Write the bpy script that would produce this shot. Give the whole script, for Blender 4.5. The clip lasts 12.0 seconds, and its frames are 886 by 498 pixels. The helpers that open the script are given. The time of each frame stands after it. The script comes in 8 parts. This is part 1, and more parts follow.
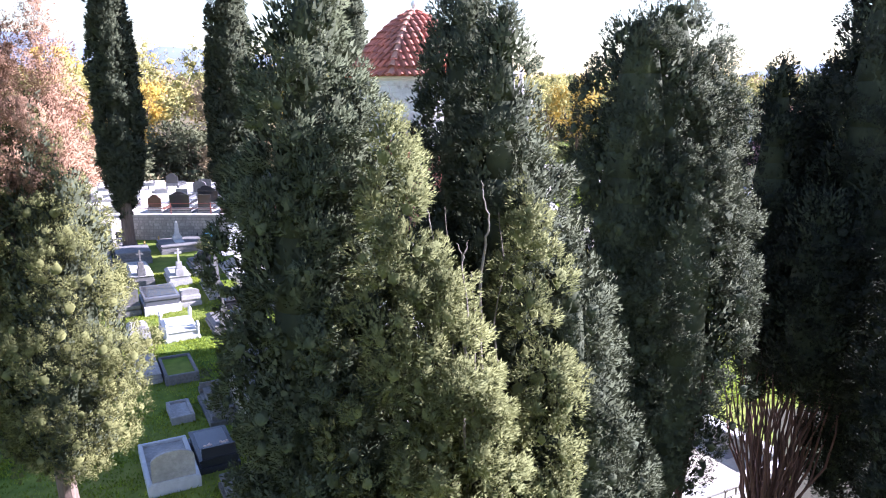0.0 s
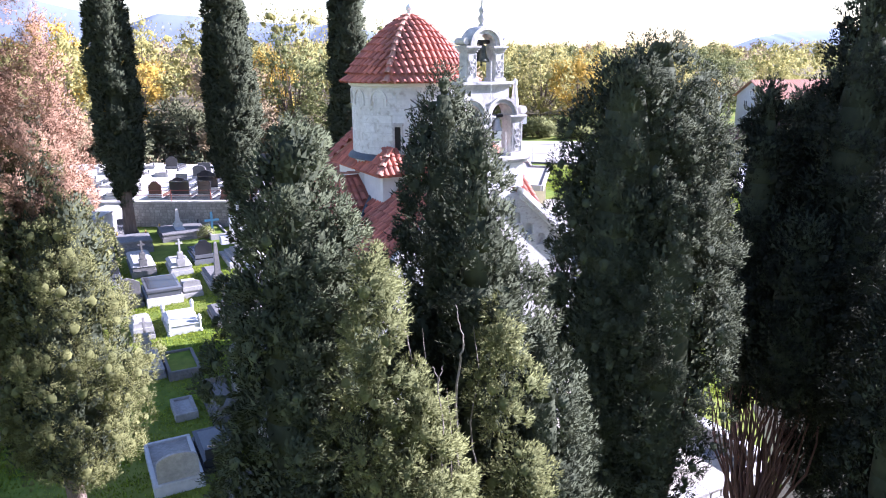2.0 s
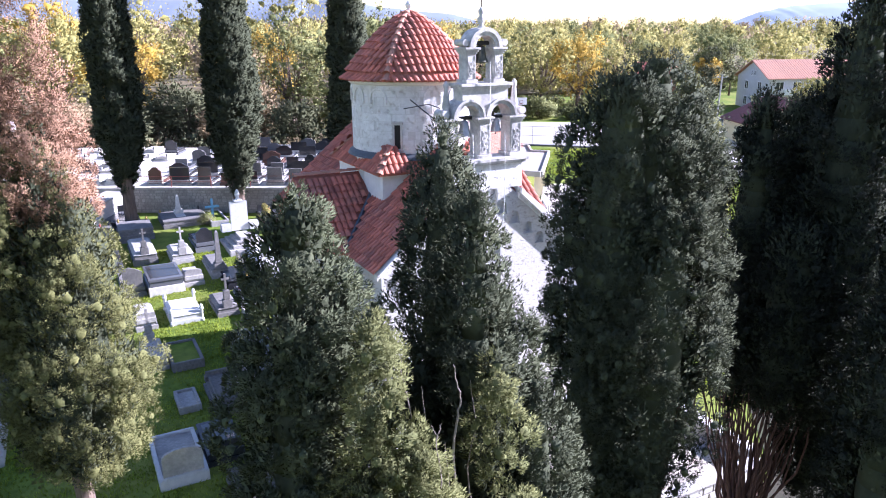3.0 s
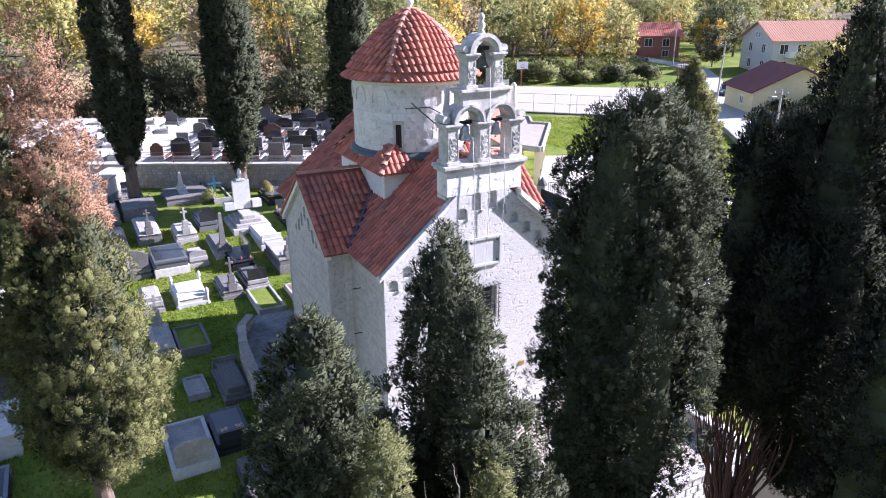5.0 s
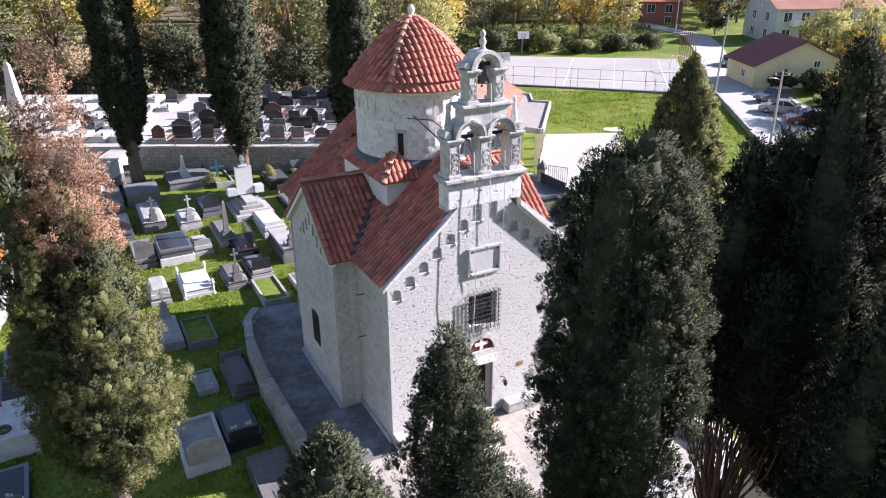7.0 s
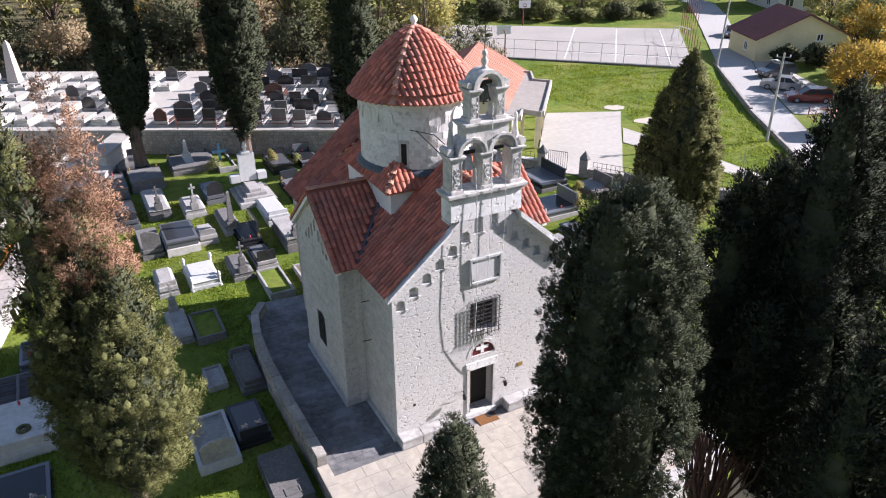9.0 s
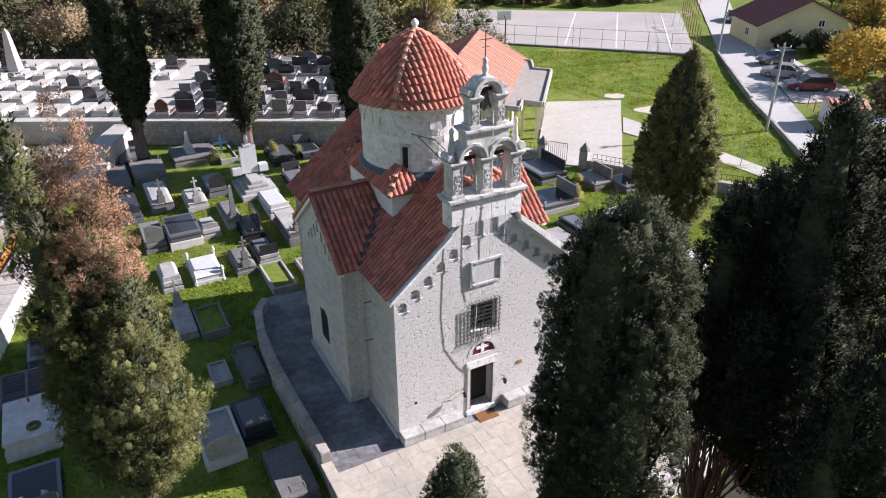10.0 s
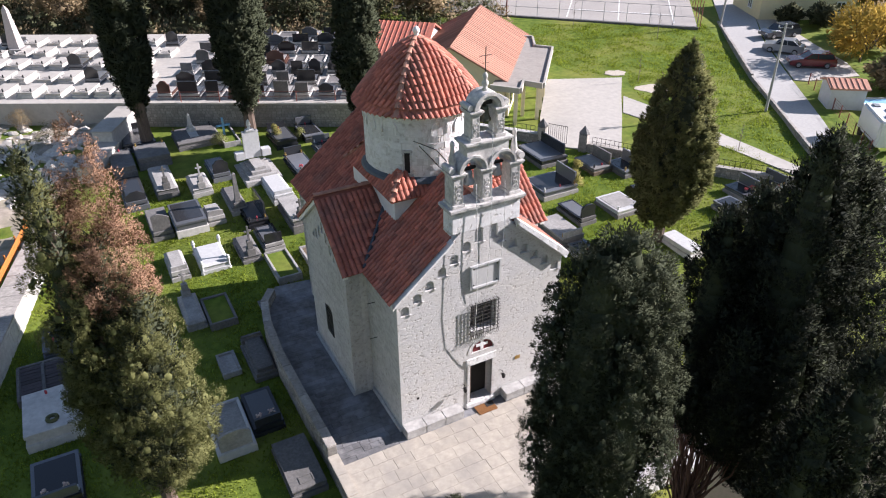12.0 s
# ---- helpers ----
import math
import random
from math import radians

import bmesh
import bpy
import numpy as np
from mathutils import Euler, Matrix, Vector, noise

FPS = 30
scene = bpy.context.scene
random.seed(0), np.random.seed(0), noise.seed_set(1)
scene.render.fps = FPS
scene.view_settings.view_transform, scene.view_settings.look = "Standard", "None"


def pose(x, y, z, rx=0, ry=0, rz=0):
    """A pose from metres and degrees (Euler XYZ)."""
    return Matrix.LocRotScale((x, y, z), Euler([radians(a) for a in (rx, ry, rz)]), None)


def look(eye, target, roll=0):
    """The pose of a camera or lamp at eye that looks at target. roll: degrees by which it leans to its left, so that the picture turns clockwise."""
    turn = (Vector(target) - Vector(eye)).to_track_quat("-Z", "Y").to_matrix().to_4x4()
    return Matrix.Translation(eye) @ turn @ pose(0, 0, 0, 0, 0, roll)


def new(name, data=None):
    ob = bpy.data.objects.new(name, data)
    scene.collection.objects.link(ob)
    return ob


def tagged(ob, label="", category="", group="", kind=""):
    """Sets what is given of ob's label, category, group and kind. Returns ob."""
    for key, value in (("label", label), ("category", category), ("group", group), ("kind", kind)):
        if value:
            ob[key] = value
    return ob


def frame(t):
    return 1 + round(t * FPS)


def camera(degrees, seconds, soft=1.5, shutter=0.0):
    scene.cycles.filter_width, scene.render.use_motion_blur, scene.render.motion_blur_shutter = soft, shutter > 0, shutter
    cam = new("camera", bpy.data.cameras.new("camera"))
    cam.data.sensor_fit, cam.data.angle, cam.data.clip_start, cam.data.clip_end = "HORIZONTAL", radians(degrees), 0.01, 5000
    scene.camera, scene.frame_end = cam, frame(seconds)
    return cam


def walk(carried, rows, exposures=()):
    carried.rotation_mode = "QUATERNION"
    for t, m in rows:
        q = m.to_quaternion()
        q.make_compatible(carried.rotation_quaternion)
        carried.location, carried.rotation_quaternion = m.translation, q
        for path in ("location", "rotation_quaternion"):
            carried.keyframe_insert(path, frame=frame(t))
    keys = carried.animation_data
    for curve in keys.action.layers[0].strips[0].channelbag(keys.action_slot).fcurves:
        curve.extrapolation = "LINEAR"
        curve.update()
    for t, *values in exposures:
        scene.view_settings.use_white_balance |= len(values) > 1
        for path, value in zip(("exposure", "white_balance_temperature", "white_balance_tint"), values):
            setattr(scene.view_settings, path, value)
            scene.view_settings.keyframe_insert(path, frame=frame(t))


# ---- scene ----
EXPOSURE = 0.9
cam = camera(63.48, 12.0, soft=1.1)
# seconds, eye x, y, z, and turn x, y, z in degrees
ROWS = [
    (0.0, -0.092, 0.183, 11.906, 77.587, 0.154, -0.003),
    (0.5, -0.044, 0.148, 12.246, 77.274, 0.212, 0.007),
    (1.0, 0.008, 0.103, 12.570, 76.739, 0.280, 0.019),
    (1.5, 0.084, 0.059, 12.889, 76.062, 0.334, 0.032),
    (2.0, 0.119, 0.027, 13.272, 75.115, 0.353, 0.052),
    (2.5, 0.129, -0.007, 13.679, 74.160, 0.333, 0.044),
    (3.0, 0.137, -0.037, 14.100, 73.216, 0.308, 0.040),
    (5.0, 0.152, -0.118, 15.748, 69.693, 0.355, 0.093),
    (5.5, 0.149, -0.129, 16.186, 68.968, 0.338, 0.112),
    (6.0, 0.123, -0.131, 16.643, 68.171, 0.321, 0.073),
    (6.5, 0.110, -0.127, 17.103, 67.365, 0.334, 0.065),
    (7.0, 0.102, -0.107, 17.597, 66.529, 0.343, 0.083),
    (9.0, 0.024, -0.015, 19.593, 63.312, 0.380, 0.063),
    (9.5, 0.006, -0.012, 20.076, 62.531, 0.370, 0.066),
    (10.0, -0.006, -0.014, 20.549, 61.703, 0.392, 0.056),
    (10.5, -0.002, -0.010, 21.034, 60.928, 0.402, 0.067),
    (11.0, 0.006, -0.023, 21.525, 60.116, 0.421, 0.097),
    (11.5, 0.001, 0.003, 22.003, 59.316, 0.433, 0.111),
    (12.0, 0.002, 0.046, 22.502, 58.483, 0.425, 0.112),
]
walk(cam, [(t, pose(x, y, z, rx, ry, rz)) for t, x, y, z, rx, ry, rz in ROWS],
     exposures=[(0.0, EXPOSURE + 1.66, 5500, 34), (3.0, EXPOSURE + 1.26, 5400, 33), (5.5, EXPOSURE + 0.94, 5700, 29), (9.0, EXPOSURE + 0.50, 6050, 24), (12.0, EXPOSURE + 0.38, 6150, 22)])

# ---- light ----
SUN_TO = Vector((0.968, 0.251, 0.0)).normalized()
SUN_UP = radians(26)
world = bpy.data.worlds.new("sky")
scene.world = world
world.use_nodes = True
wn = world.node_tree.nodes
sky = wn.new("ShaderNodeTexSky")
sky.sky_type = "NISHITA"
sky.sun_disc = False
sky.sun_elevation = SUN_UP
sky.sun_rotation = math.atan2(SUN_TO.x, SUN_TO.y)
sky.air_density = 1.3
sky.dust_density = 0.25
wn["Background"].inputs["Strength"].default_value = 0.055
world.node_tree.links.new(sky.outputs["Color"], wn["Background"].inputs["Color"])
sun_data = bpy.data.lights.new("sun", "SUN")
sun_data.energy = 5.0
sun_data.angle = radians(0.53)
sun_data.color = (1.0, 0.955, 0.89)
sun = new("sun", sun_data)
sun_from = Vector((SUN_TO.x * math.cos(SUN_UP), SUN_TO.y * math.cos(SUN_UP), math.sin(SUN_UP)))
sun.matrix_world = look(sun_from * 60, (0, 0, 0))

# ---- materials ----
def surf(name, c1, c2, rough=0.8, scale=6.0, c3=None, coarse=0.6, amount=0.6, bump=0.25, metal=0.0, island=0.0, each=0.0, spec=0.4, stretch=None, coat=0.0, pits=0.0):
    """A weathered surface: fine grain c1 to c2, broad stains c3, bump from the grain."""
    m = bpy.data.materials.new(name)
    m.use_nodes = True
    nt = m.node_tree
    n, l = nt.nodes, nt.links
    b = n["Principled BSDF"]
    tc = n.new("ShaderNodeNewGeometry")
    src = tc.outputs["Position"]
    if stretch:
        mp = n.new("ShaderNodeMapping")
        mp.inputs["Scale"].default_value = stretch
        l.new(src, mp.inputs["Vector"])
        src = mp.outputs["Vector"]
    fine = n.new("ShaderNodeTexNoise")
    fine.inputs["Scale"].default_value, fine.inputs["Detail"].default_value = scale, 7
    fine.inputs["Roughness"].default_value = 0.65
    l.new(src, fine.inputs["Vector"])
    r1 = n.new("ShaderNodeMapRange")
    r1.inputs["From Min"].default_value, r1.inputs["From Max"].default_value = 0.32, 0.68
    l.new(fine.outputs["Fac"], r1.inputs["Value"])
    mix = n.new("ShaderNodeMixRGB")
    mix.inputs[1].default_value, mix.inputs[2].default_value = (*c1, 1), (*c2, 1)
    l.new(r1.outputs["Result"], mix.inputs[0])
    col = mix.outputs[0]
    if c3:
        wide = n.new("ShaderNodeTexNoise")
        wide.inputs["Scale"].default_value, wide.inputs["Detail"].default_value = coarse, 5
        l.new(src, wide.inputs["Vector"])
        r2 = n.new("ShaderNodeMapRange")
        r2.inputs["From Min"].default_value, r2.inputs["From Max"].default_value = 0.45, 0.72
        r2.inputs["To Max"].default_value = amount
        l.new(wide.outputs["Fac"], r2.inputs["Value"])
        mx = n.new("ShaderNodeMixRGB")
        mx.inputs[2].default_value = (*c3, 1)
        l.new(r2.outputs["Result"], mx.inputs[0])
        l.new(col, mx.inputs[1])
        col = mx.outputs[0]
    for amt, node, out in ((island, "ShaderNodeNewGeometry", "Random Per Island"), (each, "ShaderNodeObjectInfo", "Random")):
        if amt:
            g = n.new(node)
            r3 = n.new("ShaderNodeMapRange")
            r3.inputs["To Min"].default_value, r3.inputs["To Max"].default_value = 1 - amt, 1 + amt
            l.new(g.outputs[out], r3.inputs["Value"])
            hs = n.new("ShaderNodeHueSaturation")
            l.new(r3.outputs["Result"], hs.inputs["Value"])
            l.new(col, hs.inputs["Color"])
            col = hs.outputs["Color"]
    l.new(col, b.inputs["Base Color"])
    b.inputs["Roughness"].default_value = rough
    b.inputs["Metallic"].default_value = metal
    b.inputs["Specular IOR Level"].default_value = spec
    b.inputs["Coat Weight"].default_value = coat
    if pits:
        # small hollows in the face, their shadow multiplied into the colour
        cell = n.new("ShaderNodeTexNoise")
        cell.inputs["Scale"].default_value, cell.inputs["Detail"].default_value = pits, 4
        cell.inputs["Distortion"].default_value = 0.25
        l.new(src, cell.inputs["Vector"])
        r4 = n.new("ShaderNodeMapRange")
        r4.inputs["From Min"].default_value, r4.inputs["From Max"].default_value = 0.56, 0.68
        l.new(cell.outputs["Fac"], r4.inputs["Value"])
        pit_shade = n.new("ShaderNodeMixRGB")
        pit_shade.blend_type = "MULTIPLY"
        pit_shade.inputs[2].default_value = (0.77, 0.745, 0.71, 1)
        l.new(r4.outputs["Result"], pit_shade.inputs[0])
        l.new(col, pit_shade.inputs[1])
        l.new(pit_shade.outputs[0], b.inputs["Base Color"])
        bq = n.new("ShaderNodeBump")
        bq.invert = True
        bq.inputs["Strength"].default_value, bq.inputs["Distance"].default_value = 0.9, 0.02
        l.new(r4.outputs["Result"], bq.inputs["Height"])
    if bump:
        bp = n.new("ShaderNodeBump")
        bp.inputs["Strength"].default_value = bump
        bp.inputs["Distance"].default_value = 0.03
        l.new(fine.outputs["Fac"], bp.inputs["Height"])
        if pits:
            l.new(bq.outputs["Normal"], bp.inputs["Normal"])
        l.new(bp.outputs["Normal"], b.inputs["Normal"])
    return m


def leafy(name, c1, c2, scale=1.2, rough=0.85, island=0.07, through_light=0.14):
    """Foliage: colour drifts over the crown, each leaf differs a little, some light passes through."""
    m = surf(name, c1, c2, rough=rough, scale=scale, bump=0.0, island=island, spec=0.1)
    n, l = m.node_tree.nodes, m.node_tree.links
    b, out = n["Principled BSDF"], n["Material Output"]
    tr = n.new("ShaderNodeBsdfTranslucent")
    l.new(b.inputs["Base Color"].links[0].from_socket, tr.inputs["Color"])
    ms = n.new("ShaderNodeMixShader")
    ms.inputs[0].default_value = through_light
    l.new(b.outputs[0], ms.inputs[1])
    l.new(tr.outputs[0], ms.inputs[2])
    l.new(ms.outputs[0], out.inputs["Surface"])
    return m


M = {
    "stone": surf("limestone_rubble", (0.60, 0.588, 0.572), (0.47, 0.46, 0.445), scale=9, c3=(0.58, 0.55, 0.50), coarse=0.5, amount=0.5, bump=0.25, rough=0.95, pits=7.0, spec=0.15, stretch=(1, 1, 1.7)),
    "stone_piece": surf("limestone_block", (0.76, 0.755, 0.745), (0.60, 0.595, 0.585), scale=6, c3=(0.50, 0.48, 0.45), coarse=0.9, amount=0.5, bump=0.25, rough=0.95, each=0.03, island=0.04, pits=5.0, spec=0.15),
    "ashlar": surf("ashlar_limestone", (0.56, 0.545, 0.525), (0.41, 0.40, 0.385), scale=5, c3=(0.42, 0.40, 0.38), coarse=0.8, amount=0.55, bump=0.3, rough=0.95, each=0.08, island=0.08, pits=8.0, spec=0.15),
    "carved": surf("weathered_carved_stone", (0.64, 0.612, 0.572), (0.37, 0.36, 0.34), scale=6, c3=(0.20, 0.195, 0.19), coarse=1.8, amount=0.55, bump=0.5, rough=0.9),
    "plaster": surf("white_lime_plaster", (0.78, 0.77, 0.75), (0.68, 0.67, 0.65), scale=4, c3=(0.5, 0.48, 0.45), coarse=0.7, amount=0.35, bump=0.1),
    "tile": surf("red_clay_tile", (0.50, 0.165, 0.105), (0.33, 0.105, 0.072), scale=5, c3=(0.19, 0.115, 0.095), coarse=1.1, amount=0.6, bump=0.3, rough=0.85, each=0.26, island=0.26),
    "tile_old": surf("orange_clay_tile", (0.50, 0.255, 0.175), (0.39, 0.19, 0.13), scale=5, c3=(0.36, 0.20, 0.145), coarse=0.5, amount=0.5, bump=0.2, rough=0.85, each=0.2, island=0.2),
    "lead": surf("grey_lead_flashing", (0.10, 0.115, 0.13), (0.06, 0.07, 0.08), scale=8, rough=0.55, metal=0.3, bump=0.15),
    "mortar": surf("mortar", (0.60, 0.59, 0.57), (0.50, 0.49, 0.47), scale=10, bump=0.4),
    "joint": surf("grey_wall_joint", (0.27, 0.25, 0.22), (0.19, 0.175, 0.155), scale=8, bump=0.5, rough=1.0),
    "dark": surf("dark_interior", (0.012, 0.011, 0.01), (0.02, 0.018, 0.016), bump=0.0),
    "iron": surf("black_iron", (0.025, 0.025, 0.026), (0.05, 0.045, 0.04), scale=20, rough=0.55, metal=0.6, bump=0.1),
    "bronze": surf("bell_bronze", (0.05, 0.055, 0.045), (0.10, 0.10, 0.075), scale=10, rough=0.5, metal=0.8, bump=0.1),
    "white": surf("white_paint", (0.80, 0.80, 0.79), (0.72, 0.72, 0.71), scale=6, bump=0.05),
    "maroon": surf("maroon_paint", (0.16, 0.018, 0.02), (0.12, 0.015, 0.018), scale=6, bump=0.05, rough=0.6),
    "brass": surf("brass_plate", (0.45, 0.30, 0.10), (0.36, 0.23, 0.08), rough=0.4, metal=0.8, bump=0.05),
    "bench": surf("worn_bench_stone", (0.50, 0.485, 0.46), (0.34, 0.33, 0.31), scale=6, c3=(0.20, 0.195, 0.185), coarse=1.1, amount=0.6, bump=0.2, rough=0.95),
    "litter": surf("brown_leaf_litter", (0.15, 0.11, 0.055), (0.075, 0.065, 0.028), scale=0.9, c3=(0.10, 0.11, 0.035), coarse=0.08, amount=0.7, bump=0.4, rough=1.0),
    "earth_pale": surf("pale_sandy_earth", (0.50, 0.45, 0.37), (0.38, 0.33, 0.26), scale=4, bump=0.3, rough=1.0),
    # near-black ground colour that stands for shade under the cypress row
    "row_shade": surf("painted_tree_shade", (0.045, 0.036, 0.024), (0.028, 0.030, 0.014), scale=6, c3=(0.05, 0.07, 0.02), coarse=0.5, amount=0.6, bump=0.5, rough=1.0),
    "earth": surf("pale_trampled_earth", (0.42, 0.36, 0.29), (0.26, 0.22, 0.17), scale=2.5, c3=(0.14, 0.14, 0.06), coarse=0.35, amount=0.9, bump=0.5, rough=1.0),
    "old_plank": surf("weathered_dark_plank", (0.10, 0.085, 0.085), (0.055, 0.048, 0.05), scale=5, bump=0.4, rough=0.95, each=0.2, stretch=(1, 8, 1)),
    "mat": surf("coir_mat", (0.24, 0.11, 0.035), (0.16, 0.07, 0.025), scale=60, bump=0.6, rough=1.0),
    "paving": surf("limestone_paving", (0.44, 0.395, 0.325), (0.33, 0.297, 0.246), scale=3.5, c3=(0.27, 0.25, 0.22), coarse=0.7, amount=0.75, bump=0.2, each=0.05, island=0.04),
    # paving with the church's shade in its colour; also the dark joint bed
    "paving_dark": surf("shade_and_joint_paving", (0.20, 0.195, 0.195), (0.10, 0.10, 0.103), scale=3.5, c3=(0.30, 0.32, 0.35), coarse=0.7, amount=0.6, bump=0.6, each=0.16, island=0.05),
    "grass": surf("meadow_grass", (0.155, 0.205, 0.030), (0.062, 0.105, 0.016), scale=1.7, c3=(0.27, 0.24, 0.07), coarse=0.16, amount=0.6, bump=0.6, rough=0.95, spec=0.1),
    "blade": leafy("grass_blades", (0.26, 0.31, 0.036), (0.135, 0.19, 0.022), scale=0.7, island=0.35, through_light=0.45),
    "court": surf("beige_court_asphalt", (0.37, 0.345, 0.31), (0.31, 0.29, 0.265), scale=3, c3=(0.26, 0.245, 0.225), coarse=0.12, amount=0.6, bump=0.1, rough=0.95),
    "concrete": surf("pale_concrete", (0.46, 0.43, 0.38), (0.37, 0.345, 0.305), scale=2.0, c3=(0.32, 0.30, 0.265), coarse=0.25, amount=0.5, bump=0.1),
    "asphalt": surf("pale_worn_asphalt", (0.42, 0.41, 0.385), (0.35, 0.34, 0.32), scale=4, c3=(0.29, 0.28, 0.265), coarse=0.1, amount=0.6, bump=0.15, rough=0.95),
    "wallstone": surf("grey_field_stone", (0.38, 0.35, 0.31), (0.24, 0.22, 0.195), scale=6, c3=(0.15, 0.145, 0.13), coarse=0.8, amount=0.5, bump=0.6, rough=0.95, each=0.18, island=0.18),
    "whitewash": surf("white_concrete_wall", (0.60, 0.575, 0.53), (0.44, 0.42, 0.385), scale=4, c3=(0.30, 0.285, 0.26), coarse=0.6, amount=0.6, bump=0.2),
    "marble": surf("white_marble", (0.54, 0.54, 0.53), (0.43, 0.43, 0.42), scale=5, c3=(0.48, 0.48, 0.47), coarse=1.2, amount=0.5, rough=0.45, bump=0.05),
    "greystone": surf("grey_tomb_stone", (0.20, 0.19, 0.18), (0.115, 0.11, 0.105), scale=8, c3=(0.09, 0.09, 0.085), coarse=1.3, amount=0.6, bump=0.4, rough=0.9, each=0.15),
    "palestone": surf("pale_tomb_stone", (0.40, 0.385, 0.36), (0.26, 0.25, 0.235), scale=8, c3=(0.18, 0.175, 0.165), coarse=1.3, amount=0.6, bump=0.4, rough=0.9, each=0.15),
    "granite": surf("polished_black_granite", (0.020, 0.021, 0.023), (0.036, 0.037, 0.040), scale=40, rough=0.16, bump=0.0, spec=0.5, each=0.3),
    "granite_grey": surf("polished_grey_granite", (0.085, 0.09, 0.098), (0.14, 0.145, 0.155), scale=40, rough=0.22, bump=0.0, spec=0.5, each=0.3),
    "granite_brown": surf("polished_brown_granite", (0.075, 0.035, 0.025), (0.11, 0.055, 0.04), scale=40, rough=0.25, bump=0.0, spec=0.5),
    "soil": surf("bare_soil", (0.16, 0.12, 0.08), (0.10, 0.075, 0.05), scale=9, bump=0.6, rough=1.0),
    "bark": surf("cypress_bark", (0.17, 0.125, 0.095), (0.085, 0.06, 0.045), scale=9, bump=0.8, rough=0.95, stretch=(1, 1, 0.15)),
    "bark_red": surf("reddish_cypress_bark", (0.15, 0.080, 0.062), (0.07, 0.038, 0.032), scale=9, bump=0.8, rough=0.95, stretch=(1, 1, 0.15)),
    "deadwood": surf("dead_branch_wood", (0.24, 0.205, 0.18), (0.14, 0.115, 0.10), scale=9, bump=0.4, rough=0.9),
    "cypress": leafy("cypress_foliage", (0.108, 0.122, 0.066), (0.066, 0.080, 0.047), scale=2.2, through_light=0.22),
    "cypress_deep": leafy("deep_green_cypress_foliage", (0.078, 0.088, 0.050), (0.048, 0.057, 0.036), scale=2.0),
    # darkened copy of the cypress green: the crowns' self-shadow is in the colour
    "cypress_black": leafy("self_shaded_cypress_foliage", (0.038, 0.042, 0.028), (0.026, 0.030, 0.021), scale=1.6),
    # lighter copy of the cypress green: sunlight is put into the colour
    "cypress_light": leafy("sunlit_cypress_foliage", (0.205, 0.212, 0.088), (0.125, 0.138, 0.060), scale=2.0, through_light=0.32),
    "cypress_olive": leafy("olive_cypress_foliage", (0.205, 0.205, 0.078), (0.110, 0.118, 0.048), scale=1.6, through_light=0.26),
    "cypress_dry": leafy("dried_brown_cypress_foliage", (0.37, 0.225, 0.140), (0.225, 0.136, 0.088), scale=2.0),
    "leaf_yellow": leafy("golden_autumn_leaves", (0.52, 0.35, 0.06), (0.36, 0.25, 0.06), scale=0.5, through_light=0.35),
    "leaf_olive": leafy("yellow_green_autumn_leaves", (0.44, 0.39, 0.125), (0.25, 0.24, 0.09), scale=0.35, through_light=0.35),
    "leaf_green": leafy("green_broad_leaves", (0.25, 0.26, 0.10), (0.135, 0.15, 0.062), scale=0.4, through_light=0.3),
    "leaf_brown": leafy("russet_scrub_leaves", (0.34, 0.26, 0.15), (0.21, 0.165, 0.10), scale=0.5, through_light=0.3),
    "leaf_dark": leafy("dark_scrub_leaves", (0.12, 0.125, 0.065), (0.07, 0.078, 0.042), scale=0.5),
    "render_grey": surf("pale_grey_render", (0.60, 0.60, 0.60), (0.52, 0.52, 0.52), scale=2, c3=(0.42, 0.42, 0.41), coarse=0.3, amount=0.4, bump=0.05),
    "render_yellow": surf("pale_yellow_render", (0.72, 0.64, 0.38), (0.66, 0.58, 0.34), scale=2, c3=(0.5, 0.45, 0.3), coarse=0.3, amount=0.4, bump=0.05),
    "render_cream": surf("cream_render", (0.74, 0.66, 0.46), (0.68, 0.60, 0.42), scale=2, bump=0.05),
    "render_red": surf("brick_red_render", (0.34, 0.14, 0.10), (0.27, 0.11, 0.08), scale=3, bump=0.1),
    "glass": surf("dark_window_glass", (0.03, 0.035, 0.04), (0.045, 0.05, 0.055), rough=0.08, bump=0.0, spec=0.6),
    "roof_red": surf("dull_dark_red_roofing", (0.20, 0.075, 0.068), (0.15, 0.055, 0.052), scale=2.0, c3=(0.12, 0.06, 0.055), coarse=0.4, amount=0.5, bump=0.1, rough=0.8),
    "rust": surf("rust_red_steel", (0.22, 0.055, 0.035), (0.15, 0.04, 0.03), scale=20, rough=0.6, bump=0.1),
    "orange": surf("orange_painted_timber", (0.48, 0.17, 0.03), (0.36, 0.12, 0.025), scale=10, bump=0.1),
    "steel": surf("galvanised_steel", (0.36, 0.37, 0.38), (0.28, 0.29, 0.30), rough=0.5, metal=0.6, bump=0.05),
    "pole": surf("weathered_concrete_pole", (0.42, 0.41, 0.39), (0.32, 0.31, 0.30), scale=8, bump=0.2),
    "blue": surf("blue_painted_surface", (0.20, 0.42, 0.60), (0.16, 0.35, 0.52), scale=8, bump=0.05),
    "car_dark": surf("dark_blue_car_paint", (0.035, 0.045, 0.06), (0.045, 0.055, 0.07), rough=0.25, bump=0.0, coat=0.6),
    "car_silver": surf("silver_car_paint", (0.32, 0.33, 0.34), (0.28, 0.29, 0.30), rough=0.3, bump=0.0, metal=0.4, coat=0.6),
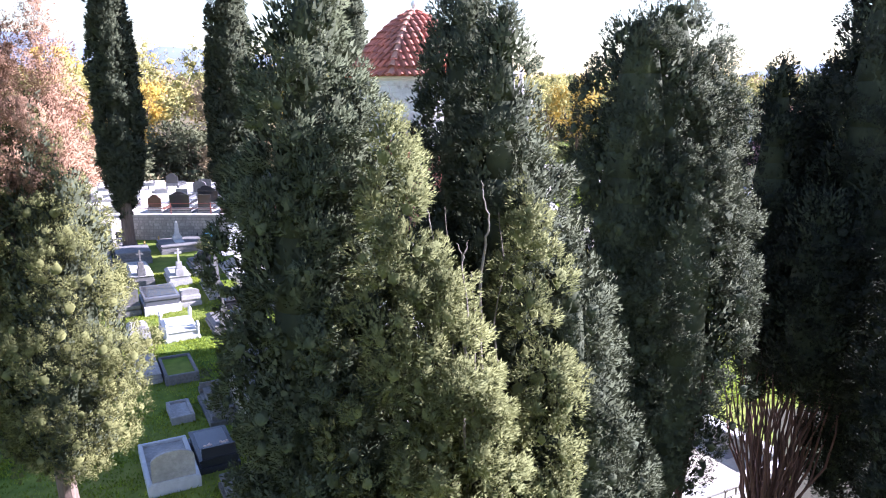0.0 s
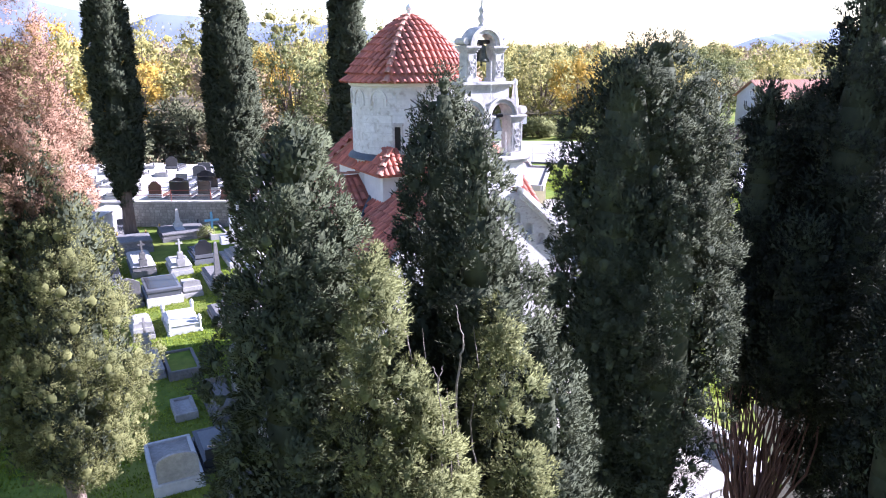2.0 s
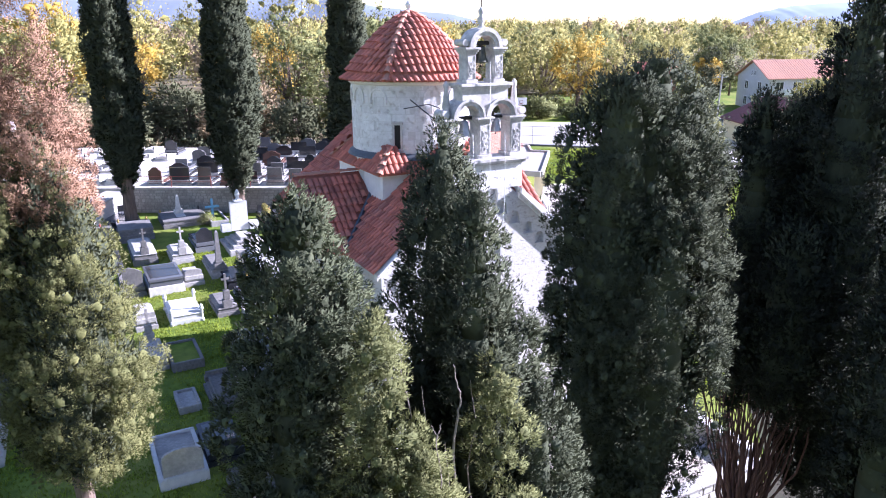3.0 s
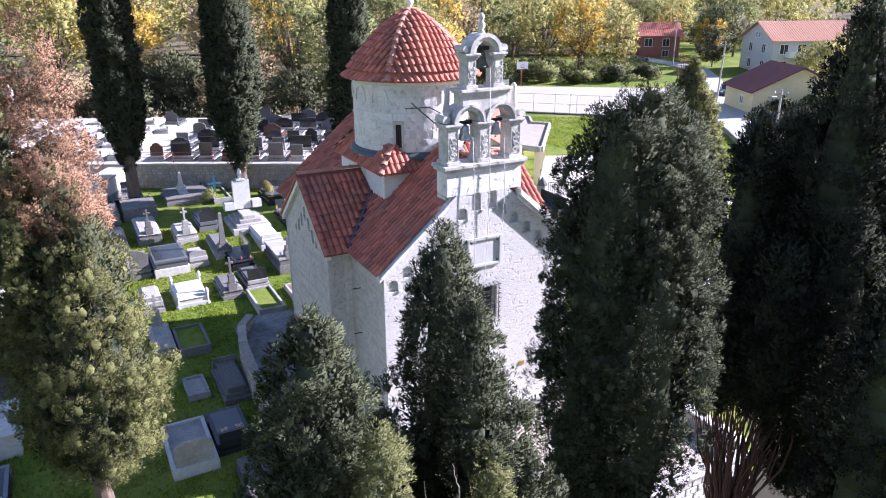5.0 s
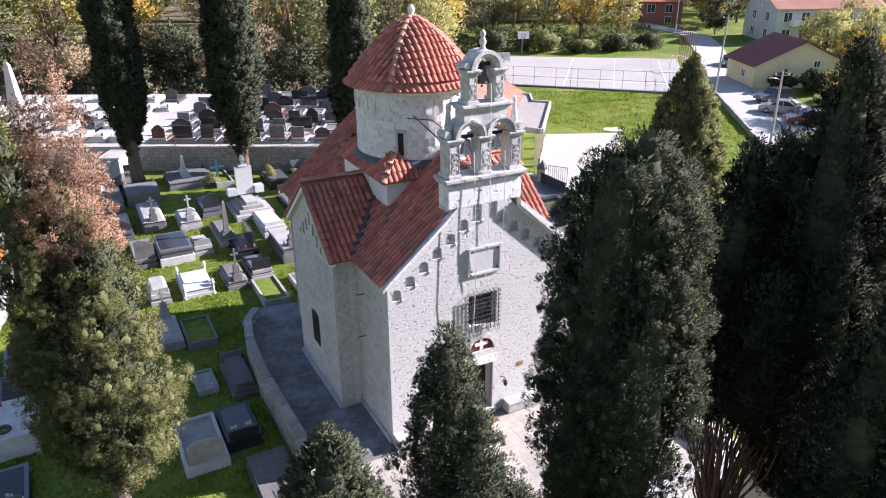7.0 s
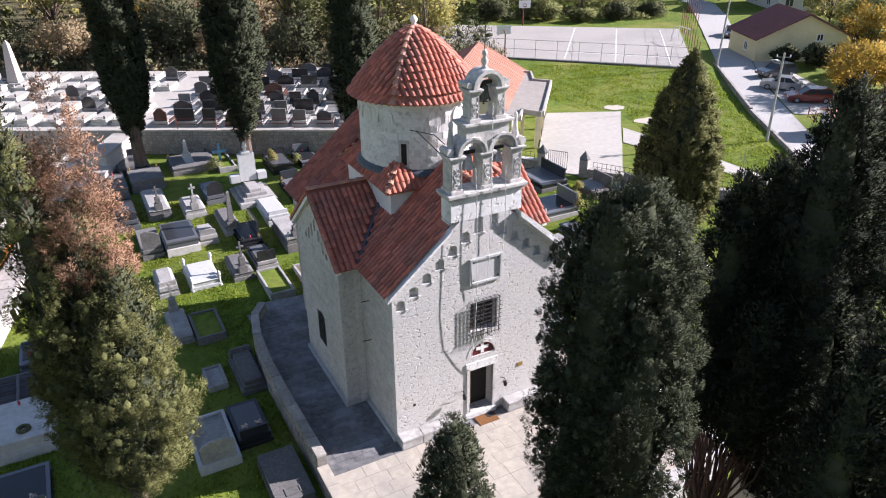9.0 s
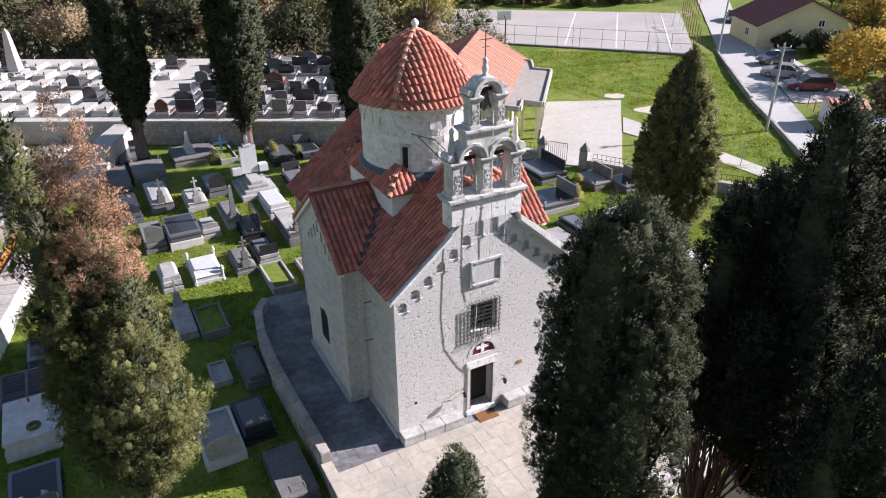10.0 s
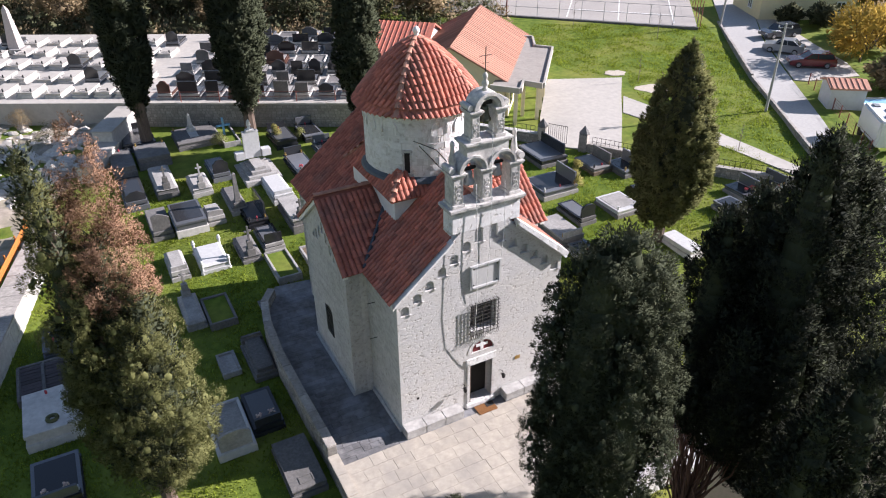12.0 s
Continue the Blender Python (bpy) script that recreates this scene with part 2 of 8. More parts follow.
    "car_red": surf("dark_red_car_paint", (0.16, 0.018, 0.022), (0.19, 0.022, 0.026), rough=0.25, bump=0.0, coat=0.6),
    "car_white": surf("white_van_paint", (0.74, 0.74, 0.73), (0.68, 0.68, 0.67), rough=0.35, bump=0.0, coat=0.4),
    "rubber": surf("black_rubber", (0.02, 0.02, 0.02), (0.03, 0.03, 0.03), rough=0.8, bump=0.1),
    "red_bloom": surf("red_flowers", (0.45, 0.02, 0.03), (0.5, 0.12, 0.14), scale=30, bump=0.3),
    "pink_bloom": surf("pale_flowers", (0.62, 0.38, 0.34), (0.7, 0.62, 0.5), scale=30, bump=0.3),
    "rock": surf("pale_rubble", (0.60, 0.56, 0.50), (0.40, 0.36, 0.31), scale=4, bump=0.6, island=0.2),
    # distance haze is mixed into both mountain colours; no air lies between
    "hill": surf("far_mountain_haze_tint", (0.170, 0.198, 0.235), (0.150, 0.178, 0.215), scale=0.004, bump=0.0, rough=1.0, spec=0.0),
    "hill_pale": surf("pale_mountain_haze_tint", (0.27, 0.315, 0.37), (0.25, 0.295, 0.35), scale=0.01, bump=0.0, rough=1.0, spec=0.0),
}

# ---- building tools ----
def link_mesh(name, bm, material, parent=None, smooth=False):
    bmesh.ops.recalc_face_normals(bm, faces=bm.faces)
    me = bpy.data.meshes.new(name)
    bm.to_mesh(me)
    bm.free()
    me.materials.append(material)
    if smooth:
        me.polygons.foreach_set("use_smooth", [True] * len(me.polygons))
    ob = new(name, me)
    if parent:
        ob.parent = parent
    return ob


def part(name, bm, material, parent, label="", smooth=False):
    ob = link_mesh(name, bm, material, parent, smooth)
    return tagged(ob, label=label) if label else ob


def thing(name, label, category, m=None, group="", kind=""):
    ob = new(name)
    ob.matrix_basis = m or Matrix()
    return tagged(ob, label, category, group, kind)


def raw_mesh(name, verts, faces, material, parent=None, normals=None):
    """A mesh from numpy arrays: verts (n, 3), faces (m, k), and a normal for each vertex of soft foliage."""
    me = bpy.data.meshes.new(name)
    me.vertices.add(len(verts))
    me.vertices.foreach_set("co", np.asarray(verts, np.float32).ravel())
    k = faces.shape[1]
    me.loops.add(faces.size)
    me.loops.foreach_set("vertex_index", np.asarray(faces, np.int32).ravel())
    me.polygons.add(len(faces))
    me.polygons.foreach_set("loop_start", np.arange(0, faces.size, k, dtype=np.int32))
    me.update(calc_edges=True)
    me.polygons.foreach_set("use_smooth", [normals is not None] * len(me.polygons))
    if normals is not None:
        at = me.attributes.new("custom_normal", "FLOAT_VECTOR", "POINT")
        at.data.foreach_set("vector", np.asarray(normals, np.float32).ravel())
    me.materials.append(material)
    ob = new(name, me)
    if parent:
        ob.parent = parent
    return ob


def foliage(name, leaves, material, parent=None):
    """A mesh of loose leaves: leaves holds the corners (3n, 3) and their normals."""
    v, n = leaves
    return raw_mesh(name, v, np.arange(len(v)).reshape(-1, 3), material, parent, n)


def joined(clouds):
    """Several leaf clouds as one."""
    return np.concatenate([c[0] for c in clouds]), np.concatenate([c[1] for c in clouds])


def box(bm, x0, x1, y0, y1, z0, z1, bevel=0.0, m=None):
    r = bmesh.ops.create_cube(bm, size=1.0)
    v = r["verts"]
    for p in v:
        p.co = Vector(((x0 + x1) / 2 + p.co.x * (x1 - x0), (y0 + y1) / 2 + p.co.y * (y1 - y0), (z0 + z1) / 2 + p.co.z * (z1 - z0)))
    if bevel:
        e = list({e for p in v for e in p.link_edges})
        r = bmesh.ops.bevel(bm, geom=e, offset=bevel, segments=2, affect="EDGES")
        v = list({p for f in r["faces"] for p in f.verts} | {p for p in v if p.is_valid})
    if m:
        bmesh.ops.transform(bm, matrix=m, verts=v)
    return v


def cyl(bm, x, y, z0, z1, r0, r1=None, seg=12, m=None):
    r = bmesh.ops.create_cone(bm, cap_ends=True, segments=seg, radius1=r0, radius2=r0 if r1 is None else r1, depth=z1 - z0)
    bmesh.ops.translate(bm, vec=(x, y, (z0 + z1) / 2), verts=r["verts"])
    if m:
        bmesh.ops.transform(bm, matrix=m, verts=r["verts"])
    return r["verts"]


def ball(bm, x, y, z, r, sx=1, sy=1, sz=1, seg=10):
    q = bmesh.ops.create_uvsphere(bm, u_segments=seg, v_segments=max(6, seg * 2 // 3), radius=r)
    for p in q["verts"]:
        p.co = Vector((x + p.co.x * sx, y + p.co.y * sy, z + p.co.z * sz))
    return q["verts"]


def lathe(bm, x, y, prof, seg=14):
    """A turned form: prof holds (radius, height) from the bottom up."""
    rings = [[bm.verts.new((x + r * math.cos(2 * math.pi * k / seg), y + r * math.sin(2 * math.pi * k / seg), z)) for k in range(seg)] for r, z in prof]
    for a, b in zip(rings, rings[1:]):
        for k in range(seg):
            bm.faces.new((a[k], a[(k + 1) % seg], b[(k + 1) % seg], b[k]))
    bm.faces.new(rings[-1])
    bm.faces.new(rings[0][::-1])


def tube(bm, pts, r0, r1=None, seg=6):
    """A round bar along a line of points, tapering from r0 to r1."""
    pts = [Vector(p) for p in pts]
    r1 = r0 if r1 is None else r1
    rings = []
    for i, p in enumerate(pts):
        d = (pts[min(i + 1, len(pts) - 1)] - pts[max(i - 1, 0)]).normalized()
        a = d.cross(Vector((0.3, 0.9, 0.2))).normalized()
        b = d.cross(a)
        r = r0 + (r1 - r0) * i / max(1, len(pts) - 1)
        rings.append([bm.verts.new(p + (a * math.cos(2 * math.pi * k / seg) + b * math.sin(2 * math.pi * k / seg)) * r) for k in range(seg)])
    for a, b in zip(rings, rings[1:]):
        for k in range(seg):
            bm.faces.new((a[k], a[(k + 1) % seg], b[(k + 1) % seg], b[k]))
    bm.faces.new(rings[-1])
    bm.faces.new(rings[0][::-1])


def plate(bm, outer, holes, to3d, depth0, depth1):
    """A slab with openings: outer and holes are outlines in (a, b); to3d(a, b, d) places them."""
    for d in (depth0, depth1):
        edges = []
        for loop in (outer, *holes):
            vs = [bm.verts.new(to3d(a, b, d)) for a, b in loop]
            edges += [bm.edges.new((vs[i], vs[(i + 1) % len(vs)])) for i in range(len(vs))]
        bmesh.ops.triangle_fill(bm, edges=edges, use_beauty=True)
    for loop in (outer, *holes):
        p = [bm.verts.new(to3d(a, b, depth0)) for a, b in loop]
        q = [bm.verts.new(to3d(a, b, depth1)) for a, b in loop]
        for i in range(len(loop)):
            j = (i + 1) % len(loop)
            bm.faces.new((p[i], p[j], q[j], q[i]))
    bmesh.ops.remove_doubles(bm, verts=bm.verts, dist=0.0005)


def arch(cx, z0, spring, half, seg=10):
    """The outline of a round-headed opening."""
    return [(cx - half, z0), (cx + half, z0)] + [(cx + half * math.cos(math.pi * k / seg), spring + half * math.sin(math.pi * k / seg)) for k in range(seg + 1)]


def arc_band(bm, cx, z, r0, r1, y0, y1, a0=0.0, a1=math.pi, seg=14):
    """A round arch of stone: inner radius r0, outer r1, from y0 to y1."""
    rings = []
    for k in range(seg + 1):
        a = a0 + (a1 - a0) * k / seg
        c, s = math.cos(a), math.sin(a)
        rings.append([bm.verts.new((cx + r * c, y, z + r * s)) for r, y in ((r0, y0), (r1, y0), (r1, y1), (r0, y1))])
    for a, b in zip(rings, rings[1:]):
        for k in range(4):
            bm.faces.new((a[k], a[(k + 1) % 4], b[(k + 1) % 4], b[k]))
    bm.faces.new(rings[0])
    bm.faces.new(rings[-1][::-1])


def tile_mesh(name, width, length, height, material):
    """One barrel tile: narrow end up the slope (y), thick at its lower end."""
    v, f = [], []
    seg = 5
    for y, w, z in ((0, width, height), (length, width * 0.8, height * 0.55)):
        for dz in (0.0, -0.016):
            for k in range(seg + 1):
                a = math.pi * k / seg
                v.append((-(w / 2 + dz * 0.6) * math.cos(a), y, (z + dz) * math.sin(a) + (0 if y else 0.02)))
    n = seg + 1
    for k in range(seg):
        f.append((k, k + 1, 2 * n + k + 1, 2 * n + k))
        f.append((k, n + k, n + k + 1, k + 1))
    me = bpy.data.meshes.new(name)
    me.from_pydata(v, [], f)
    me.polygons.foreach_set("use_smooth", [False] * len(me.polygons))
    me.materials.append(material)
    return me


def lay(name, me, spots, parent, limit=300, rest_name=""):
    """Lays one piece at each pose of spots: the first ones as objects of their own, the rest joined."""
    for m in spots[:limit]:
        ob = new(name, me)
        ob.parent = parent
        ob.matrix_basis = m
    more = spots[limit:]
    if more:
        base = np.array([v.co for v in me.vertices])
        loops = [tuple(p.vertices) for p in me.polygons]
        quads = np.array([q if len(q) == 4 else (*q, q[-1]) for q in loops])
        a = np.array([np.array(m) for m in more])
        v = np.einsum("nij,kj->nki", a[:, :3, :3], base) + a[:, None, :3, 3]
        f = quads[None] + (np.arange(len(more)) * len(base))[:, None, None]
        ob = raw_mesh(rest_name or name + "_field", v.reshape(-1, 3), f.reshape(-1, 4), me.materials[0], parent)
        tagged(ob, kind="stuff")


def frame_on(origin, across, up):
    """A pose with x along across, y along up (the slope) and z out of the surface."""
    x = Vector(across).normalized()
    y = Vector(up).normalized()
    z = x.cross(y).normalized()
    x = y.cross(z)
    m = Matrix((x, y, z)).transposed().to_4x4()
    m.translation = origin
    return m

# ---- the church: x along the facade, y into the nave ----
CHURCH = pose(-1.913, 21.877, 0.0, 0, 0, 28.016)


def at_church(u, w, z=0.0, turn=0.0):
    return CHURCH @ pose(u, w, z, 0, 0, turn)


CU, CW = 3.8, 5.55                      # the middle of the crossing
EAVE, PITCH = 6.75, 0.84                # nave roof at u = -0.15
T_EAVE, T_PITCH = 6.75, 0.80            # transept roof at w = 2.75


def build_church():
    rng = random.Random(4)
    root = thing("church", "small pale limestone church with red tiled dome and bell gable", "church", CHURCH)
    # facade with niches under the gable
    gable = lambda u: EAVE - 0.17 + PITCH * (min(u, 7.6 - u) + 0.15)
    outer = [(0, 0.0), (7.6, 0.0), (7.6, gable(7.6)), (3.8, gable(3.8)), (0, gable(0))]
    door = [(3.24, 0.24), (4.33, 0.24), (4.33, 2.36), (3.24, 2.36)]
    window = [(3.25, 4.10), (4.46, 4.10), (4.46, 5.46), (3.25, 5.46)]
    lunette = [(3.30, 2.98), (4.38, 2.98)] + [(3.84 + 0.54 * math.cos(math.pi * k / 10), 2.98 + 0.62 * math.sin(math.pi * k / 10)) for k in range(1, 10)]
    niches = []
    for k in range(6):
        u = 0.34 + 0.535 * k
        z = 6.0 + 0.425 * k
        for c in (u, 7.6 - u):
            niches.append(arch(c, z, z + 0.24, 0.185, 10))
    for c in (3.55, 4.20):
        niches.append(arch(c, 8.38, 8.38 + 0.52, 0.185, 10))
    bm = bmesh.new()
    face = lambda a, b, d: (a, d, b)
    plate(bm, outer, [door, window, lunette, *niches], face, 0.0, 0.13)
    wall = part("facade_wall", bm, M["stone"], root, "rough pale limestone facade")
    bm = bmesh.new()
    plate(bm, outer, [door, window], face, 0.13, 0.62)
    part("facade_backing", bm, M["stone"], root)
    # arch stones round each niche and small corbels between them
    for pts in niches:
        cx = (pts[0][0] + pts[1][0]) / 2
        bm = bmesh.new()
        box(bm, cx + 0.17, cx + 0.28, -0.05, 0.05, pts[0][1] - 0.05, pts[0][1] + 0.03, 0.012)
        part("corbel", bm, M["stone"], wall)
    holes = [(min(p[0] for p in q) - 0.05, max(p[0] for p in q) + 0.05, min(p[1] for p in q) - 0.05, max(p[1] for p in q) + 0.05) for q in (door, window, lunette, *niches)]
    holes += [(2.95, 4.65, 0.0, 3.75), (3.1, 4.62, 6.25, 7.45)]

    def free(a0, a1, b0, b1):
        if a0 < 0.0 or a1 > 7.6 or b1 > gable(a0) - 0.12 or b1 > gable(a1) - 0.12 or b0 < 0.46:
            return False
        if b1 > 8.4 and a1 > 2.4 and a0 < 5.3:
            return False
        return not any(a1 > h0 and a0 < h1 and b1 > k0 and b0 < k1 for h0, h1, k0, k1 in holes)
    block_field(wall, pose(0, 0, 0), (0.0, 7.6), (0.46, 9.6), (0.34, 0.20), free, 5, 300, "stone", 0.002)
    # sloping cornice along both sides of the gable, with a broad coping over the sunny slope
    for side, rise, back in ((-1, 0.10, 0.14), (1, 0.30, 0.36)):
        bm = bmesh.new()
        o = 3.8 + side * 3.98
        zo = gable(-0.18)
        k = 3.8 + side * 1.42
        plate(bm, [(o, zo - 0.10), (k, gable(2.38) - 0.08), (k, gable(2.38) + rise), (o, zo + rise)], [], face, -0.09, back)
        plate(bm, [(o - side * 0.1, zo + 0.05), (k, gable(2.38) + 0.09), (k, gable(2.38) + rise - 0.01), (o, zo + rise - 0.01)], [], face, -0.15 if side < 0 else -0.25, -0.088)
        part("gable_cornice", bm, M["stone_piece"], root)
    # plinth benches at the foot, doorstep
    for a, b in ((-0.02, 2.72), (4.84, 7.7)):
        for k in range(3):
            bm = bmesh.new()
            u0 = a + (b - a) * k / 3
            box(bm, u0 + 0.004, a + (b - a) * (k + 1) / 3 - 0.004, -0.50, 0.0, 0.0, 0.36, 0.02)
            box(bm, u0 + 0.004, a + (b - a) * (k + 1) / 3 - 0.004, -0.53, 0.0, 0.36, 0.46, 0.015)
            part("plinth_block", bm, M["bench"], root)
    bm = bmesh.new()
    box(bm, 3.05, 4.5, -0.12, 0.3, 0.0, 0.23, 0.015)
    part("doorstep", bm, M["stone_piece"], root)
    # door frame, lintel, dark inside
    bm = bmesh.new()
    for a, b in ((3.10, 3.24), (4.33, 4.47)):
        box(bm, a, b, -0.04, 0.2, 0.23, 2.36, 0.012)
    surround = part("door_frame", bm, M["stone"], root, "rough stone door jambs")
    bm = bmesh.new()
    box(bm, 3.06, 4.52, -0.05, 0.2, 2.362, 2.72, 0.012)
    part("lintel", bm, M["stone_piece"], surround, "pale dressed stone lintel")
    bm = bmesh.new()
    box(bm, 3.22, 4.40, 0.5, 0.56, 0.2, 2.4)
    part("door", bm, M["dark"], root, "open dark doorway")
    bm = bmesh.new()
    box(bm, 3.24, 3.30, 0.0, 0.5, 0.24, 2.36, 0.01)
    part("door_leaf", bm, M["bark"], root, "dark timber door leaf standing open")
    # lunette with white cross
    bm = bmesh.new()
    plate(bm, [(a, b) for a, b in lunette], [], face, 0.06, 0.085)
    lun = part("lunette", bm, M["maroon"], root, "dark red lunette panel")
    bm = bmesh.new()
    box(bm, 3.77, 3.91, 0.03, 0.058, 3.02, 3.50, 0.004)
    box(bm, 3.56, 3.769, 0.03, 0.058, 3.20, 3.34, 0.004)
    box(bm, 3.911, 4.12, 0.03, 0.058, 3.20, 3.34, 0.004)
    part("cross", bm, M["white"], lun, "white painted cross")
    bm = bmesh.new()
    arc_band(bm, 3.84, 2.98, 0.56, 0.72, -0.015, 0.05, seg=14)
    part("lunette_arch", bm, M["stone"], root)
    # window with an iron cage
    bm = bmesh.new()
    box(bm, 3.2, 4.5, 0.42, 0.46, 4.05, 5.5)
    win = part("window", bm, M["glass"], root)
    bm = bmesh.new()
    for u in (3.25, 3.62, 4.05, 4.42):
        box(bm, u, u + 0.05, 0.36, 0.42, 4.10, 5.46)
    for z in (4.10, 4.52, 4.96, 5.41):
        box(bm, 3.25, 4.47, 0.355, 0.415, z, z + 0.05)
    part("frame", bm, M["greystone"], win)
    bm = bmesh.new()
    for k in range(8):
        u = 3.27 + k * 0.168
        tube(bm, [(u, -0.16, 4.0), (u, -0.16, 5.55), (u, 0.0, 5.58)], 0.014, seg=5)
    for k in range(9):
        z = 4.06 + k * 0.182
        tube(bm, [(3.20, 0.0, z), (3.20, -0.16, z), (4.52, -0.16, z), (4.52, 0.0, z)], 0.014, seg=5)
    for k in range(15):
        u = 3.22 + k * 0.093
        tube(bm, [(u, -0.16, 4.02), (u - 0.03, -0.19, 3.92), (u + 0.01, -0.21, 3.86)], 0.010, 0.005, seg=4)
    for k in range(17):
        z = 4.06 + k * 0.091
        for u, d in ((3.20, -1), (4.52, 1)):
            tube(bm, [(u, -0.1, z), (u + d * 0.09, -0.12, z - 0.03)], 0.010, 0.005, seg=4)
    part("window_grille", bm, M["iron"], win, "projecting black iron cage with scrolled spikes")
    # marble plaque in a moulded frame
    bm = bmesh.new()
    box(bm, 3.24, 4.49, -0.03, 0.0, 6.38, 7.32)
    plq = part("plaque", bm, M["marble"], root, "blank white marble plaque in a moulded frame")
    bm = bmesh.new()
    for a, b, c, d in ((3.15, 3.26, 6.30, 7.40), (4.47, 4.58, 6.30, 7.40), (3.262, 4.468, 6.30, 6.40), (3.262, 4.468, 7.30, 7.40)):
        box(bm, a, b, -0.09, -0.001, c, d, 0.012)
    part("plaque_frame", bm, M["marble"], plq)
    for u in (3.34, 4.40):
        for z in (6.47, 7.22):
            bm = bmesh.new()
            ball(bm, u, -0.04, z, 0.035, 1, 0.5, 1, 8)
            part("rosette", bm, M["iron"], plq)
    bm = bmesh.new()
    box(bm, 5.52, 5.78, -0.03, 0.0, 1.80, 1.98, 0.006)
    part("brass_plate", bm, M["brass"], root)
    bm = bmesh.new()
    box(bm, 0.72, 0.82, -0.012, 0.0, 1.54, 1.66)
    part("vent_hole", bm, M["dark"], root)
    # wall lanterns either side of the door
    for u in (2.86, 4.78):
        bm = bmesh.new()
        tube(bm, [(u, 0, 1.50), (u, -0.22, 1.62), (u, -0.30, 1.56)], 0.014, seg=5)
        tube(bm, [(u, 0, 1.25), (u, -0.12, 1.32), (u, -0.22, 1.6)], 0.012, seg=5)
        lathe(bm, u, -0.30, [(0.04, 1.26), (0.08, 1.32), (0.09, 1.46), (0.03, 1.54)], 8)
        part("wall_lantern", bm, M["iron"], root)
    # nave side walls
    for u0, u1 in ((0.0, 0.6), (7.0, 7.6)):
        bm = bmesh.new()
        box(bm, u0, u1, 0.621, 3.05, 0, 6.60)
        nv = part("nave_wall", bm, M["ashlar"], root)
        if u0 == 0.0:
            side = Matrix(((0, -1, 0, 0), (1, 0, 0, 0), (0, 0, 1, 0), (0, 0, 0, 1))) @ Matrix.Diagonal((1, -1, 1, 1))
            block_field(nv, side, (0.0, 3.04), (0.25, 6.4), (0.5, 0.28), lambda a0, a1, b0, b1: a0 > 0 and a1 < 3.04 and b1 < 6.4, 7, 120, "ashlar", 0.006)
        bm = bmesh.new()
        box(bm, u0, u1, 8.10, 11.7, 0, 6.60)
        part("nave_wall", bm, M["ashlar"], root)
    bm = bmesh.new()
    plate(bm, outer, [], face, 11.1, 11.699)
    part("east_wall", bm, M["ashlar"], root)
    bm = bmesh.new()
    for k in range(11):
        a0, a1 = math.pi * k / 11, math.pi * (k + 1) / 11
        box(bm, 3.8 + 2.2 * math.cos((a0 + a1) / 2) - 0.36, 3.8 + 2.2 * math.cos((a0 + a1) / 2) + 0.36, 11.7, 11.7 + 2.2 * math.sin((a0 + a1) / 2) + 0.05, 0, 4.8)
    part("apse_wall", bm, M["ashlar"], root)
    # transept arms: gables left and right
    tg = lambda w: T_EAVE - 0.15 + T_PITCH * (min(w, 11.1 - w) - 2.75)
    t_out = [(3.05, 0.0), (8.05, 0.0), (8.05, tg(8.05)), (CW, tg(CW)), (3.05, tg(3.05))]
    slit = arch(5.72, 1.72, 2.85, 0.42, 8)
    for s in (-1, 1):
        place = (lambda a, b, d: (-0.9 + d, a, b)) if s < 0 else (lambda a, b, d: (8.5 - d, a, b))
        small = [arch(CW + 0.42 * k, 6.15 + 0.33 * (3 - abs(k)) * 1.05, 6.15 + 0.33 * (3 - abs(k)) * 1.05 + 0.42, 0.12, 6) for k in range(-3, 4)]
        bm = bmesh.new()
        plate(bm, t_out, [slit, *small], place, 0.0, 0.09)
        gab = part("transept_gable", bm, M["ashlar"], root)
        bm = bmesh.new()
        plate(bm, t_out, [slit], place, 0.09, 0.6)
        part("transept_backing", bm, M["ashlar"], root)
        if s < 0:
            clear = lambda a0, a1, b0, b1: a0 > 3.05 and a1 < 8.05 and b1 < min(tg(a0), tg(a1)) - 0.95 and not (a1 > 5.2 and a0 < 6.25 and b0 < 3.4 and b1 > 1.6)
            side = pose(-0.9, 0, 0) @ Matrix(((0, -1, 0, 0), (1, 0, 0, 0), (0, 0, 1, 0), (0, 0, 0, 1))) @ Matrix.Diagonal((1, -1, 1, 1))
            block_field(gab, side, (3.05, 8.05), (0.25, 6.4), (0.5, 0.28), clear, 6, 150, "ashlar", 0.006)
        for w0, w1 in ((3.05, 3.6), (7.5, 8.05)):
            bm = bmesh.new()
            box(bm, -0.298 if s < 0 else 7.0, 0.599 if s < 0 else 7.898, w0, w1, 0, 6.6)
            part("transept_wall", bm, M["ashlar"], root)
        # cornice up the gable
        for d in (-1, 1):
            bm = bmesh.new()
            e = CW + d * 2.78
            pts = [(e, tg(2.77) - 0.16), (CW, tg(CW) - 0.16), (CW, tg(CW) + 0.04), (e, tg(2.77) + 0.04)]
            plate(bm, pts, [], place, -0.16, 0.05)
            part("gable_cornice", bm, M["plaster"], root)
    bm = bmesh.new()
    box(bm, -0.62, -0.58, 5.2, 6.25, 1.7, 3.3)
    win = part("window", bm, M["glass"], root)
    bm = bmesh.new()
    for k in range(7):
        tube(bm, [(-0.93, 5.32 + 0.13 * k, 1.7), (-0.93, 5.32 + 0.13 * k, 3.2)], 0.014, seg=5)
    for k in range(9):
        tube(bm, [(-0.93, 5.26, 1.76 + 0.17 * k), (-0.93, 6.18, 1.76 + 0.17 * k)], 0.014, seg=5)
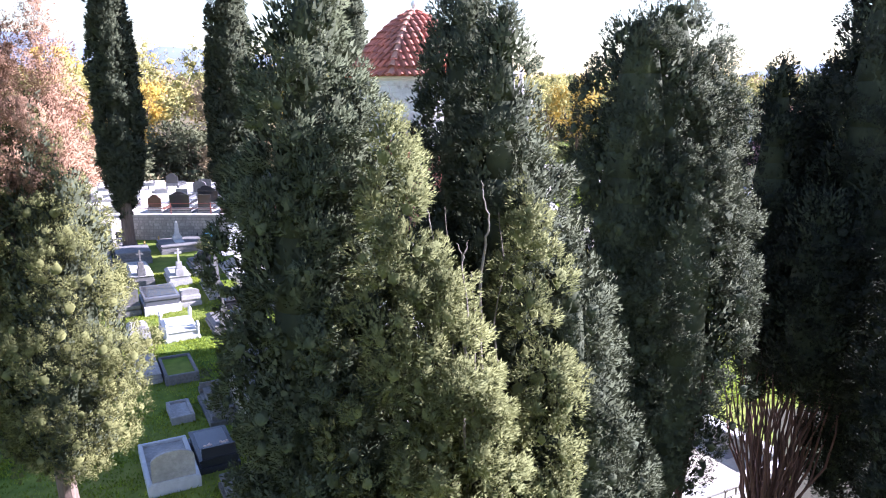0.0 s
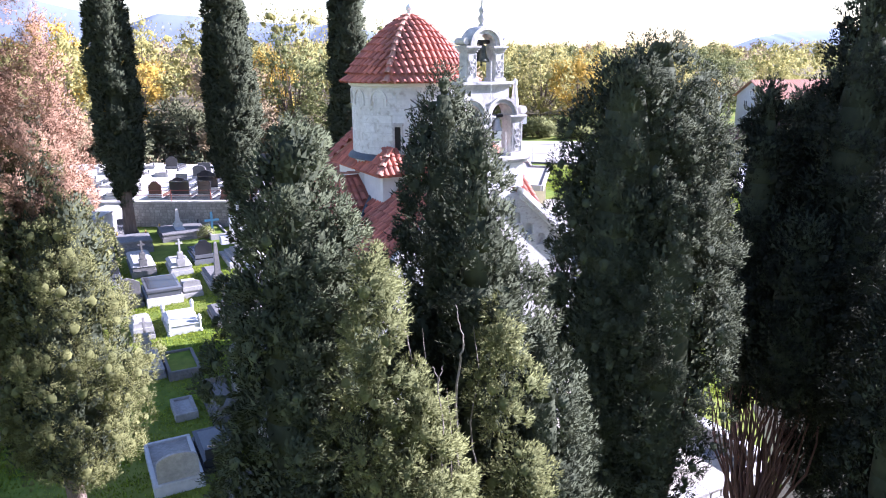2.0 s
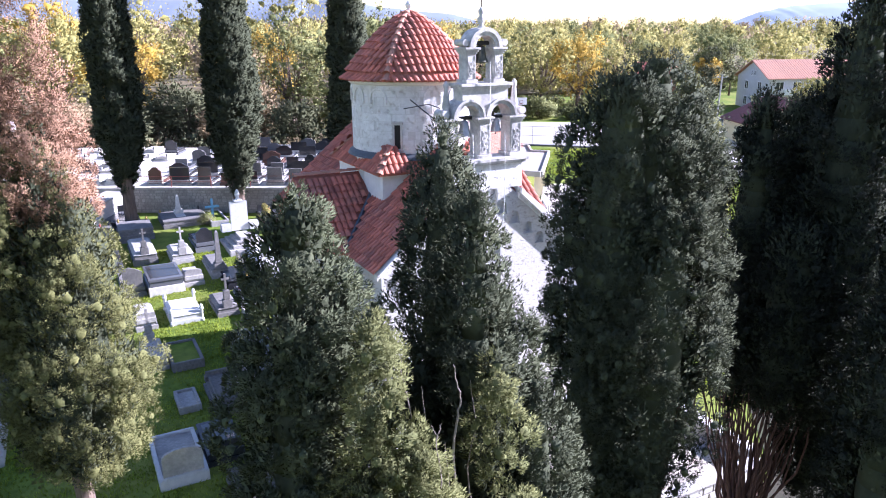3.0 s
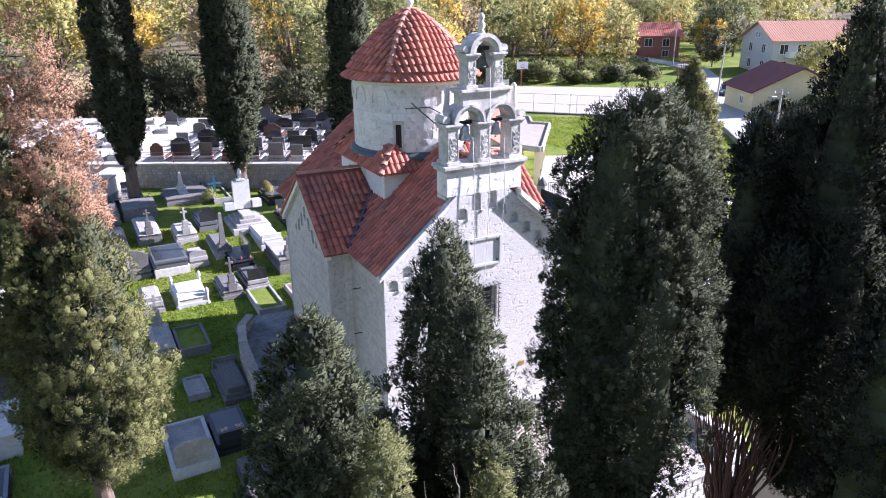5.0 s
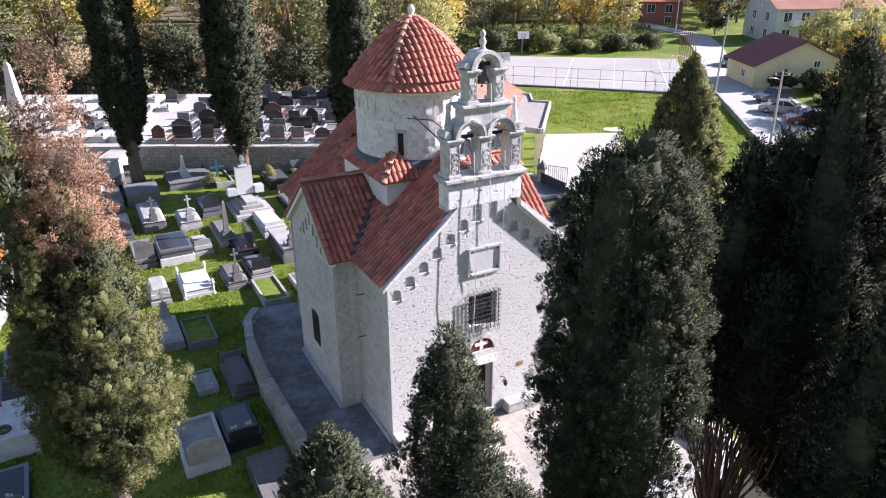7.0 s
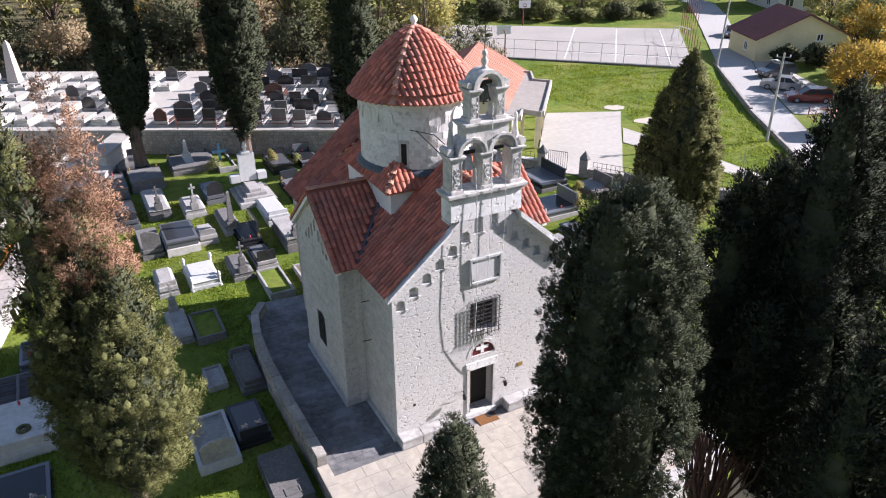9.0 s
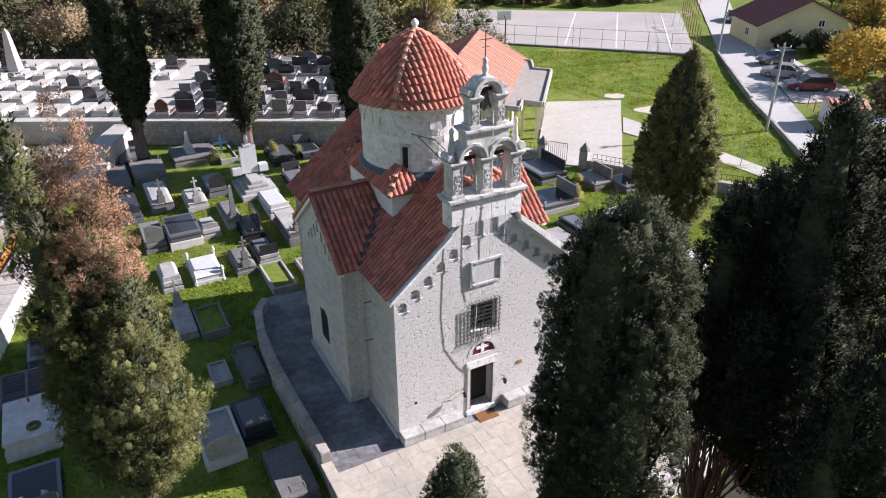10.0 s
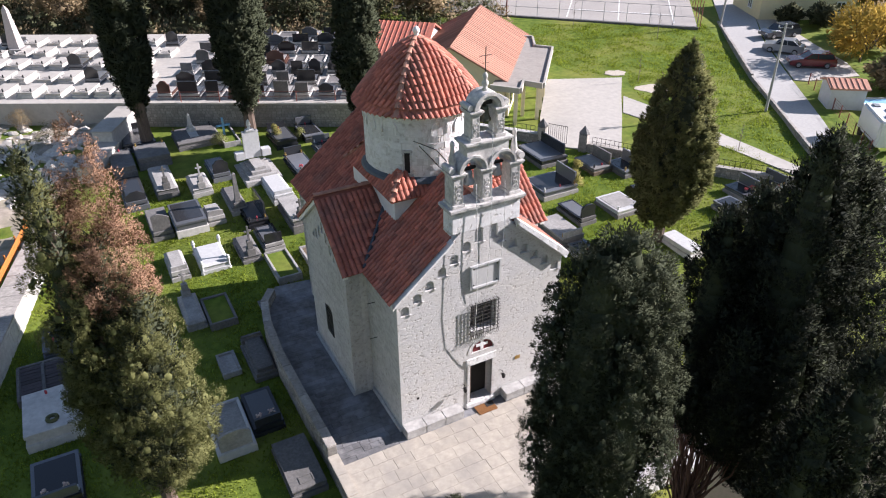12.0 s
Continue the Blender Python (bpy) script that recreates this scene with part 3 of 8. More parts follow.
    part("window_grille", bm, M["iron"], win)
    # low skirting of stone and a drain channel round the side
    bm = bmesh.new()
    box(bm, -0.10, -0.001, 0.05, 3.0, 0.0, 0.22, 0.02)
    box(bm, -1.0, -0.901, 3.0, 8.1, 0.0, 0.22, 0.02)
    part("skirting", bm, M["ashlar"], root)
    for z in (5.4, 3.6):
        bm = bmesh.new()
        tube(bm, [(0.03, 2.2, z), (-0.35, 2.2, z + 0.02)], 0.018, seg=5)
        part("tie_rod", bm, M["iron"], root)

    # ---- roofs ----
    tile = tile_mesh("tile", 0.215, 0.44, 0.085, M["tile"])
    nz = lambda u: EAVE + PITCH * (min(u, 7.6 - u) + 0.15)
    tz = lambda w: T_EAVE + T_PITCH * (min(w, 2 * CW - w) - 2.75)
    for s in (-1, 1):
        uf = (lambda a: a) if s < 0 else (lambda a: 7.6 - a)
        bm = bmesh.new()
        for w0, w1 in ((0.145, 12.0),):
            a = [bm.verts.new(p) for p in ((uf(-0.2), w0, nz(-0.2)), (uf(-0.2), w1, nz(-0.2)), (3.8, w1, nz(3.8)), (3.8, w0, nz(3.8)))]
            b = [bm.verts.new((v.co.x, v.co.y, v.co.z - 0.1)) for v in a]
            bm.faces.new(a)
            bm.faces.new(b[::-1])
            for k in range(4):
                bm.faces.new((a[k], a[(k + 1) % 4], b[(k + 1) % 4], b[k]))
        roof = part("nave_roof", bm, M["tile"], root, "red clay barrel tile roof")
        run = math.hypot(1, PITCH)
        spots = []
        w = 0.46 if s > 0 else 0.10
        while w < 11.95:
            d = -0.27
            while d < 3.55:
                u = d
                z = nz(u)
                hidden = abs(u + 0.15 - 3.8) < 2.15 and abs(w - CW) < 2.3
                under = tz(w) > z + 0.03 and 2.72 < w < 8.38
                belfry = u > 2.05 and w < 0.85
                if not hidden and not under and not belfry:
                    j = rng.uniform(-0.012, 0.012)
                    spots.append(frame_on((uf(u), w + j, z + 0.01 + rng.uniform(0, 0.008)), (0, -1 if s < 0 else 1, 0), (1 if s < 0 else -1, 0, PITCH + rng.uniform(-0.01, 0.01))))
                d += 0.345 / run
            w += 0.232
        spots.sort(key=lambda m: m.translation.y)
        lay("tile", tile, spots, roof, 300 if s < 0 else 60)
        # transept slopes
    for s in (-1, 1):
        uf = (lambda a: a) if s < 0 else (lambda a: 7.6 - a)
        for d in (-1, 1):
            wf = (lambda b: b) if d < 0 else (lambda b: 2 * CW - b)
            bm = bmesh.new()
            a = [bm.verts.new(p) for p in ((uf(-1.12), wf(2.7), tz(2.7)), (uf(-0.1), wf(2.7), tz(2.7)), (uf(2.6), wf(CW), tz(CW)), (uf(-1.12), wf(CW), tz(CW)))]
            b = [bm.verts.new((v.co.x, v.co.y, v.co.z - 0.1)) for v in a]
            bm.faces.new(a)
            bm.faces.new(b[::-1])
            for k in range(4):
                bm.faces.new((a[k], a[(k + 1) % 4], b[(k + 1) % 4], b[k]))
            roof = part("transept_roof", bm, M["tile"], root)
            spots = []
            run = math.hypot(1, T_PITCH)
            u = -1.02
            while u < 2.4:
                b = 2.62
                while b < CW - 0.25:
                    z = tz(b)
                    over = nz(u) < z + 0.02 if u > -0.2 else True
                    hidden = u > 1.5 and b > 3.25
                    if over and not hidden:
                        j = rng.uniform(-0.012, 0.012)
                        spots.append(frame_on((uf(u) + j, wf(b), z + 0.01 + rng.uniform(0, 0.008)), (1 if d < 0 else -1, 0, 0), (0, 1 if d < 0 else -1, T_PITCH)))
                    b += 0.345 / run
                u += 0.232
            lay("tile", tile, spots, roof, 200 if s < 0 else 30)
        # lead in the valleys
        for d in (-1, 1):
            wf = (lambda b: b) if d < 0 else (lambda b: 2 * CW - b)
            bm = bmesh.new()
            k0, k1 = 2.75, 4.9
            pts = []
            for b in (k0, k1):
                u = (tz(b) - EAVE) / PITCH - 0.15
                pts.append((uf(u), wf(b), tz(b) + 0.05))
            tube(bm, pts, 0.085, seg=6)
            part("valley_flashing", bm, M["lead"], root)
        # ridge tiles of the transept
        spots = [frame_on((uf(-1.1 + 0.36 * k), CW, tz(CW) + 0.03), (0, -1, 0), (1 if s < 0 else -1, 0, 0.03)) for k in range(8)]
        lay("ridge_tile", RIDGE, spots, root)
    lay("ridge_tile", RIDGE, [frame_on((3.8, 0.8 + 0.36 * k, nz(3.8) + 0.03), (1, 0, 0), (0, 1, 0.03)) for k in range(31) if not 3.1 < 0.8 + 0.36 * k < 7.9], root)

    # ---- square base of the drum with tiled corners ----
    h = 2.25
    bm = bmesh.new()
    box(bm, CU - h, CU + h, CW - h, CW + h, 6.4, 9.18)
    part("crossing_wall", bm, M["plaster"], root, "white rendered corner of the crossing")
    bm = bmesh.new()
    box(bm, CU - h - 0.04, CU + h + 0.04, CW - h - 0.04, CW + h + 0.04, 9.14, 9.20)
    part("crossing_cornice", bm, M["lead"], root)
    o = h + 0.24
    for sx in (-1, 1):
        for sy in (-1, 1):
            bm = bmesh.new()
            top = 9.86
            q = [(sx * o, sy * o, 9.20), (sx * 0.1, sy * o, 9.20), (sx * 0.1, sy * 2.0, top), (sx * 1.5, sy * 1.5, top + 0.05), (sx * 2.0, sy * 0.1, top), (sx * o, sy * 0.1, 9.20)]
            a = [bm.verts.new((CU + x, CW + y, z)) for x, y, z in q]
            b = [bm.verts.new((CU + x, CW + y, 9.18)) for x, y, z in q]
            bm.faces.new((a[0], a[1], a[2], a[3]))
            bm.faces.new((a[0], a[3], a[4], a[5]))
            bm.faces.new(b)
            for k in range(6):
                bm.faces.new((a[k], a[(k + 1) % 6], b[(k + 1) % 6], b[k]))
            corner = part("corner_roof", bm, M["tile"], root)
            spots = []
            for k in range(11):
                c = 0.15 + k * 0.225
                for r in range(3):
                    e = o - 0.02 - r * 0.25
                    if e < c - 0.05:
                        continue
                    z = 9.22 + r * 0.25 * 1.3 * 0.92
                    if math.hypot(c, e - 0.25) < 2.2:
                        continue
                    spots.append(frame_on((CU + sx * c, CW + sy * e, z), (-sy * 1, 0, 0) if sy > 0 else (1, 0, 0), (0, -sy, 1.2)))
                    spots.append(frame_on((CU + sx * e, CW + sy * c, z), (0, sx, 0) if sx > 0 else (0, -1, 0), (-sx, 0, 1.2)))
            lay("tile", tile, spots, corner)
            lay("ridge_tile", RIDGE, [frame_on((CU + sx * (o - 0.24 * k), CW + sy * (o - 0.24 * k), 9.25 + 0.27 * k), (sx * sy * -1, 1, 0) if sx * sx > 2 else (-sy, sx, 0), (-sx, -sy, 1.15)) for k in range(3)], corner)

    # ---- drum ----
    R = 2.30
    seg = 64
    ang = [2 * math.pi * k / seg for k in range(seg)]
    bm = bmesh.new()
    lathe(bm, CU, CW, [(R, 8.4), (R, 12.45)], seg)
    drum = part("drum", bm, M["mortar"], root, "round drum of pale ashlar blocks")
    # lead skirt
    bm = bmesh.new()
    lathe(bm, CU, CW, [(R + 0.22, 9.62), (R + 0.16, 9.72), (R + 0.02, 9.84), (R, 9.84)], seg)
    part("drum_flashing", bm, M["lead"], drum)
    # courses of curved blocks
    slots = [math.radians(a) for a in (232, 142, 52, 322)]
    z = 9.5
    course = 0
    while z < 12.2:
        hgt = (0.27, 0.33, 0.24, 0.30, 0.36, 0.28)[course % 6]
        n = 15 + course % 3
        for k in range(n):
            a0 = 2 * math.pi * (k + 0.37 * (course % 3)) / n + rng.uniform(-0.03, 0.03)
            a1 = a0 + 2 * math.pi / n - 0.012
            mid = (a0 + a1) / 2
            if z < 10.95 and z + hgt > 10.0 and any(abs((mid - s + math.pi) % (2 * math.pi) - math.pi) < 0.25 for s in slots):
                # shorten round the slot
                parts_ = []
                for s in slots:
                    dd = (mid - s + math.pi) % (2 * math.pi) - math.pi
                    if abs(dd) < 0.25:
                        c = mid - dd
                        if a0 < c - 0.075:
                            parts_.append((a0, min(a1, c - 0.075)))
                        if a1 > c + 0.075:
                            parts_.append((max(a0, c + 0.075), a1))
            else:
                parts_ = [(a0, a1)]
            for b0, b1 in parts_:
                if b1 - b0 < 0.03:
                    continue
                bm = bmesh.new()
                out = R + 0.006 + rng.uniform(0, 0.008)
                ring = []
                for t in (0, 0.5, 1):
                    a = b0 + (b1 - b0) * t
                    ring.append([bm.verts.new((CU + r * math.cos(a), CW + r * math.sin(a), zz)) for r, zz in ((R - 0.01, z), (out, z + 0.006), (out, z + hgt - 0.012), (R - 0.01, z + hgt - 0.006))])
                for p, q in zip(ring, ring[1:]):
                    for i in range(3):
                        bm.faces.new((p[i], p[i + 1], q[i + 1], q[i]))
                bm.faces.new(ring[0][::-1])
                bm.faces.new(ring[-1])
                part("block", bm, M["stone_piece"], drum)
        z += hgt
        course += 1
    # blind arcade at the top of the drum
    n = 14
    for k in range(n):
        a = 2 * math.pi * (k + 0.3) / n
        m = pose(CU, CW, 0, 0, 0, math.degrees(a) + 90)
        bm = bmesh.new()
        arc_band(bm, 0, 11.85, 0.30, 0.36, -R - 0.03, -R + 0.03, seg=10)
        for x in (-0.36, 0.30):
            box(bm, x, x + 0.06, -R - 0.026, -R + 0.06, 11.62, 11.85)
        bmesh.ops.transform(bm, matrix=m, verts=bm.verts)
        part("blind_arch", bm, M["stone_piece"], drum)
    bm = bmesh.new()
    lathe(bm, CU, CW, [(R + 0.02, 12.28), (R + 0.10, 12.34), (R + 0.12, 12.46), (R, 12.47)], seg)
    part("drum_cornice", bm, M["plaster"], drum)
    for s in slots:
        m = pose(CU, CW, 0, 0, 0, math.degrees(s) + 90)
        bm = bmesh.new()
        box(bm, -0.11, 0.11, -R - 0.012, -R + 0.02, 10.02, 10.88)
        bmesh.ops.transform(bm, matrix=m, verts=bm.verts)
        slot = part("window", bm, M["dark"], drum, "narrow dark slit window")
        bm = bmesh.new()
        for x0, x1, z0, z1 in ((-0.19, -0.112, 9.98, 10.92), (0.112, 0.19, 9.98, 10.92), (-0.22, 0.22, 10.922, 11.02), (-0.22, 0.22, 9.90, 9.978)):
            box(bm, x0, x1, -R - 0.05, -R + 0.02, z0, z1, 0.008)
        bmesh.ops.transform(bm, matrix=m, verts=bm.verts)
        part("frame", bm, M["ashlar"], slot)

    # ---- dome roof: four tiled sides between hips ----
    RO, Z0, HT, PW = 2.63, 12.45, 2.38, 1.5
    H = lambda r: Z0 + HT * (1 - (min(r, RO) / RO) ** PW)
    bm = bmesh.new()
    lathe(bm, CU, CW, [(0.3, Z0 - 0.02), (RO - 0.05, Z0 - 0.02)] + [(RO * (1 - k / 12), H(RO * (1 - k / 12))) for k in range(12)] + [(0.02, Z0 + HT)], seg)
    dome = part("dome_roof", bm, M["tile"], root, "curved red clay tile dome roof with four hips", smooth=True)
    spots = []
    dtile = tile_mesh("tile", 0.205, 0.42, 0.115, M["tile"])
    for q in range(4):
        nx, ny = ((0, -1), (1, 0), (0, 1), (-1, 0))[q]
        tx, ty = -ny, nx
        for k in range(-12, 13):
            s = k * 0.222
            if abs(s) > RO - 0.2:
                continue
            d = math.sqrt(RO * RO - s * s) + 0.05
            while d > abs(s) + 0.06:
                r = math.hypot(s, d)
                g = 1e-3
                up = (H(math.hypot(s, max(0.0, d - 0.15))) - H(min(r, RO))) / 0.15
                if d > RO - 0.2 and abs(s) < 1:
                    up = min(up, 1.35)
                up = min(max(up, 0.25), 1.6)
                spots.append((r, frame_on((CU + nx * d + tx * s, CW + ny * d + ty * s, H(r) - (0.06 if r > RO else 0) + 0.012 + rng.uniform(0, 0.01)), (tx, ty, 0), (-nx, -ny, up))))
                d -= 0.335 / math.hypot(1, up)
    spots.sort(key=lambda a: (a[1].translation.y > CW + 0.6, rng.random()))
    lay("tile", dtile, [m for _, m in spots], dome, 300)
    for sx in (-1, 1):
        for sy in (-1, 1):
            sp = []
            r = RO + 0.06
            while r > 0.15:
                up = (H(max(0, r - 0.15)) - H(r)) / 0.15
                up = min(max(up, 0.2), 1.6)
                c = r * 0.7071
                sp.append(frame_on((CU + sx * c, CW + sy * c, H(r) + 0.04 - (0.05 if r > RO else 0)), (-sy, sx, 0), (-sx, -sy, up * 1.4142)))
                r -= 0.33 / math.hypot(1, up)
            lay("ridge_tile", RIDGE, sp, dome)
    bm = bmesh.new()
    lathe(bm, CU, CW, [(0.34, Z0 + HT - 0.16), (0.30, Z0 + HT - 0.02), (0.13, Z0 + HT + 0.08), (0.08, Z0 + HT + 0.16), (0.14, Z0 + HT + 0.24), (0.15, Z0 + HT + 0.32), (0.08, Z0 + HT + 0.42), (0.02, Z0 + HT + 0.46)], 16)
    part("dome_finial", bm, M["plaster"], root, "white stone finial", smooth=True)
    return root


def block_field(parent, place, spans, rows, size, inside, seed, limit, mat="stone_piece", proud=0.009):
    """Coursed blocks on a wall face. place: pose of the face (x along, z up, -y outward); inside(a0, a1, b0, b1) tells where blocks may lie."""
    rng = random.Random(seed)
    kinds = []
    for k in range(10):
        w, h, t = size[0] * (0.65 + 0.09 * k), size[1] * rng.uniform(0.9, 1.0), proud * rng.uniform(0.5, 1.4)
        e = rng.uniform(0.02, 0.03)
        v = []
        for y, o in ((0.03, 0.0), (-t, e)):
            for sx, sz in ((-1, -1), (1, -1), (1, 1), (-1, 1)):
                v.append((sx * (w / 2 - 0.004 - o) + rng.uniform(-0.008, 0.008), y, sz * (h / 2 - 0.004 - o) + rng.uniform(-0.008, 0.008)))
        me = bpy.data.meshes.new("block")
        me.from_pydata(v, [], [(4, 5, 6, 7), (0, 1, 5, 4), (1, 2, 6, 5), (2, 3, 7, 6), (3, 0, 4, 7)])
        me.polygons.foreach_set("use_smooth", [False] * len(me.polygons))
        me.materials.append(M[mat])
        kinds.append((w, me, []))
    z = rows[0]
    while z < rows[1]:
        a = spans[0] + rng.uniform(-size[0], 0)
        while a < spans[1]:
            w, me, spots = rng.choice(kinds)
            if inside(a, a + w, z, z + size[1]):
                spots.append(place @ pose(a + w / 2, 0, z + size[1] / 2, 0, rng.uniform(-0.8, 0.8), 0))
            a += w
        z += size[1]
    for w, me, spots in kinds:
        rng.shuffle(spots)
        lay("block", me, spots, parent, limit // 10)


RIDGE = tile_mesh("ridge_tile", 0.26, 0.42, 0.11, M["tile_old"])
church = build_church()


def build_belfry():
    """Two-storey bell gable over the facade."""
    root = thing("bell_gable", "weathered carved limestone bell gable with three arches over the facade", "bell gable", CHURCH)
    y0, y1 = 0.02, 0.72

    def block(name, u0, u1, a, b, z0, z1, bevel=0.015, mat="carved"):
        bm = bmesh.new()
        box(bm, u0, u1, a, b, z0, z1, bevel)
        return part(name, bm, M[mat], root)

    block("base", 2.40, 5.36, 0.145, y1, 8.3, 9.0, 0.01, "stone_piece")
    block("base", 2.40, 5.36, -0.004, y1 + 0.004, 9.02, 9.86, 0.01, "stone_piece")
    block("base_cornice", 2.30, 5.46, -0.10, y1 + 0.08, 9.862, 9.96)
    block("base_cornice", 2.24, 5.52, -0.16, y1 + 0.12, 9.962, 10.08)

    def pier(u, w, z0, z1, d0=y0 + 0.02, d1=y1 - 0.04):
        bm = bmesh.new()
        box(bm, u - w / 2 - 0.05, u + w / 2 + 0.05, d0 - 0.05, d1 + 0.05, z0, z0 + 0.12, 0.015)
        box(bm, u - w / 2, u + w / 2, d0, d1, z0 + 0.12, z1 - 0.2, 0.02)
        for k, e in ((0, 0.03), (1, 0.07), (2, 0.11)):
            box(bm, u - w / 2 - e, u + w / 2 + e, d0 - e, d1 + e, z1 - 0.2 + 0.066 * k, z1 - 0.2 + 0.066 * (k + 1), 0.01)
        p = part("pier", bm, M["carved"], root, "pier with carved vine relief and moulded capital")
        # carved vine on the front and the side
        bm = bmesh.new()
        hgt = z1 - 0.45 - (z0 + 0.22)
        n = max(3, int(hgt / 0.16))
        for k in range(n):
            zc = z0 + 0.22 + hgt * (k + 0.5) / n
            sx = 1 if k % 2 else -1
            arc_band(bm, u + sx * 0.035, zc, w * 0.13, w * 0.22, d0 - 0.03, d0 + 0.005, 0, 2 * math.pi - 0.7, 9)
            ball(bm, u - sx * w * 0.2, d0 - 0.005, zc + 0.05, 0.045, 1, 0.5, 1.3, 6)
        box(bm, u - w * 0.42, u - w * 0.36, d0 - 0.018, d0 + 0.005, z0 + 0.16, z1 - 0.26)
        box(bm, u + w * 0.36, u + w * 0.42, d0 - 0.018, d0 + 0.005, z0 + 0.16, z1 - 0.26)
        part("carving", bm, M["carved"], p)
        return p

    for u in (2.66, 3.87, 5.10):
        pier(u, 0.44, 10.082, 11.45)
    for u in (3.265, 4.485):
        bm = bmesh.new()
        arc_band(bm, u, 11.455, 0.40, 0.52, 0.0, y1 - 0.02, seg=18)
        arc_band(bm, u, 11.455, 0.52, 0.60, -0.06, y1 + 0.04, seg=18)
        part("arch", bm, M["carved"], root, "round moulded arch")
    # spandrel between the arches and the upper base
    bm = bmesh.new()
    ring = lambda c: [(c + 0.58 * math.cos(a), 11.455 + 0.58 * math.sin(a)) for a in [math.pi * k / 16 for k in range(17)]]
    outline = [(3.02, 11.98)] + [p for p in ring(3.265)[::-1] if p[0] > 3.1 and p[1] > 11.47] + [p for p in ring(4.485)[::-1] if p[0] < 4.65 and p[1] > 11.47] + [(4.74, 11.98), (4.74, 12.36), (3.02, 12.36)]
    plate(bm, outline, [], lambda a, b, d: (a, d, b), 0.03, 0.66)
    part("spandrel", bm, M["carved"], root)
    block("upper_cornice", 2.96, 4.80, -0.04, 0.74, 12.362, 12.44)
    block("upper_cornice", 2.90, 4.86, -0.10, 0.80, 12.442, 12.54)
    for u in (3.36, 4.38):
        pier(u, 0.34, 12.542, 13.66, 0.06, 0.62)
    bm = bmesh.new()
    arc_band(bm, 3.87, 13.665, 0.36, 0.48, 0.04, 0.64, seg=18)
    arc_band(bm, 3.87, 13.665, 0.48, 0.60, -0.02, 0.70, seg=18)
    part("arch", bm, M["carved"], root)
    # scrolls on the shoulders of the arches
    for u in (3.14, 4.60):
        bm = bmesh.new()
        cyl(bm, 0, 0, -0.3, 0.3, 0.11, seg=10, m=pose(u, 0.34, 13.80, 90))
        part("scroll", bm, M["carved"], root)
    for u in (2.42, 5.36):
        bm = bmesh.new()
        cyl(bm, 0, 0, -0.3, 0.3, 0.13, seg=10, m=pose(u, 0.34, 11.60, 90))
        part("scroll", bm, M["carved"], root)
    # finials
    def finial(u, z, s, cross=False):
        bm = bmesh.new()
        lathe(bm, u, 0.34, [(0.10 * s, z), (0.13 * s, z + 0.06 * s), (0.07 * s, z + 0.14 * s), (0.12 * s, z + 0.24 * s), (0.13 * s, z + 0.33 * s), (0.06 * s, z + 0.44 * s), (0.10 * s, z + 0.52 * s), (0.10 * s, z + 0.60 * s), (0.02 * s, z + 0.70 * s)], 12)
        part("finial", bm, M["carved"], root, smooth=True)
    finial(3.87, 14.22, 0.95)
    for u in (2.58, 5.18):
        bm = bmesh.new()
        lathe(bm, u, 0.34, [(0.15, 11.45), (0.16, 11.62), (0.10, 11.70), (0.14, 11.80), (0.10, 12.05), (0.065, 12.38), (0.085, 12.44), (0.085, 12.54), (0.02, 12.62)], 12)
        part("pinnacle", bm, M["carved"], root, smooth=True)
    # iron cross on top
    bm = bmesh.new()
    tube(bm, [(3.87, 0.34, 14.8), (3.87, 0.34, 15.75)], 0.018, seg=6)
    tube(bm, [(3.62, 0.34, 15.45), (4.12, 0.34, 15.45)], 0.016, seg=6)
    tube(bm, [(3.72, 0.34, 15.2), (4.02, 0.34, 15.2)], 0.012, seg=6)
    part("iron_cross", bm, M["iron"], root, "thin black iron cross")
    # iron stay bars toward the drum
    bm = bmesh.new()
    tube(bm, [(2.48, 0.55, 11.25), (2.05, 1.9, 11.95)], 0.022, seg=6)
    part("stay_bar", bm, M["iron"], root)
    bm = bmesh.new()
    tube(bm, [(2.5, 0.6, 11.75), (2.6, 1.6, 11.8), (2.5, 3.4, 11.5)], 0.018, seg=5)
    part("stay_cable", bm, M["iron"], root)
    return root


belfry = build_belfry()


def build_bell(u, z, s, label, mat):
    root = thing("bell", label, "bell", at_church(u, 0.36, z), "bells in the gable")
    bm = bmesh.new()
    lathe(bm, 0, 0, [(0.26 * s, -0.55 * s), (0.25 * s, -0.50 * s), (0.19 * s, -0.38 * s), (0.155 * s, -0.18 * s), (0.14 * s, -0.06 * s), (0.06 * s, 0.0)], 18)
    part("body", bm, M[mat], root, smooth=True)
    bm = bmesh.new()
    box(bm, -0.30 * s, 0.30 * s, -0.06, 0.06, 0.0, 0.13 * s, 0.02)
    part("headstock", bm, M["iron"], root)
    bm = bmesh.new()
    tube(bm, [(0, 0, -0.3 * s), (0, 0, -0.66 * s)], 0.014, seg=5)
    ball(bm, 0, 0, -0.66 * s, 0.04 * s, seg=8)
    part("clapper", bm, M["iron"], root)


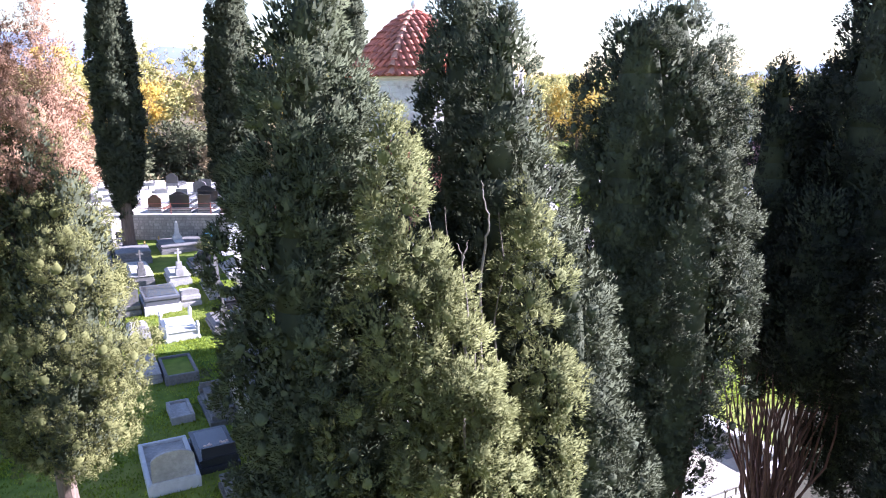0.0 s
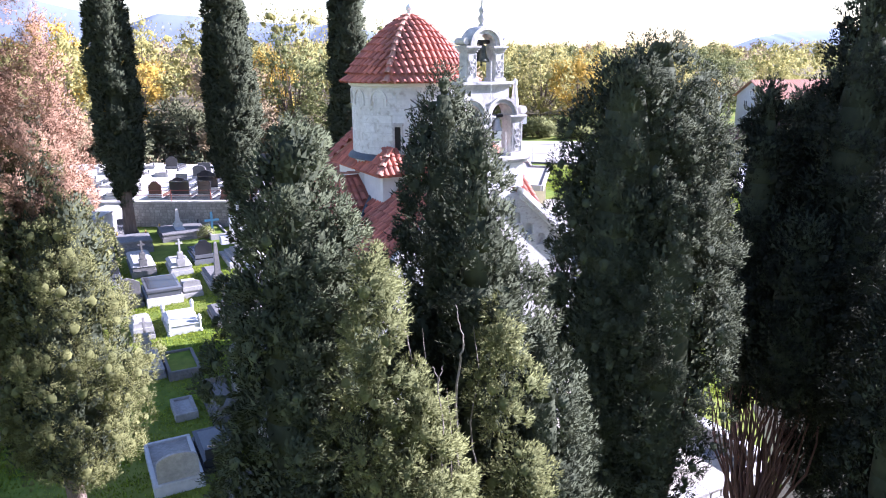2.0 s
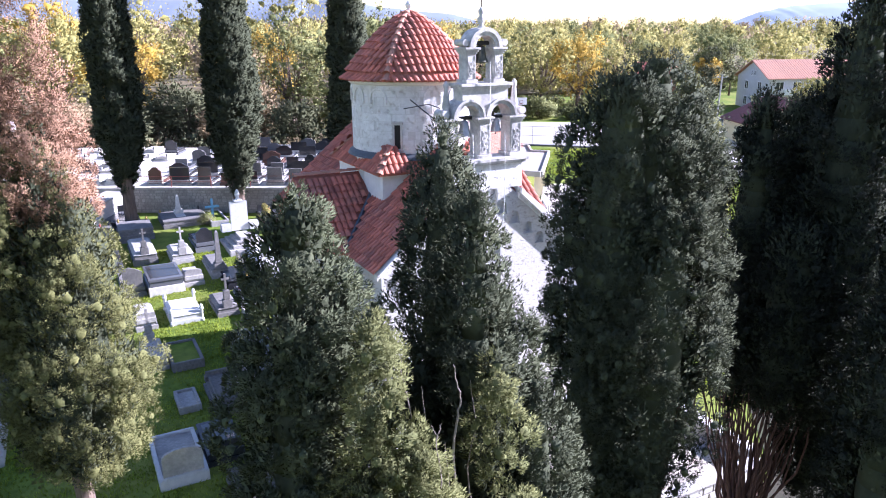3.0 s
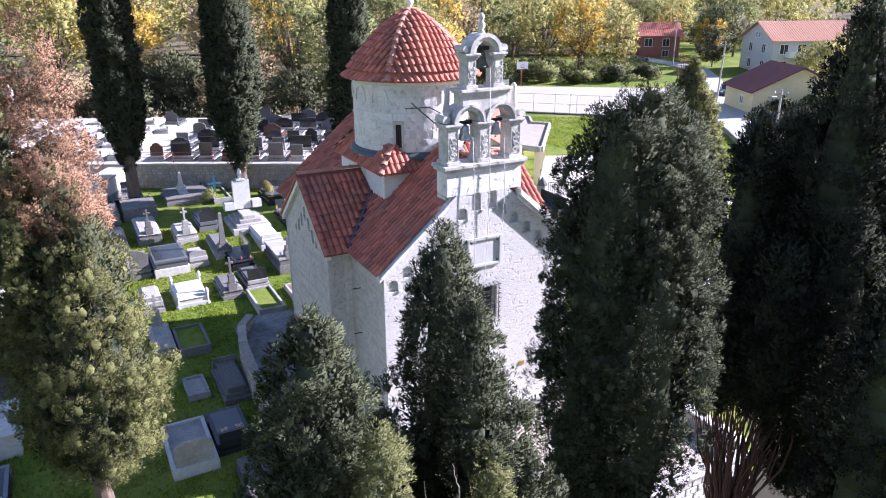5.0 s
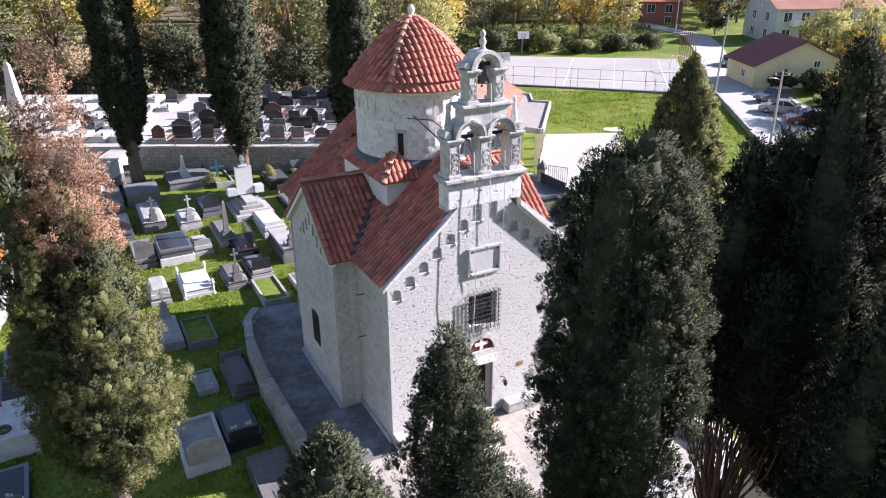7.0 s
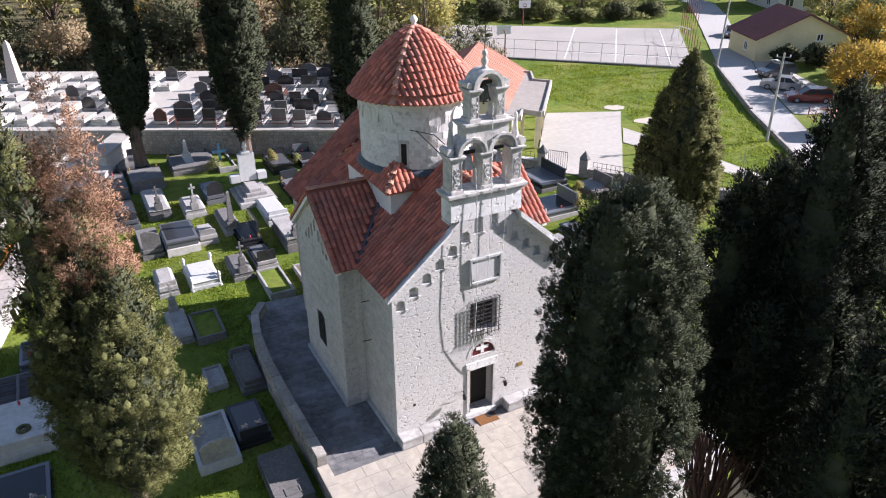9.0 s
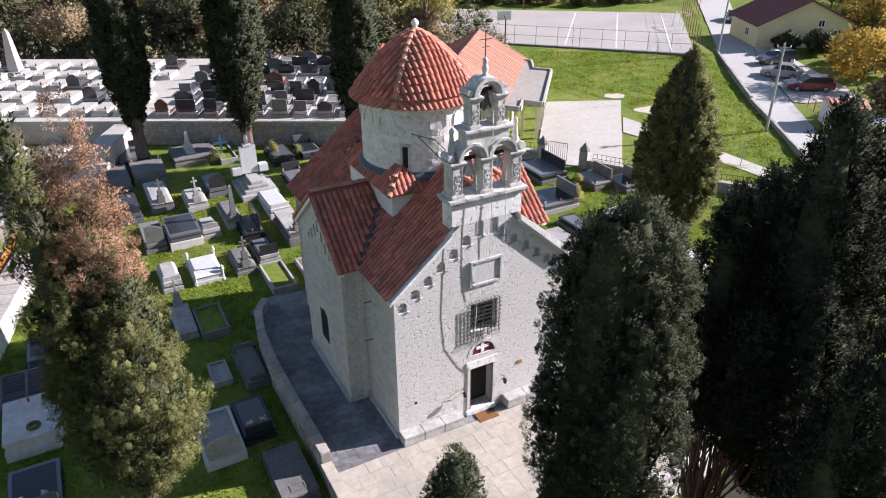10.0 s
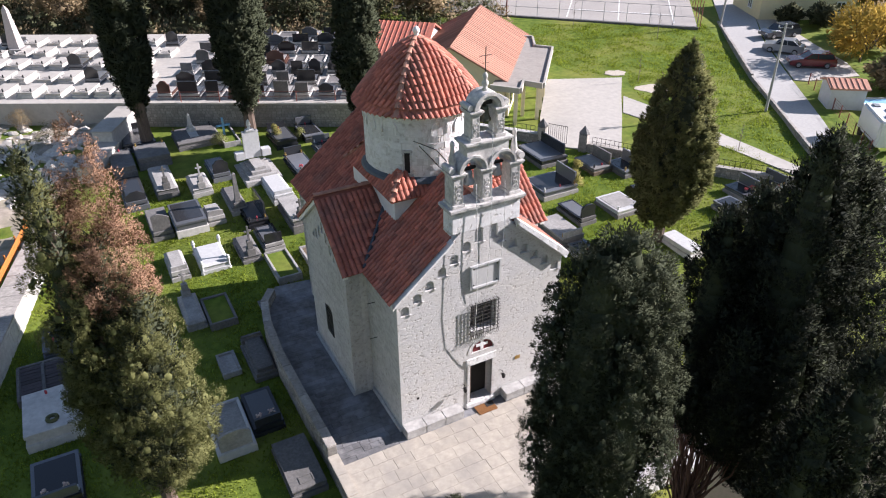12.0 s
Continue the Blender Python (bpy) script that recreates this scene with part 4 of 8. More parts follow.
build_bell(3.87, 13.72, 1.0, "dark bronze bell hanging in the top arch", "bronze")
build_bell(3.265, 11.36, 0.95, "grey bronze bell in the lower arch", "steel")
build_bell(4.485, 11.36, 0.8, "small pale bell in the lower arch", "steel")
for way in ([(3.27, -0.2, 11.0), (3.30, -0.30, 9.0), (3.32, -0.34, 6.0), (3.28, -0.30, 4.4), (3.24, -0.16, 3.1), (3.16, -0.06, 2.42)],
            [(3.9, -0.2, 13.2), (3.91, -0.26, 9.4), (3.86, -0.26, 7.4), (3.80, -0.2, 6.1)],
            [(4.50, -0.2, 10.9), (4.53, -0.24, 9.0), (4.47, -0.22, 7.6)]):
    rope = thing("bell_rope", "thin pale bell rope hanging down the facade", "rope", CHURCH, "bell ropes")
    bm = bmesh.new()
    tube(bm, way, 0.012, seg=6)
    part("cord", bm, M["plaster"], rope)

# ---- ground ----
def smooth01(t):
    t = min(1.0, max(0.0, t))
    return t * t * (3 - 2 * t)


def ground_z(x, y):
    """Height of the ground sheet."""
    z = -0.9 + 0.75 * smooth01((y - 26) / 26)
    left = smooth01((-3 - 9 * smooth01((y - 77) / 6) - x) / 4)
    z += left * 0.75 * smooth01((y - 36) / 18)
    if y > 54:
        z += left * 1.0 * smooth01((y - 76) / 6)
        z += (1 - left) * 0.12 * smooth01((y - 54) / 3)
    z += 0.35 * smooth01((y - 76) / 14) * (1 - left)
    far = max(0.0, y - 122)
    z += 0.02 * min(far, 400)
    z -= 0.6 * smooth01((x - 27) / 5) * smooth01((60 - y) / 20) * 0.3
    return z


def build_ground():
    def axis(lo, hi, fine0, fine1, step):
        a = list(np.arange(fine0, fine1 + 1e-6, step))
        s, v = step, fine1
        while v < hi:
            s *= 1.35
            v += s
            a.append(min(v, hi))
        s, v = step, fine0
        while v > lo:
            s *= 1.35
            v -= s
            a.insert(0, max(v, lo))
        return a
    xs, ys = axis(-4500, 4500, -60, 70, 1.25), axis(-300, 4600, -10, 170, 1.25)
    v = []
    for y in ys:
        for x in xs:
            n = noise.noise(Vector((x * 0.22, y * 0.22, 0))) * 0.05 + noise.noise(Vector((x * 0.9, y * 0.9, 3))) * 0.02
            v.append((x, y, ground_z(x, y) + n))
    nx = len(xs)
    f = [(j * nx + i, j * nx + i + 1, (j + 1) * nx + i + 1, (j + 1) * nx + i) for j in range(len(ys) - 1) for i in range(nx - 1)]
    ob = raw_mesh("ground", np.array(v), np.array(f), M["grass"])
    ob.data.polygons.foreach_set("use_smooth", [True] * len(ob.data.polygons))
    tagged(ob, "bright green meadow grass with drier patches", "grass", kind="structure")


build_ground()


def slab(name, pts, z0, z1, material, label, category, m=None, kind="structure"):
    """A flat paved sheet with thickness over the outline pts."""
    bm = bmesh.new()
    plate(bm, pts, [], lambda a, b, d: (a, b, d), z0, z1)
    ob = link_mesh(name, bm, material)
    if m:
        ob.matrix_basis = m
    return tagged(ob, label, category, kind=kind)


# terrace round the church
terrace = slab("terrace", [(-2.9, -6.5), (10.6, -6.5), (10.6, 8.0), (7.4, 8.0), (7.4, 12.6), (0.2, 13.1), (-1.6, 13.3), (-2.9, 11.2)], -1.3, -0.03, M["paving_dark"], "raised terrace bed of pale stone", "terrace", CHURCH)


def flag_mesh(sx, sy):
    bm = bmesh.new()
    box(bm, -sx / 2, sx / 2, -sy / 2, sy / 2, -0.04, 0.0, 0.005)
    return bm


def build_paving():
    rng = random.Random(8)
    sizes = [(0.9, 0.6), (0.7, 0.6), (1.1, 0.6), (0.6, 0.6), (0.8, 0.6)]
    meshes = {}
    small = [(0.5, 0.3), (0.4, 0.3), (0.62, 0.3), (0.34, 0.3)]
    for mat in ("paving", "paving_dark"):
        for s in sizes if mat == "paving" else small:
            bm = flag_mesh(s[0] - 0.004, s[1] - 0.004)
            me = bpy.data.meshes.new("flagstone")
            bm.to_mesh(me)
            bm.free()
            me.materials.append(M[mat])
            meshes[mat, s] = me
    def lay_rows(w, end, step, first, last, kinds, mat, tilt):
        while w < end:
            u = first
            while u < last:
                size = rng.choice(kinds)
                c = u + size[0] / 2
                u += size[0]
                lo, hi = c - size[0] / 2, c + size[0] / 2
                if hi > 10.6 or (w > -0.3 and lo > 0.0 and hi < 7.6) or (3.0 < w < 7.6 and lo > -0.9 and hi < 8.4) or (w > 7.6 and c > 7.0):
                    continue
                ob = new("flagstone", meshes[mat, size])
                ob.parent = terrace
                ob.matrix_basis = pose(c, w, rng.uniform(-0.006, 0.004), rng.uniform(-tilt, tilt), rng.uniform(-tilt, tilt), 0)
            w += step

    lay_rows(-6.2, -0.3, 0.6, -2.88, 10.3, sizes, "paving", 0.2)
    lay_rows(-0.2, 12.0, 0.6, 3.0, 10.3, sizes, "paving", 0.2)
    # side flags laid in the dark copy: church shadow painted into the stone
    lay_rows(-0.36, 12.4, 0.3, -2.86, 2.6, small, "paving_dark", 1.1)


def stone_wall(name, p, q, thick, z0, z1, label, m=None, cap=0.08, capmat="ashlar", stone="wallstone", size=0.34, pieces=300, over=0.05, core="joint"):
    """A masonry wall from p to q (plan points) with stones proud of the mortar and a coping."""
    p, q = Vector((*p, 0)), Vector((*q, 0))
    length = (q - p).length
    a = math.degrees(math.atan2(q.y - p.y, q.x - p.x))
    base = (m or Matrix()) @ pose(p.x, p.y, 0, 0, 0, a)
    bm = bmesh.new()
    box(bm, 0, length, -thick / 2, thick / 2, z0, z1 - cap)
    wall = link_mesh(name, bm, M[core])
    wall.matrix_basis = base
    tagged(wall, label, "wall", kind="structure")
    rng = random.Random(int(length * 100))
    spots = []
    z = z0 + 0.02
    bm = bmesh.new()
    box(bm, -0.5, 0.5, -0.5, 0.5, -0.5, 0.5, 0.06)
    me = bpy.data.meshes.new("stone")
    bm.to_mesh(me)
    bm.free()
    me.materials.append(M[stone])
    while z < z1 - cap - 0.08:
        h = min(size * rng.uniform(0.45, 0.75), z1 - cap - z)
        x = rng.uniform(-0.2, 0)
        while x < length:
            w = size * rng.uniform(0.6, 1.5)
            x0, x1 = max(0, x), min(length, x + w)
            if x1 - x0 > 0.08:
                t = thick + 0.03 + rng.uniform(0, 0.03)
                spots.append(pose((x0 + x1) / 2, 0, z + h / 2) @ Matrix.Diagonal((x1 - x0 - 0.018, t, h - 0.018, 1)))
            x += w
        z += h
    rng.shuffle(spots)
    lay("stone", me, spots, wall, pieces)
    if cap:
        n = max(1, int(length / 1.0))
        for k in range(n):
            bm = bmesh.new()
            box(bm, length * k / n + 0.004, length * (k + 1) / n - 0.004, -thick / 2 - over, thick / 2 + over, z1 - cap, z1 + rng.uniform(-0.01, 0.01), 0.015)
            part("coping", bm, M[capmat], wall)
    return wall


for k, (p, q) in enumerate((((-3.06, 0.2), (-3.14, 3.6)), ((-3.14, 3.61), (-3.18, 7.0)), ((-3.18, 7.01), (-3.02, 9.6)), ((-3.02, 9.61), (-2.66, 11.4)), ((-2.66, 11.42), (-2.0, 12.4)))):
    stone_wall("wall_parapet_%d" % (k + 1), p, q, 0.36, -1.3, 0.55, "old rubble parapet wall beside the church terrace", CHURCH, size=0.34, pieces=60, cap=0.1, capmat="wallstone", over=0.02)
stone_wall("wall_terrace_2", (-3.08, -6.7), (-3.08, 0.19), 0.36, -1.3, 0.06, "pale stone edge wall of the terrace", CHURCH, size=0.4, pieces=120, capmat="paving")
stone_wall("wall_terrace_3", (-3.2, -6.7), (10.8, -6.7), 0.4, -1.3, 0.34, "pale stone front wall of the terrace", CHURCH, size=0.45, stone="stone_piece")
stone_wall("wall_terrace_4", (10.78, -6.5), (10.78, 8.0), 0.4, -1.3, 0.55, "grey rubble side wall of the terrace", CHURCH, size=0.4, pieces=150)
# retaining wall of the upper burial ground
stone_wall("wall_retaining", (-24.9, 55.4), (-5.5, 55.0), 0.5, 0.2, 2.62, "long grey rubble retaining wall with pale coping", cap=0.14, capmat="concrete", size=0.36, pieces=300)

# ---- trees ----
def leaf_cloud(rng, centres, dirs, spread, along, per, length, width, shell=0.22, flare=0.8, outward=None, grain=0.14):
    """Leaves in tufts: each centre gets `per` narrow leaves near the skin of an egg along its own direction."""
    c = np.repeat(centres, per, 0)
    d = np.repeat(dirs, per, 0)
    k = len(c)
    off = rng.normal(size=(k, 3))
    off /= np.linalg.norm(off, axis=1, keepdims=True)
    if outward is not None:
        w = np.repeat(outward, per, 0)
        off += w * 0.55
        off /= np.linalg.norm(off, axis=1, keepdims=True)
    else:
        w = d
    rad = rng.random(k) ** shell
    sp = np.repeat(spread, per)[:, None] if np.ndim(spread) else spread
    al = np.repeat(along, per)[:, None] if np.ndim(along) else along
    axial = np.sum(off * d, axis=1, keepdims=True)
    radial = off - axial * d
    pos = c + radial * rad[:, None] * sp + d * axial * rad[:, None] * al
    tip = d * 0.8 + off * flare * 0.4 + rng.normal(size=(k, 3)) * 0.22
    tip /= np.linalg.norm(tip, axis=1, keepdims=True)
    side = np.cross(tip, off + rng.normal(size=(k, 3)) * 0.2)
    side /= np.linalg.norm(side, axis=1, keepdims=True) + 1e-9
    ln = length * (0.6 + 0.8 * rng.random(k))[:, None]
    wd = width * (0.6 + 0.8 * rng.random(k))[:, None]
    nrm = off * 0.42 + w * 0.75 + rng.normal(size=(k, 3)) * grain
    nrm /= np.linalg.norm(nrm, axis=1, keepdims=True)
    away = np.sum(np.cross(-tip, side) * nrm, axis=1, keepdims=True) < 0
    side = np.where(away, -side, side)
    v = np.stack([pos - tip * ln * 0.4 - side * wd * 0.5, pos - tip * ln * 0.4 + side * wd * 0.5, pos + tip * ln * 0.6], 1)
    face = np.cross(v[:, 1] - v[:, 0], v[:, 2] - v[:, 0])
    turn = np.sum(face * nrm, axis=1) < 0
    v[turn] = v[turn][:, ::-1]
    return v.reshape(-1, 3), np.repeat(nrm, 3, 0)


def lobe_shape(t, low, tip):
    """Radius along a cypress plume, 0 at the foot to 1 at the tip."""
    rise = np.minimum(1.0, (t / low)) ** 0.55
    fall = np.clip(1 - np.clip((t - low) / (1 - low), 0, 1) ** tip, 0, 1) ** 0.85
    return rise * fall


def cypress_leaves(seed, lobes, clump, per, length, width, cover=1.3, rough=0.2, lean=0.55, core=6, packed=0.0):
    """Leaves of a cypress crown. lobes: (x, y, z0, z1, radius, low, tip) plumes, each set with egg-shaped tufts of size clump."""
    rng = np.random.default_rng(seed)
    out = []
    for x, y, z0, z1, r, low, tip in lobes:
        area = 2 * math.pi * r * (z1 - z0) * 0.75
        n = max(12, int(area / (math.pi * clump * clump * 1.1) * cover))
        t = rng.random(n * 3)
        keep = rng.random(n * 3) < lobe_shape(t, low, tip) + 0.10
        t = t[keep][:n]
        n = len(t)
        a = rng.random(n) * 2 * math.pi
        rr = lobe_shape(t, low, tip) * r
        ph = rng.random(6) * 6.28
        zz = t * (z1 - z0)
        bump = 1 + rough * (np.sin(3 * a + 1.7 * zz / r + ph[0]) * 0.4 + np.sin(5 * a - 2.3 * zz / r + ph[1]) * 0.35 + np.sin(2 * a + 0.9 * zz / r + ph[3]) * 0.4 + rng.normal(size=n) * 0.16)
        rad = np.maximum(rr * bump - clump * 0.4, 0.0) * (0.93 + 0.1 * rng.random(n))
        c = np.stack([x + rad * np.cos(a), y + rad * np.sin(a), z0 + zz - clump * 0.5], 1)
        d = np.stack([np.cos(a) * lean, np.sin(a) * lean, np.full(n, 1.0)], 1) + rng.normal(size=(n, 3)) * 0.22
        d /= np.linalg.norm(d, axis=1, keepdims=True)
        # leave out tufts that lie deep inside a neighbouring plume
        deep = np.zeros(n, bool)
        for q in lobes:
            if q != (x, y, z0, z1, r, low, tip):
                tq = np.clip((c[:, 2] - q[2]) / (q[3] - q[2]), 0, 1)
                rq = lobe_shape(tq, q[5], q[6]) * q[4]
                deep |= np.hypot(c[:, 0] - q[0], c[:, 1] - q[1]) < rq * 0.72 - clump
        c, d = c[~deep], d[~deep]
        n = len(c)
        size = clump * (0.65 + 0.6 * rng.random(n))
        sunny = c[:, 1] < y + 0.45 * r
        radial = np.stack([np.cos(a), np.sin(a), np.full(len(a), 0.35)], 1)[~deep] / 1.06
        for some, few, big in ((sunny, 1.0, 1.0), (~sunny, 0.22, 1.7)):
            if some.any():
                k = 13
                cc, dd, ss, ww = np.repeat(c[some], k, 0), np.repeat(d[some], k, 0), np.repeat(size[some], k), np.repeat(radial[some], k, 0)
                o = rng.normal(size=cc.shape)
                o /= np.linalg.norm(o, axis=1, keepdims=True)
                o += ww * 0.6
                o /= np.linalg.norm(o, axis=1, keepdims=True)
                o += dd * np.sum(o * dd, axis=1, keepdims=True) * 0.35
                lump = ss * (0.24 + 0.2 * rng.random(len(ss)))
                face = o * 0.6 + ww * 0.6
                face /= np.linalg.norm(face, axis=1, keepdims=True)
                mid = cc + o * (ss * 0.72)[:, None]
                out.append(leaf_cloud(rng, mid, (o + dd * 0.7) / np.linalg.norm(o + dd * 0.7, axis=1, keepdims=True), lump, lump * 1.25, max(3, int(per * few / k)), length * big, width * big, 0.25, outward=face))
                if packed:
                    out.append(hearts(rng, c[some], size[some] * packed, radial[some], 0.6))
        out.append(leaf_cloud(rng, c, d, size * 0.55, size * 0.8, core, length * 1.5, width * 1.5, 0.5, outward=radial))
    return joined(out)


def knob_form():
    """Corners and faces of a round knob of twenty faces."""
    g = (1 + math.sqrt(5)) / 2
    p = [Vector(v).normalized() for v in ((-1, g, 0), (1, g, 0), (-1, -g, 0), (1, -g, 0), (0, -1, g), (0, 1, g), (0, -1, -g), (0, 1, -g), (g, 0, -1), (g, 0, 1), (-g, 0, -1), (-g, 0, 1))]
    f = [(0, 11, 5), (0, 5, 1), (0, 1, 7), (0, 7, 10), (0, 10, 11), (1, 5, 9), (5, 11, 4), (11, 10, 2), (10, 7, 6), (7, 1, 8), (3, 9, 4), (3, 4, 2), (3, 2, 6), (3, 6, 8), (3, 8, 9), (4, 9, 5), (2, 4, 11), (6, 2, 10), (8, 6, 7), (9, 8, 1)]
    return np.array([tuple(v) for v in p]), np.array(f)


def hearts(rng, centres, radii, face, ragged=0.4, tall=1.2):
    """The packed twigs inside each tuft, under its leaves: a rough rounded knob turned to the light by face."""
    p, idx = knob_form()
    n, k = len(centres), len(p)
    q = p[None] * (1 - ragged / 2 + ragged * rng.random((n, k, 1))) * np.array([1, 1, tall])
    nrm = q * 0.6 + face[:, None] * 0.6 + rng.normal(size=(n, k, 3)) * 0.22
    nrm /= np.linalg.norm(nrm, axis=2, keepdims=True)
    q = q * radii[:, None, None] + centres[:, None]
    out = np.sum(p[idx].mean(1)[None] * face[:, None], axis=2) > -0.35
    return q[:, idx][out].reshape(-1, 3), nrm[:, idx][out].reshape(-1, 3)


def inner_leaves(rng, lobes, shrink, size):
    """Broad sprays that fill the inside of a crown, within its tufts, to read as shade."""
    out = []
    for x, y, z0, z1, r, low, tip in lobes:
        n = int(50 + 1.25 * (z1 - z0) * r / (size * size))
        t = 0.04 + 0.92 * rng.random(n)
        a = rng.random(n) * 2 * math.pi
        rad = lobe_shape(t, low, tip) * r * shrink * (0.75 + 0.25 * rng.random(n))
        c = np.stack([x + rad * np.cos(a), y + rad * np.sin(a), z0 + t * (z1 - z0)], 1)
        w = np.stack([np.cos(a), np.sin(a), np.full(n, 0.3)], 1) / 1.044
        d = np.stack([np.cos(a) * 0.4, np.sin(a) * 0.4, np.full(n, 1.0)], 1) / 1.077
        out.append(leaf_cloud(rng, c, d, size, size * 1.3, 26, size * 0.40, size * 0.21, 0.5, outward=w))
    return joined(out)


def inner_mass(seed, lobes, shrink):
    """The shaded inside of a crown: one lumpy filler body for each plume, well within its tufts."""
    out = []
    for x, y, z0, z1, r, low, tip in lobes:
        n, m = 22, 18
        t = np.linspace(0.03, 0.97, n)
        rr = lobe_shape(t, low, tip) * r * shrink
        ring = []
        for i in range(n):
            z = z0 + t[i] * (z1 - z0)
            row = []
            for j in range(m):
                a = 2 * math.pi * j / m
                k = rr[i] * (1 + 0.15 * noise.noise(Vector((math.cos(a) * 2.1 + seed, math.sin(a) * 2.1, z * 2.2 / max(r, 0.4)))))
                row.append((x + k * math.cos(a), y + k * math.sin(a), z))
            ring.append(row)
        g = np.array(ring)
        nx = np.roll(g, -1, 1)
        quad = np.stack([g[:-1], nx[:-1], nx[1:], g[:-1], nx[1:], g[1:]], 2).reshape(-1, 3)
        mid = np.repeat(np.stack([np.full(n - 1, x), np.full(n - 1, y), (t[:-1] + t[1:]) / 2 * (z1 - z0) + z0], 1), m * 6, 0)
        nrm = quad - mid
        nrm /= np.linalg.norm(nrm, axis=1, keepdims=True) + 1e-9
        out.append((quad, nrm))
    return joined(out)


def limbs(bm, rng, base, tips, r0, seg=6, wild=0.15):
    """Stems that fan from the base to the tips."""
    b = Vector(base)
    for tipp in tips:
        t = Vector(tipp)
        lean = rng.uniform(0.0, 0.5)
        pts = []
        n = 7
        for k in range(n + 1):
            f = k / n
            p = b.lerp(t, f)
            bow = math.sin(f * math.pi) * lean
            p += Vector((rng.uniform(-1, 1), rng.uniform(-1, 1), 0)) * wild * (0 if k in (0, n) else 1)
            p += Vector((t.x - b.x, t.y - b.y, 0)) * bow * 0.5
            pts.append(p)
        tube(bm, pts, r0 * rng.uniform(0.7, 1.1), r0 * 0.12, seg)


def cypress(seed, base, lobes, label, mat="cypress", trunk_r=0.22, stems=None, clump=0.22, per=140, length=0.08, width=0.026, rough=0.2, bare=(), extra=(), group="", lean=0.55, cover=1.6, shrink=0.84, core=10, packed=0.3):
    rng = random.Random(seed)
    root = thing("cypress_tree", label, "tree", pose(*base), group)
    bx, by, bz = base
    local = lambda lb: [(x - bx, y - by, z0 - bz, z1 - bz, r, low, tip) for x, y, z0, z1, r, low, tip in lb]
    loc = local(lobes)
    bm = bmesh.new()
    top = max(loc, key=lambda l: l[3])
    if stems:
        limbs(bm, rng, (0, 0, -0.3), [(s[0] - bx, s[1] - by, s[2] - bz) for s in stems], trunk_r)
    else:
        tube(bm, [(0, 0, -0.3), (top[0] * 0.2, top[1] * 0.2, (top[3]) * 0.25), (top[0] * 0.6, top[1] * 0.6, top[3] * 0.6), (top[0], top[1], top[3] * 0.93)], trunk_r * 1.15, 0.03, 9)
        for k in range(14):
            a, z = rng.uniform(0, 6.28), top[3] * rng.uniform(0.2, 0.8)
            r = top[4] * 0.7
            f = z / top[3]
            tube(bm, [(top[0] * f, top[1] * f, z - 0.4), (top[0] * f + r * 0.5 * math.cos(a), top[1] * f + r * 0.5 * math.sin(a), z), (top[0] * f + r * math.cos(a), top[1] * f + r * math.sin(a), z + 0.6)], 0.05, 0.015, 5)
    part("trunk", bm, M["bark_red" if stems else "bark"], root)
    v = cypress_leaves(seed, loc, clump, per, length, width, cover, rough, lean, core, packed)
    foliage("crown", v, M[mat], root)
    # filler in the deep green; its colour stands for shade inside the crown
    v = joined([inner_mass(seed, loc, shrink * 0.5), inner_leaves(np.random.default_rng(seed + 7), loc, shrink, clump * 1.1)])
    tagged(foliage("inner_foliage", v, M["cypress_deep"], root), label="inner crown filling, deep green painted for the shade between tufts")
    for i, (name, m2, lb, text, cov, big) in enumerate(extra):
        v = cypress_leaves(seed + 50 + i, local(lb), clump * big, int(per / big ** 0.5), length * big, width * big, cov, rough, lean, core, 0.0 if m2 == "cypress_dry" else packed)
        tagged(foliage(name, v, M[m2], root), label=text)
    for pts, r in bare:
        bm = bmesh.new()
        way = []
        for p, q in zip(pts, pts[1:]):
            for k in range(4):
                f = k / 4
                way.append([p[i] + (q[i] - p[i]) * f + rng.uniform(-0.012, 0.012) - (bx, by, bz)[i] for i in range(3)])
        way.append([pts[-1][i] - (bx, by, bz)[i] for i in range(3)])
        tube(bm, way, r * 0.62, r * 0.15, 6)
        part("dead_branch", bm, M["deadwood"], root, "bare grey dead branch")
    return root


G0 = -0.95
ROW = "cypresses before the terrace"
FINE = dict(clump=0.16, per=300, length=0.036, width=0.0140, group=ROW, core=10, shrink=0.78, rough=0.40, packed=0.3)
MID = dict(clump=0.29, per=310, length=0.050, width=0.023, rough=0.28, core=10, packed=0.3)
# row of cypresses before the terrace
cypress(11, (-0.95, 6.1, G0),
        [(-1.20, 6.15, 5.0, 12.85, 0.66, 0.5, 4.1), (-1.28, 5.95, 5.0, 11.9, 0.60, 0.5, 4.1), (-0.95, 6.25, 5.0, 12.1, 0.6, 0.5, 4.1)],
        "tall cypress with grey-green and sunlit olive sprays", "cypress", 0.2,
        extra=[("sunlit_spray", "cypress_light", [(-0.50, 5.72, 6.0, 11.75, 0.46, 0.5, 3.9), (-0.14, 5.62, 6.0, 10.9, 0.46, 0.5, 2.3), (0.12, 5.60, 6.0, 9.8, 0.44, 0.5, 3.7)], "olive green sprays with sunlight in their colour", 1.6, 1.0), ("lower_crown", "cypress", [(-0.6, 6.3, 0.8, 8.6, 1.15, 0.45, 3.9), (-1.3, 6.0, 0.5, 8.0, 1.05, 0.4, 3.7)], "shaded grey-green lower sprays", 1.0, 2.0)], **FINE)
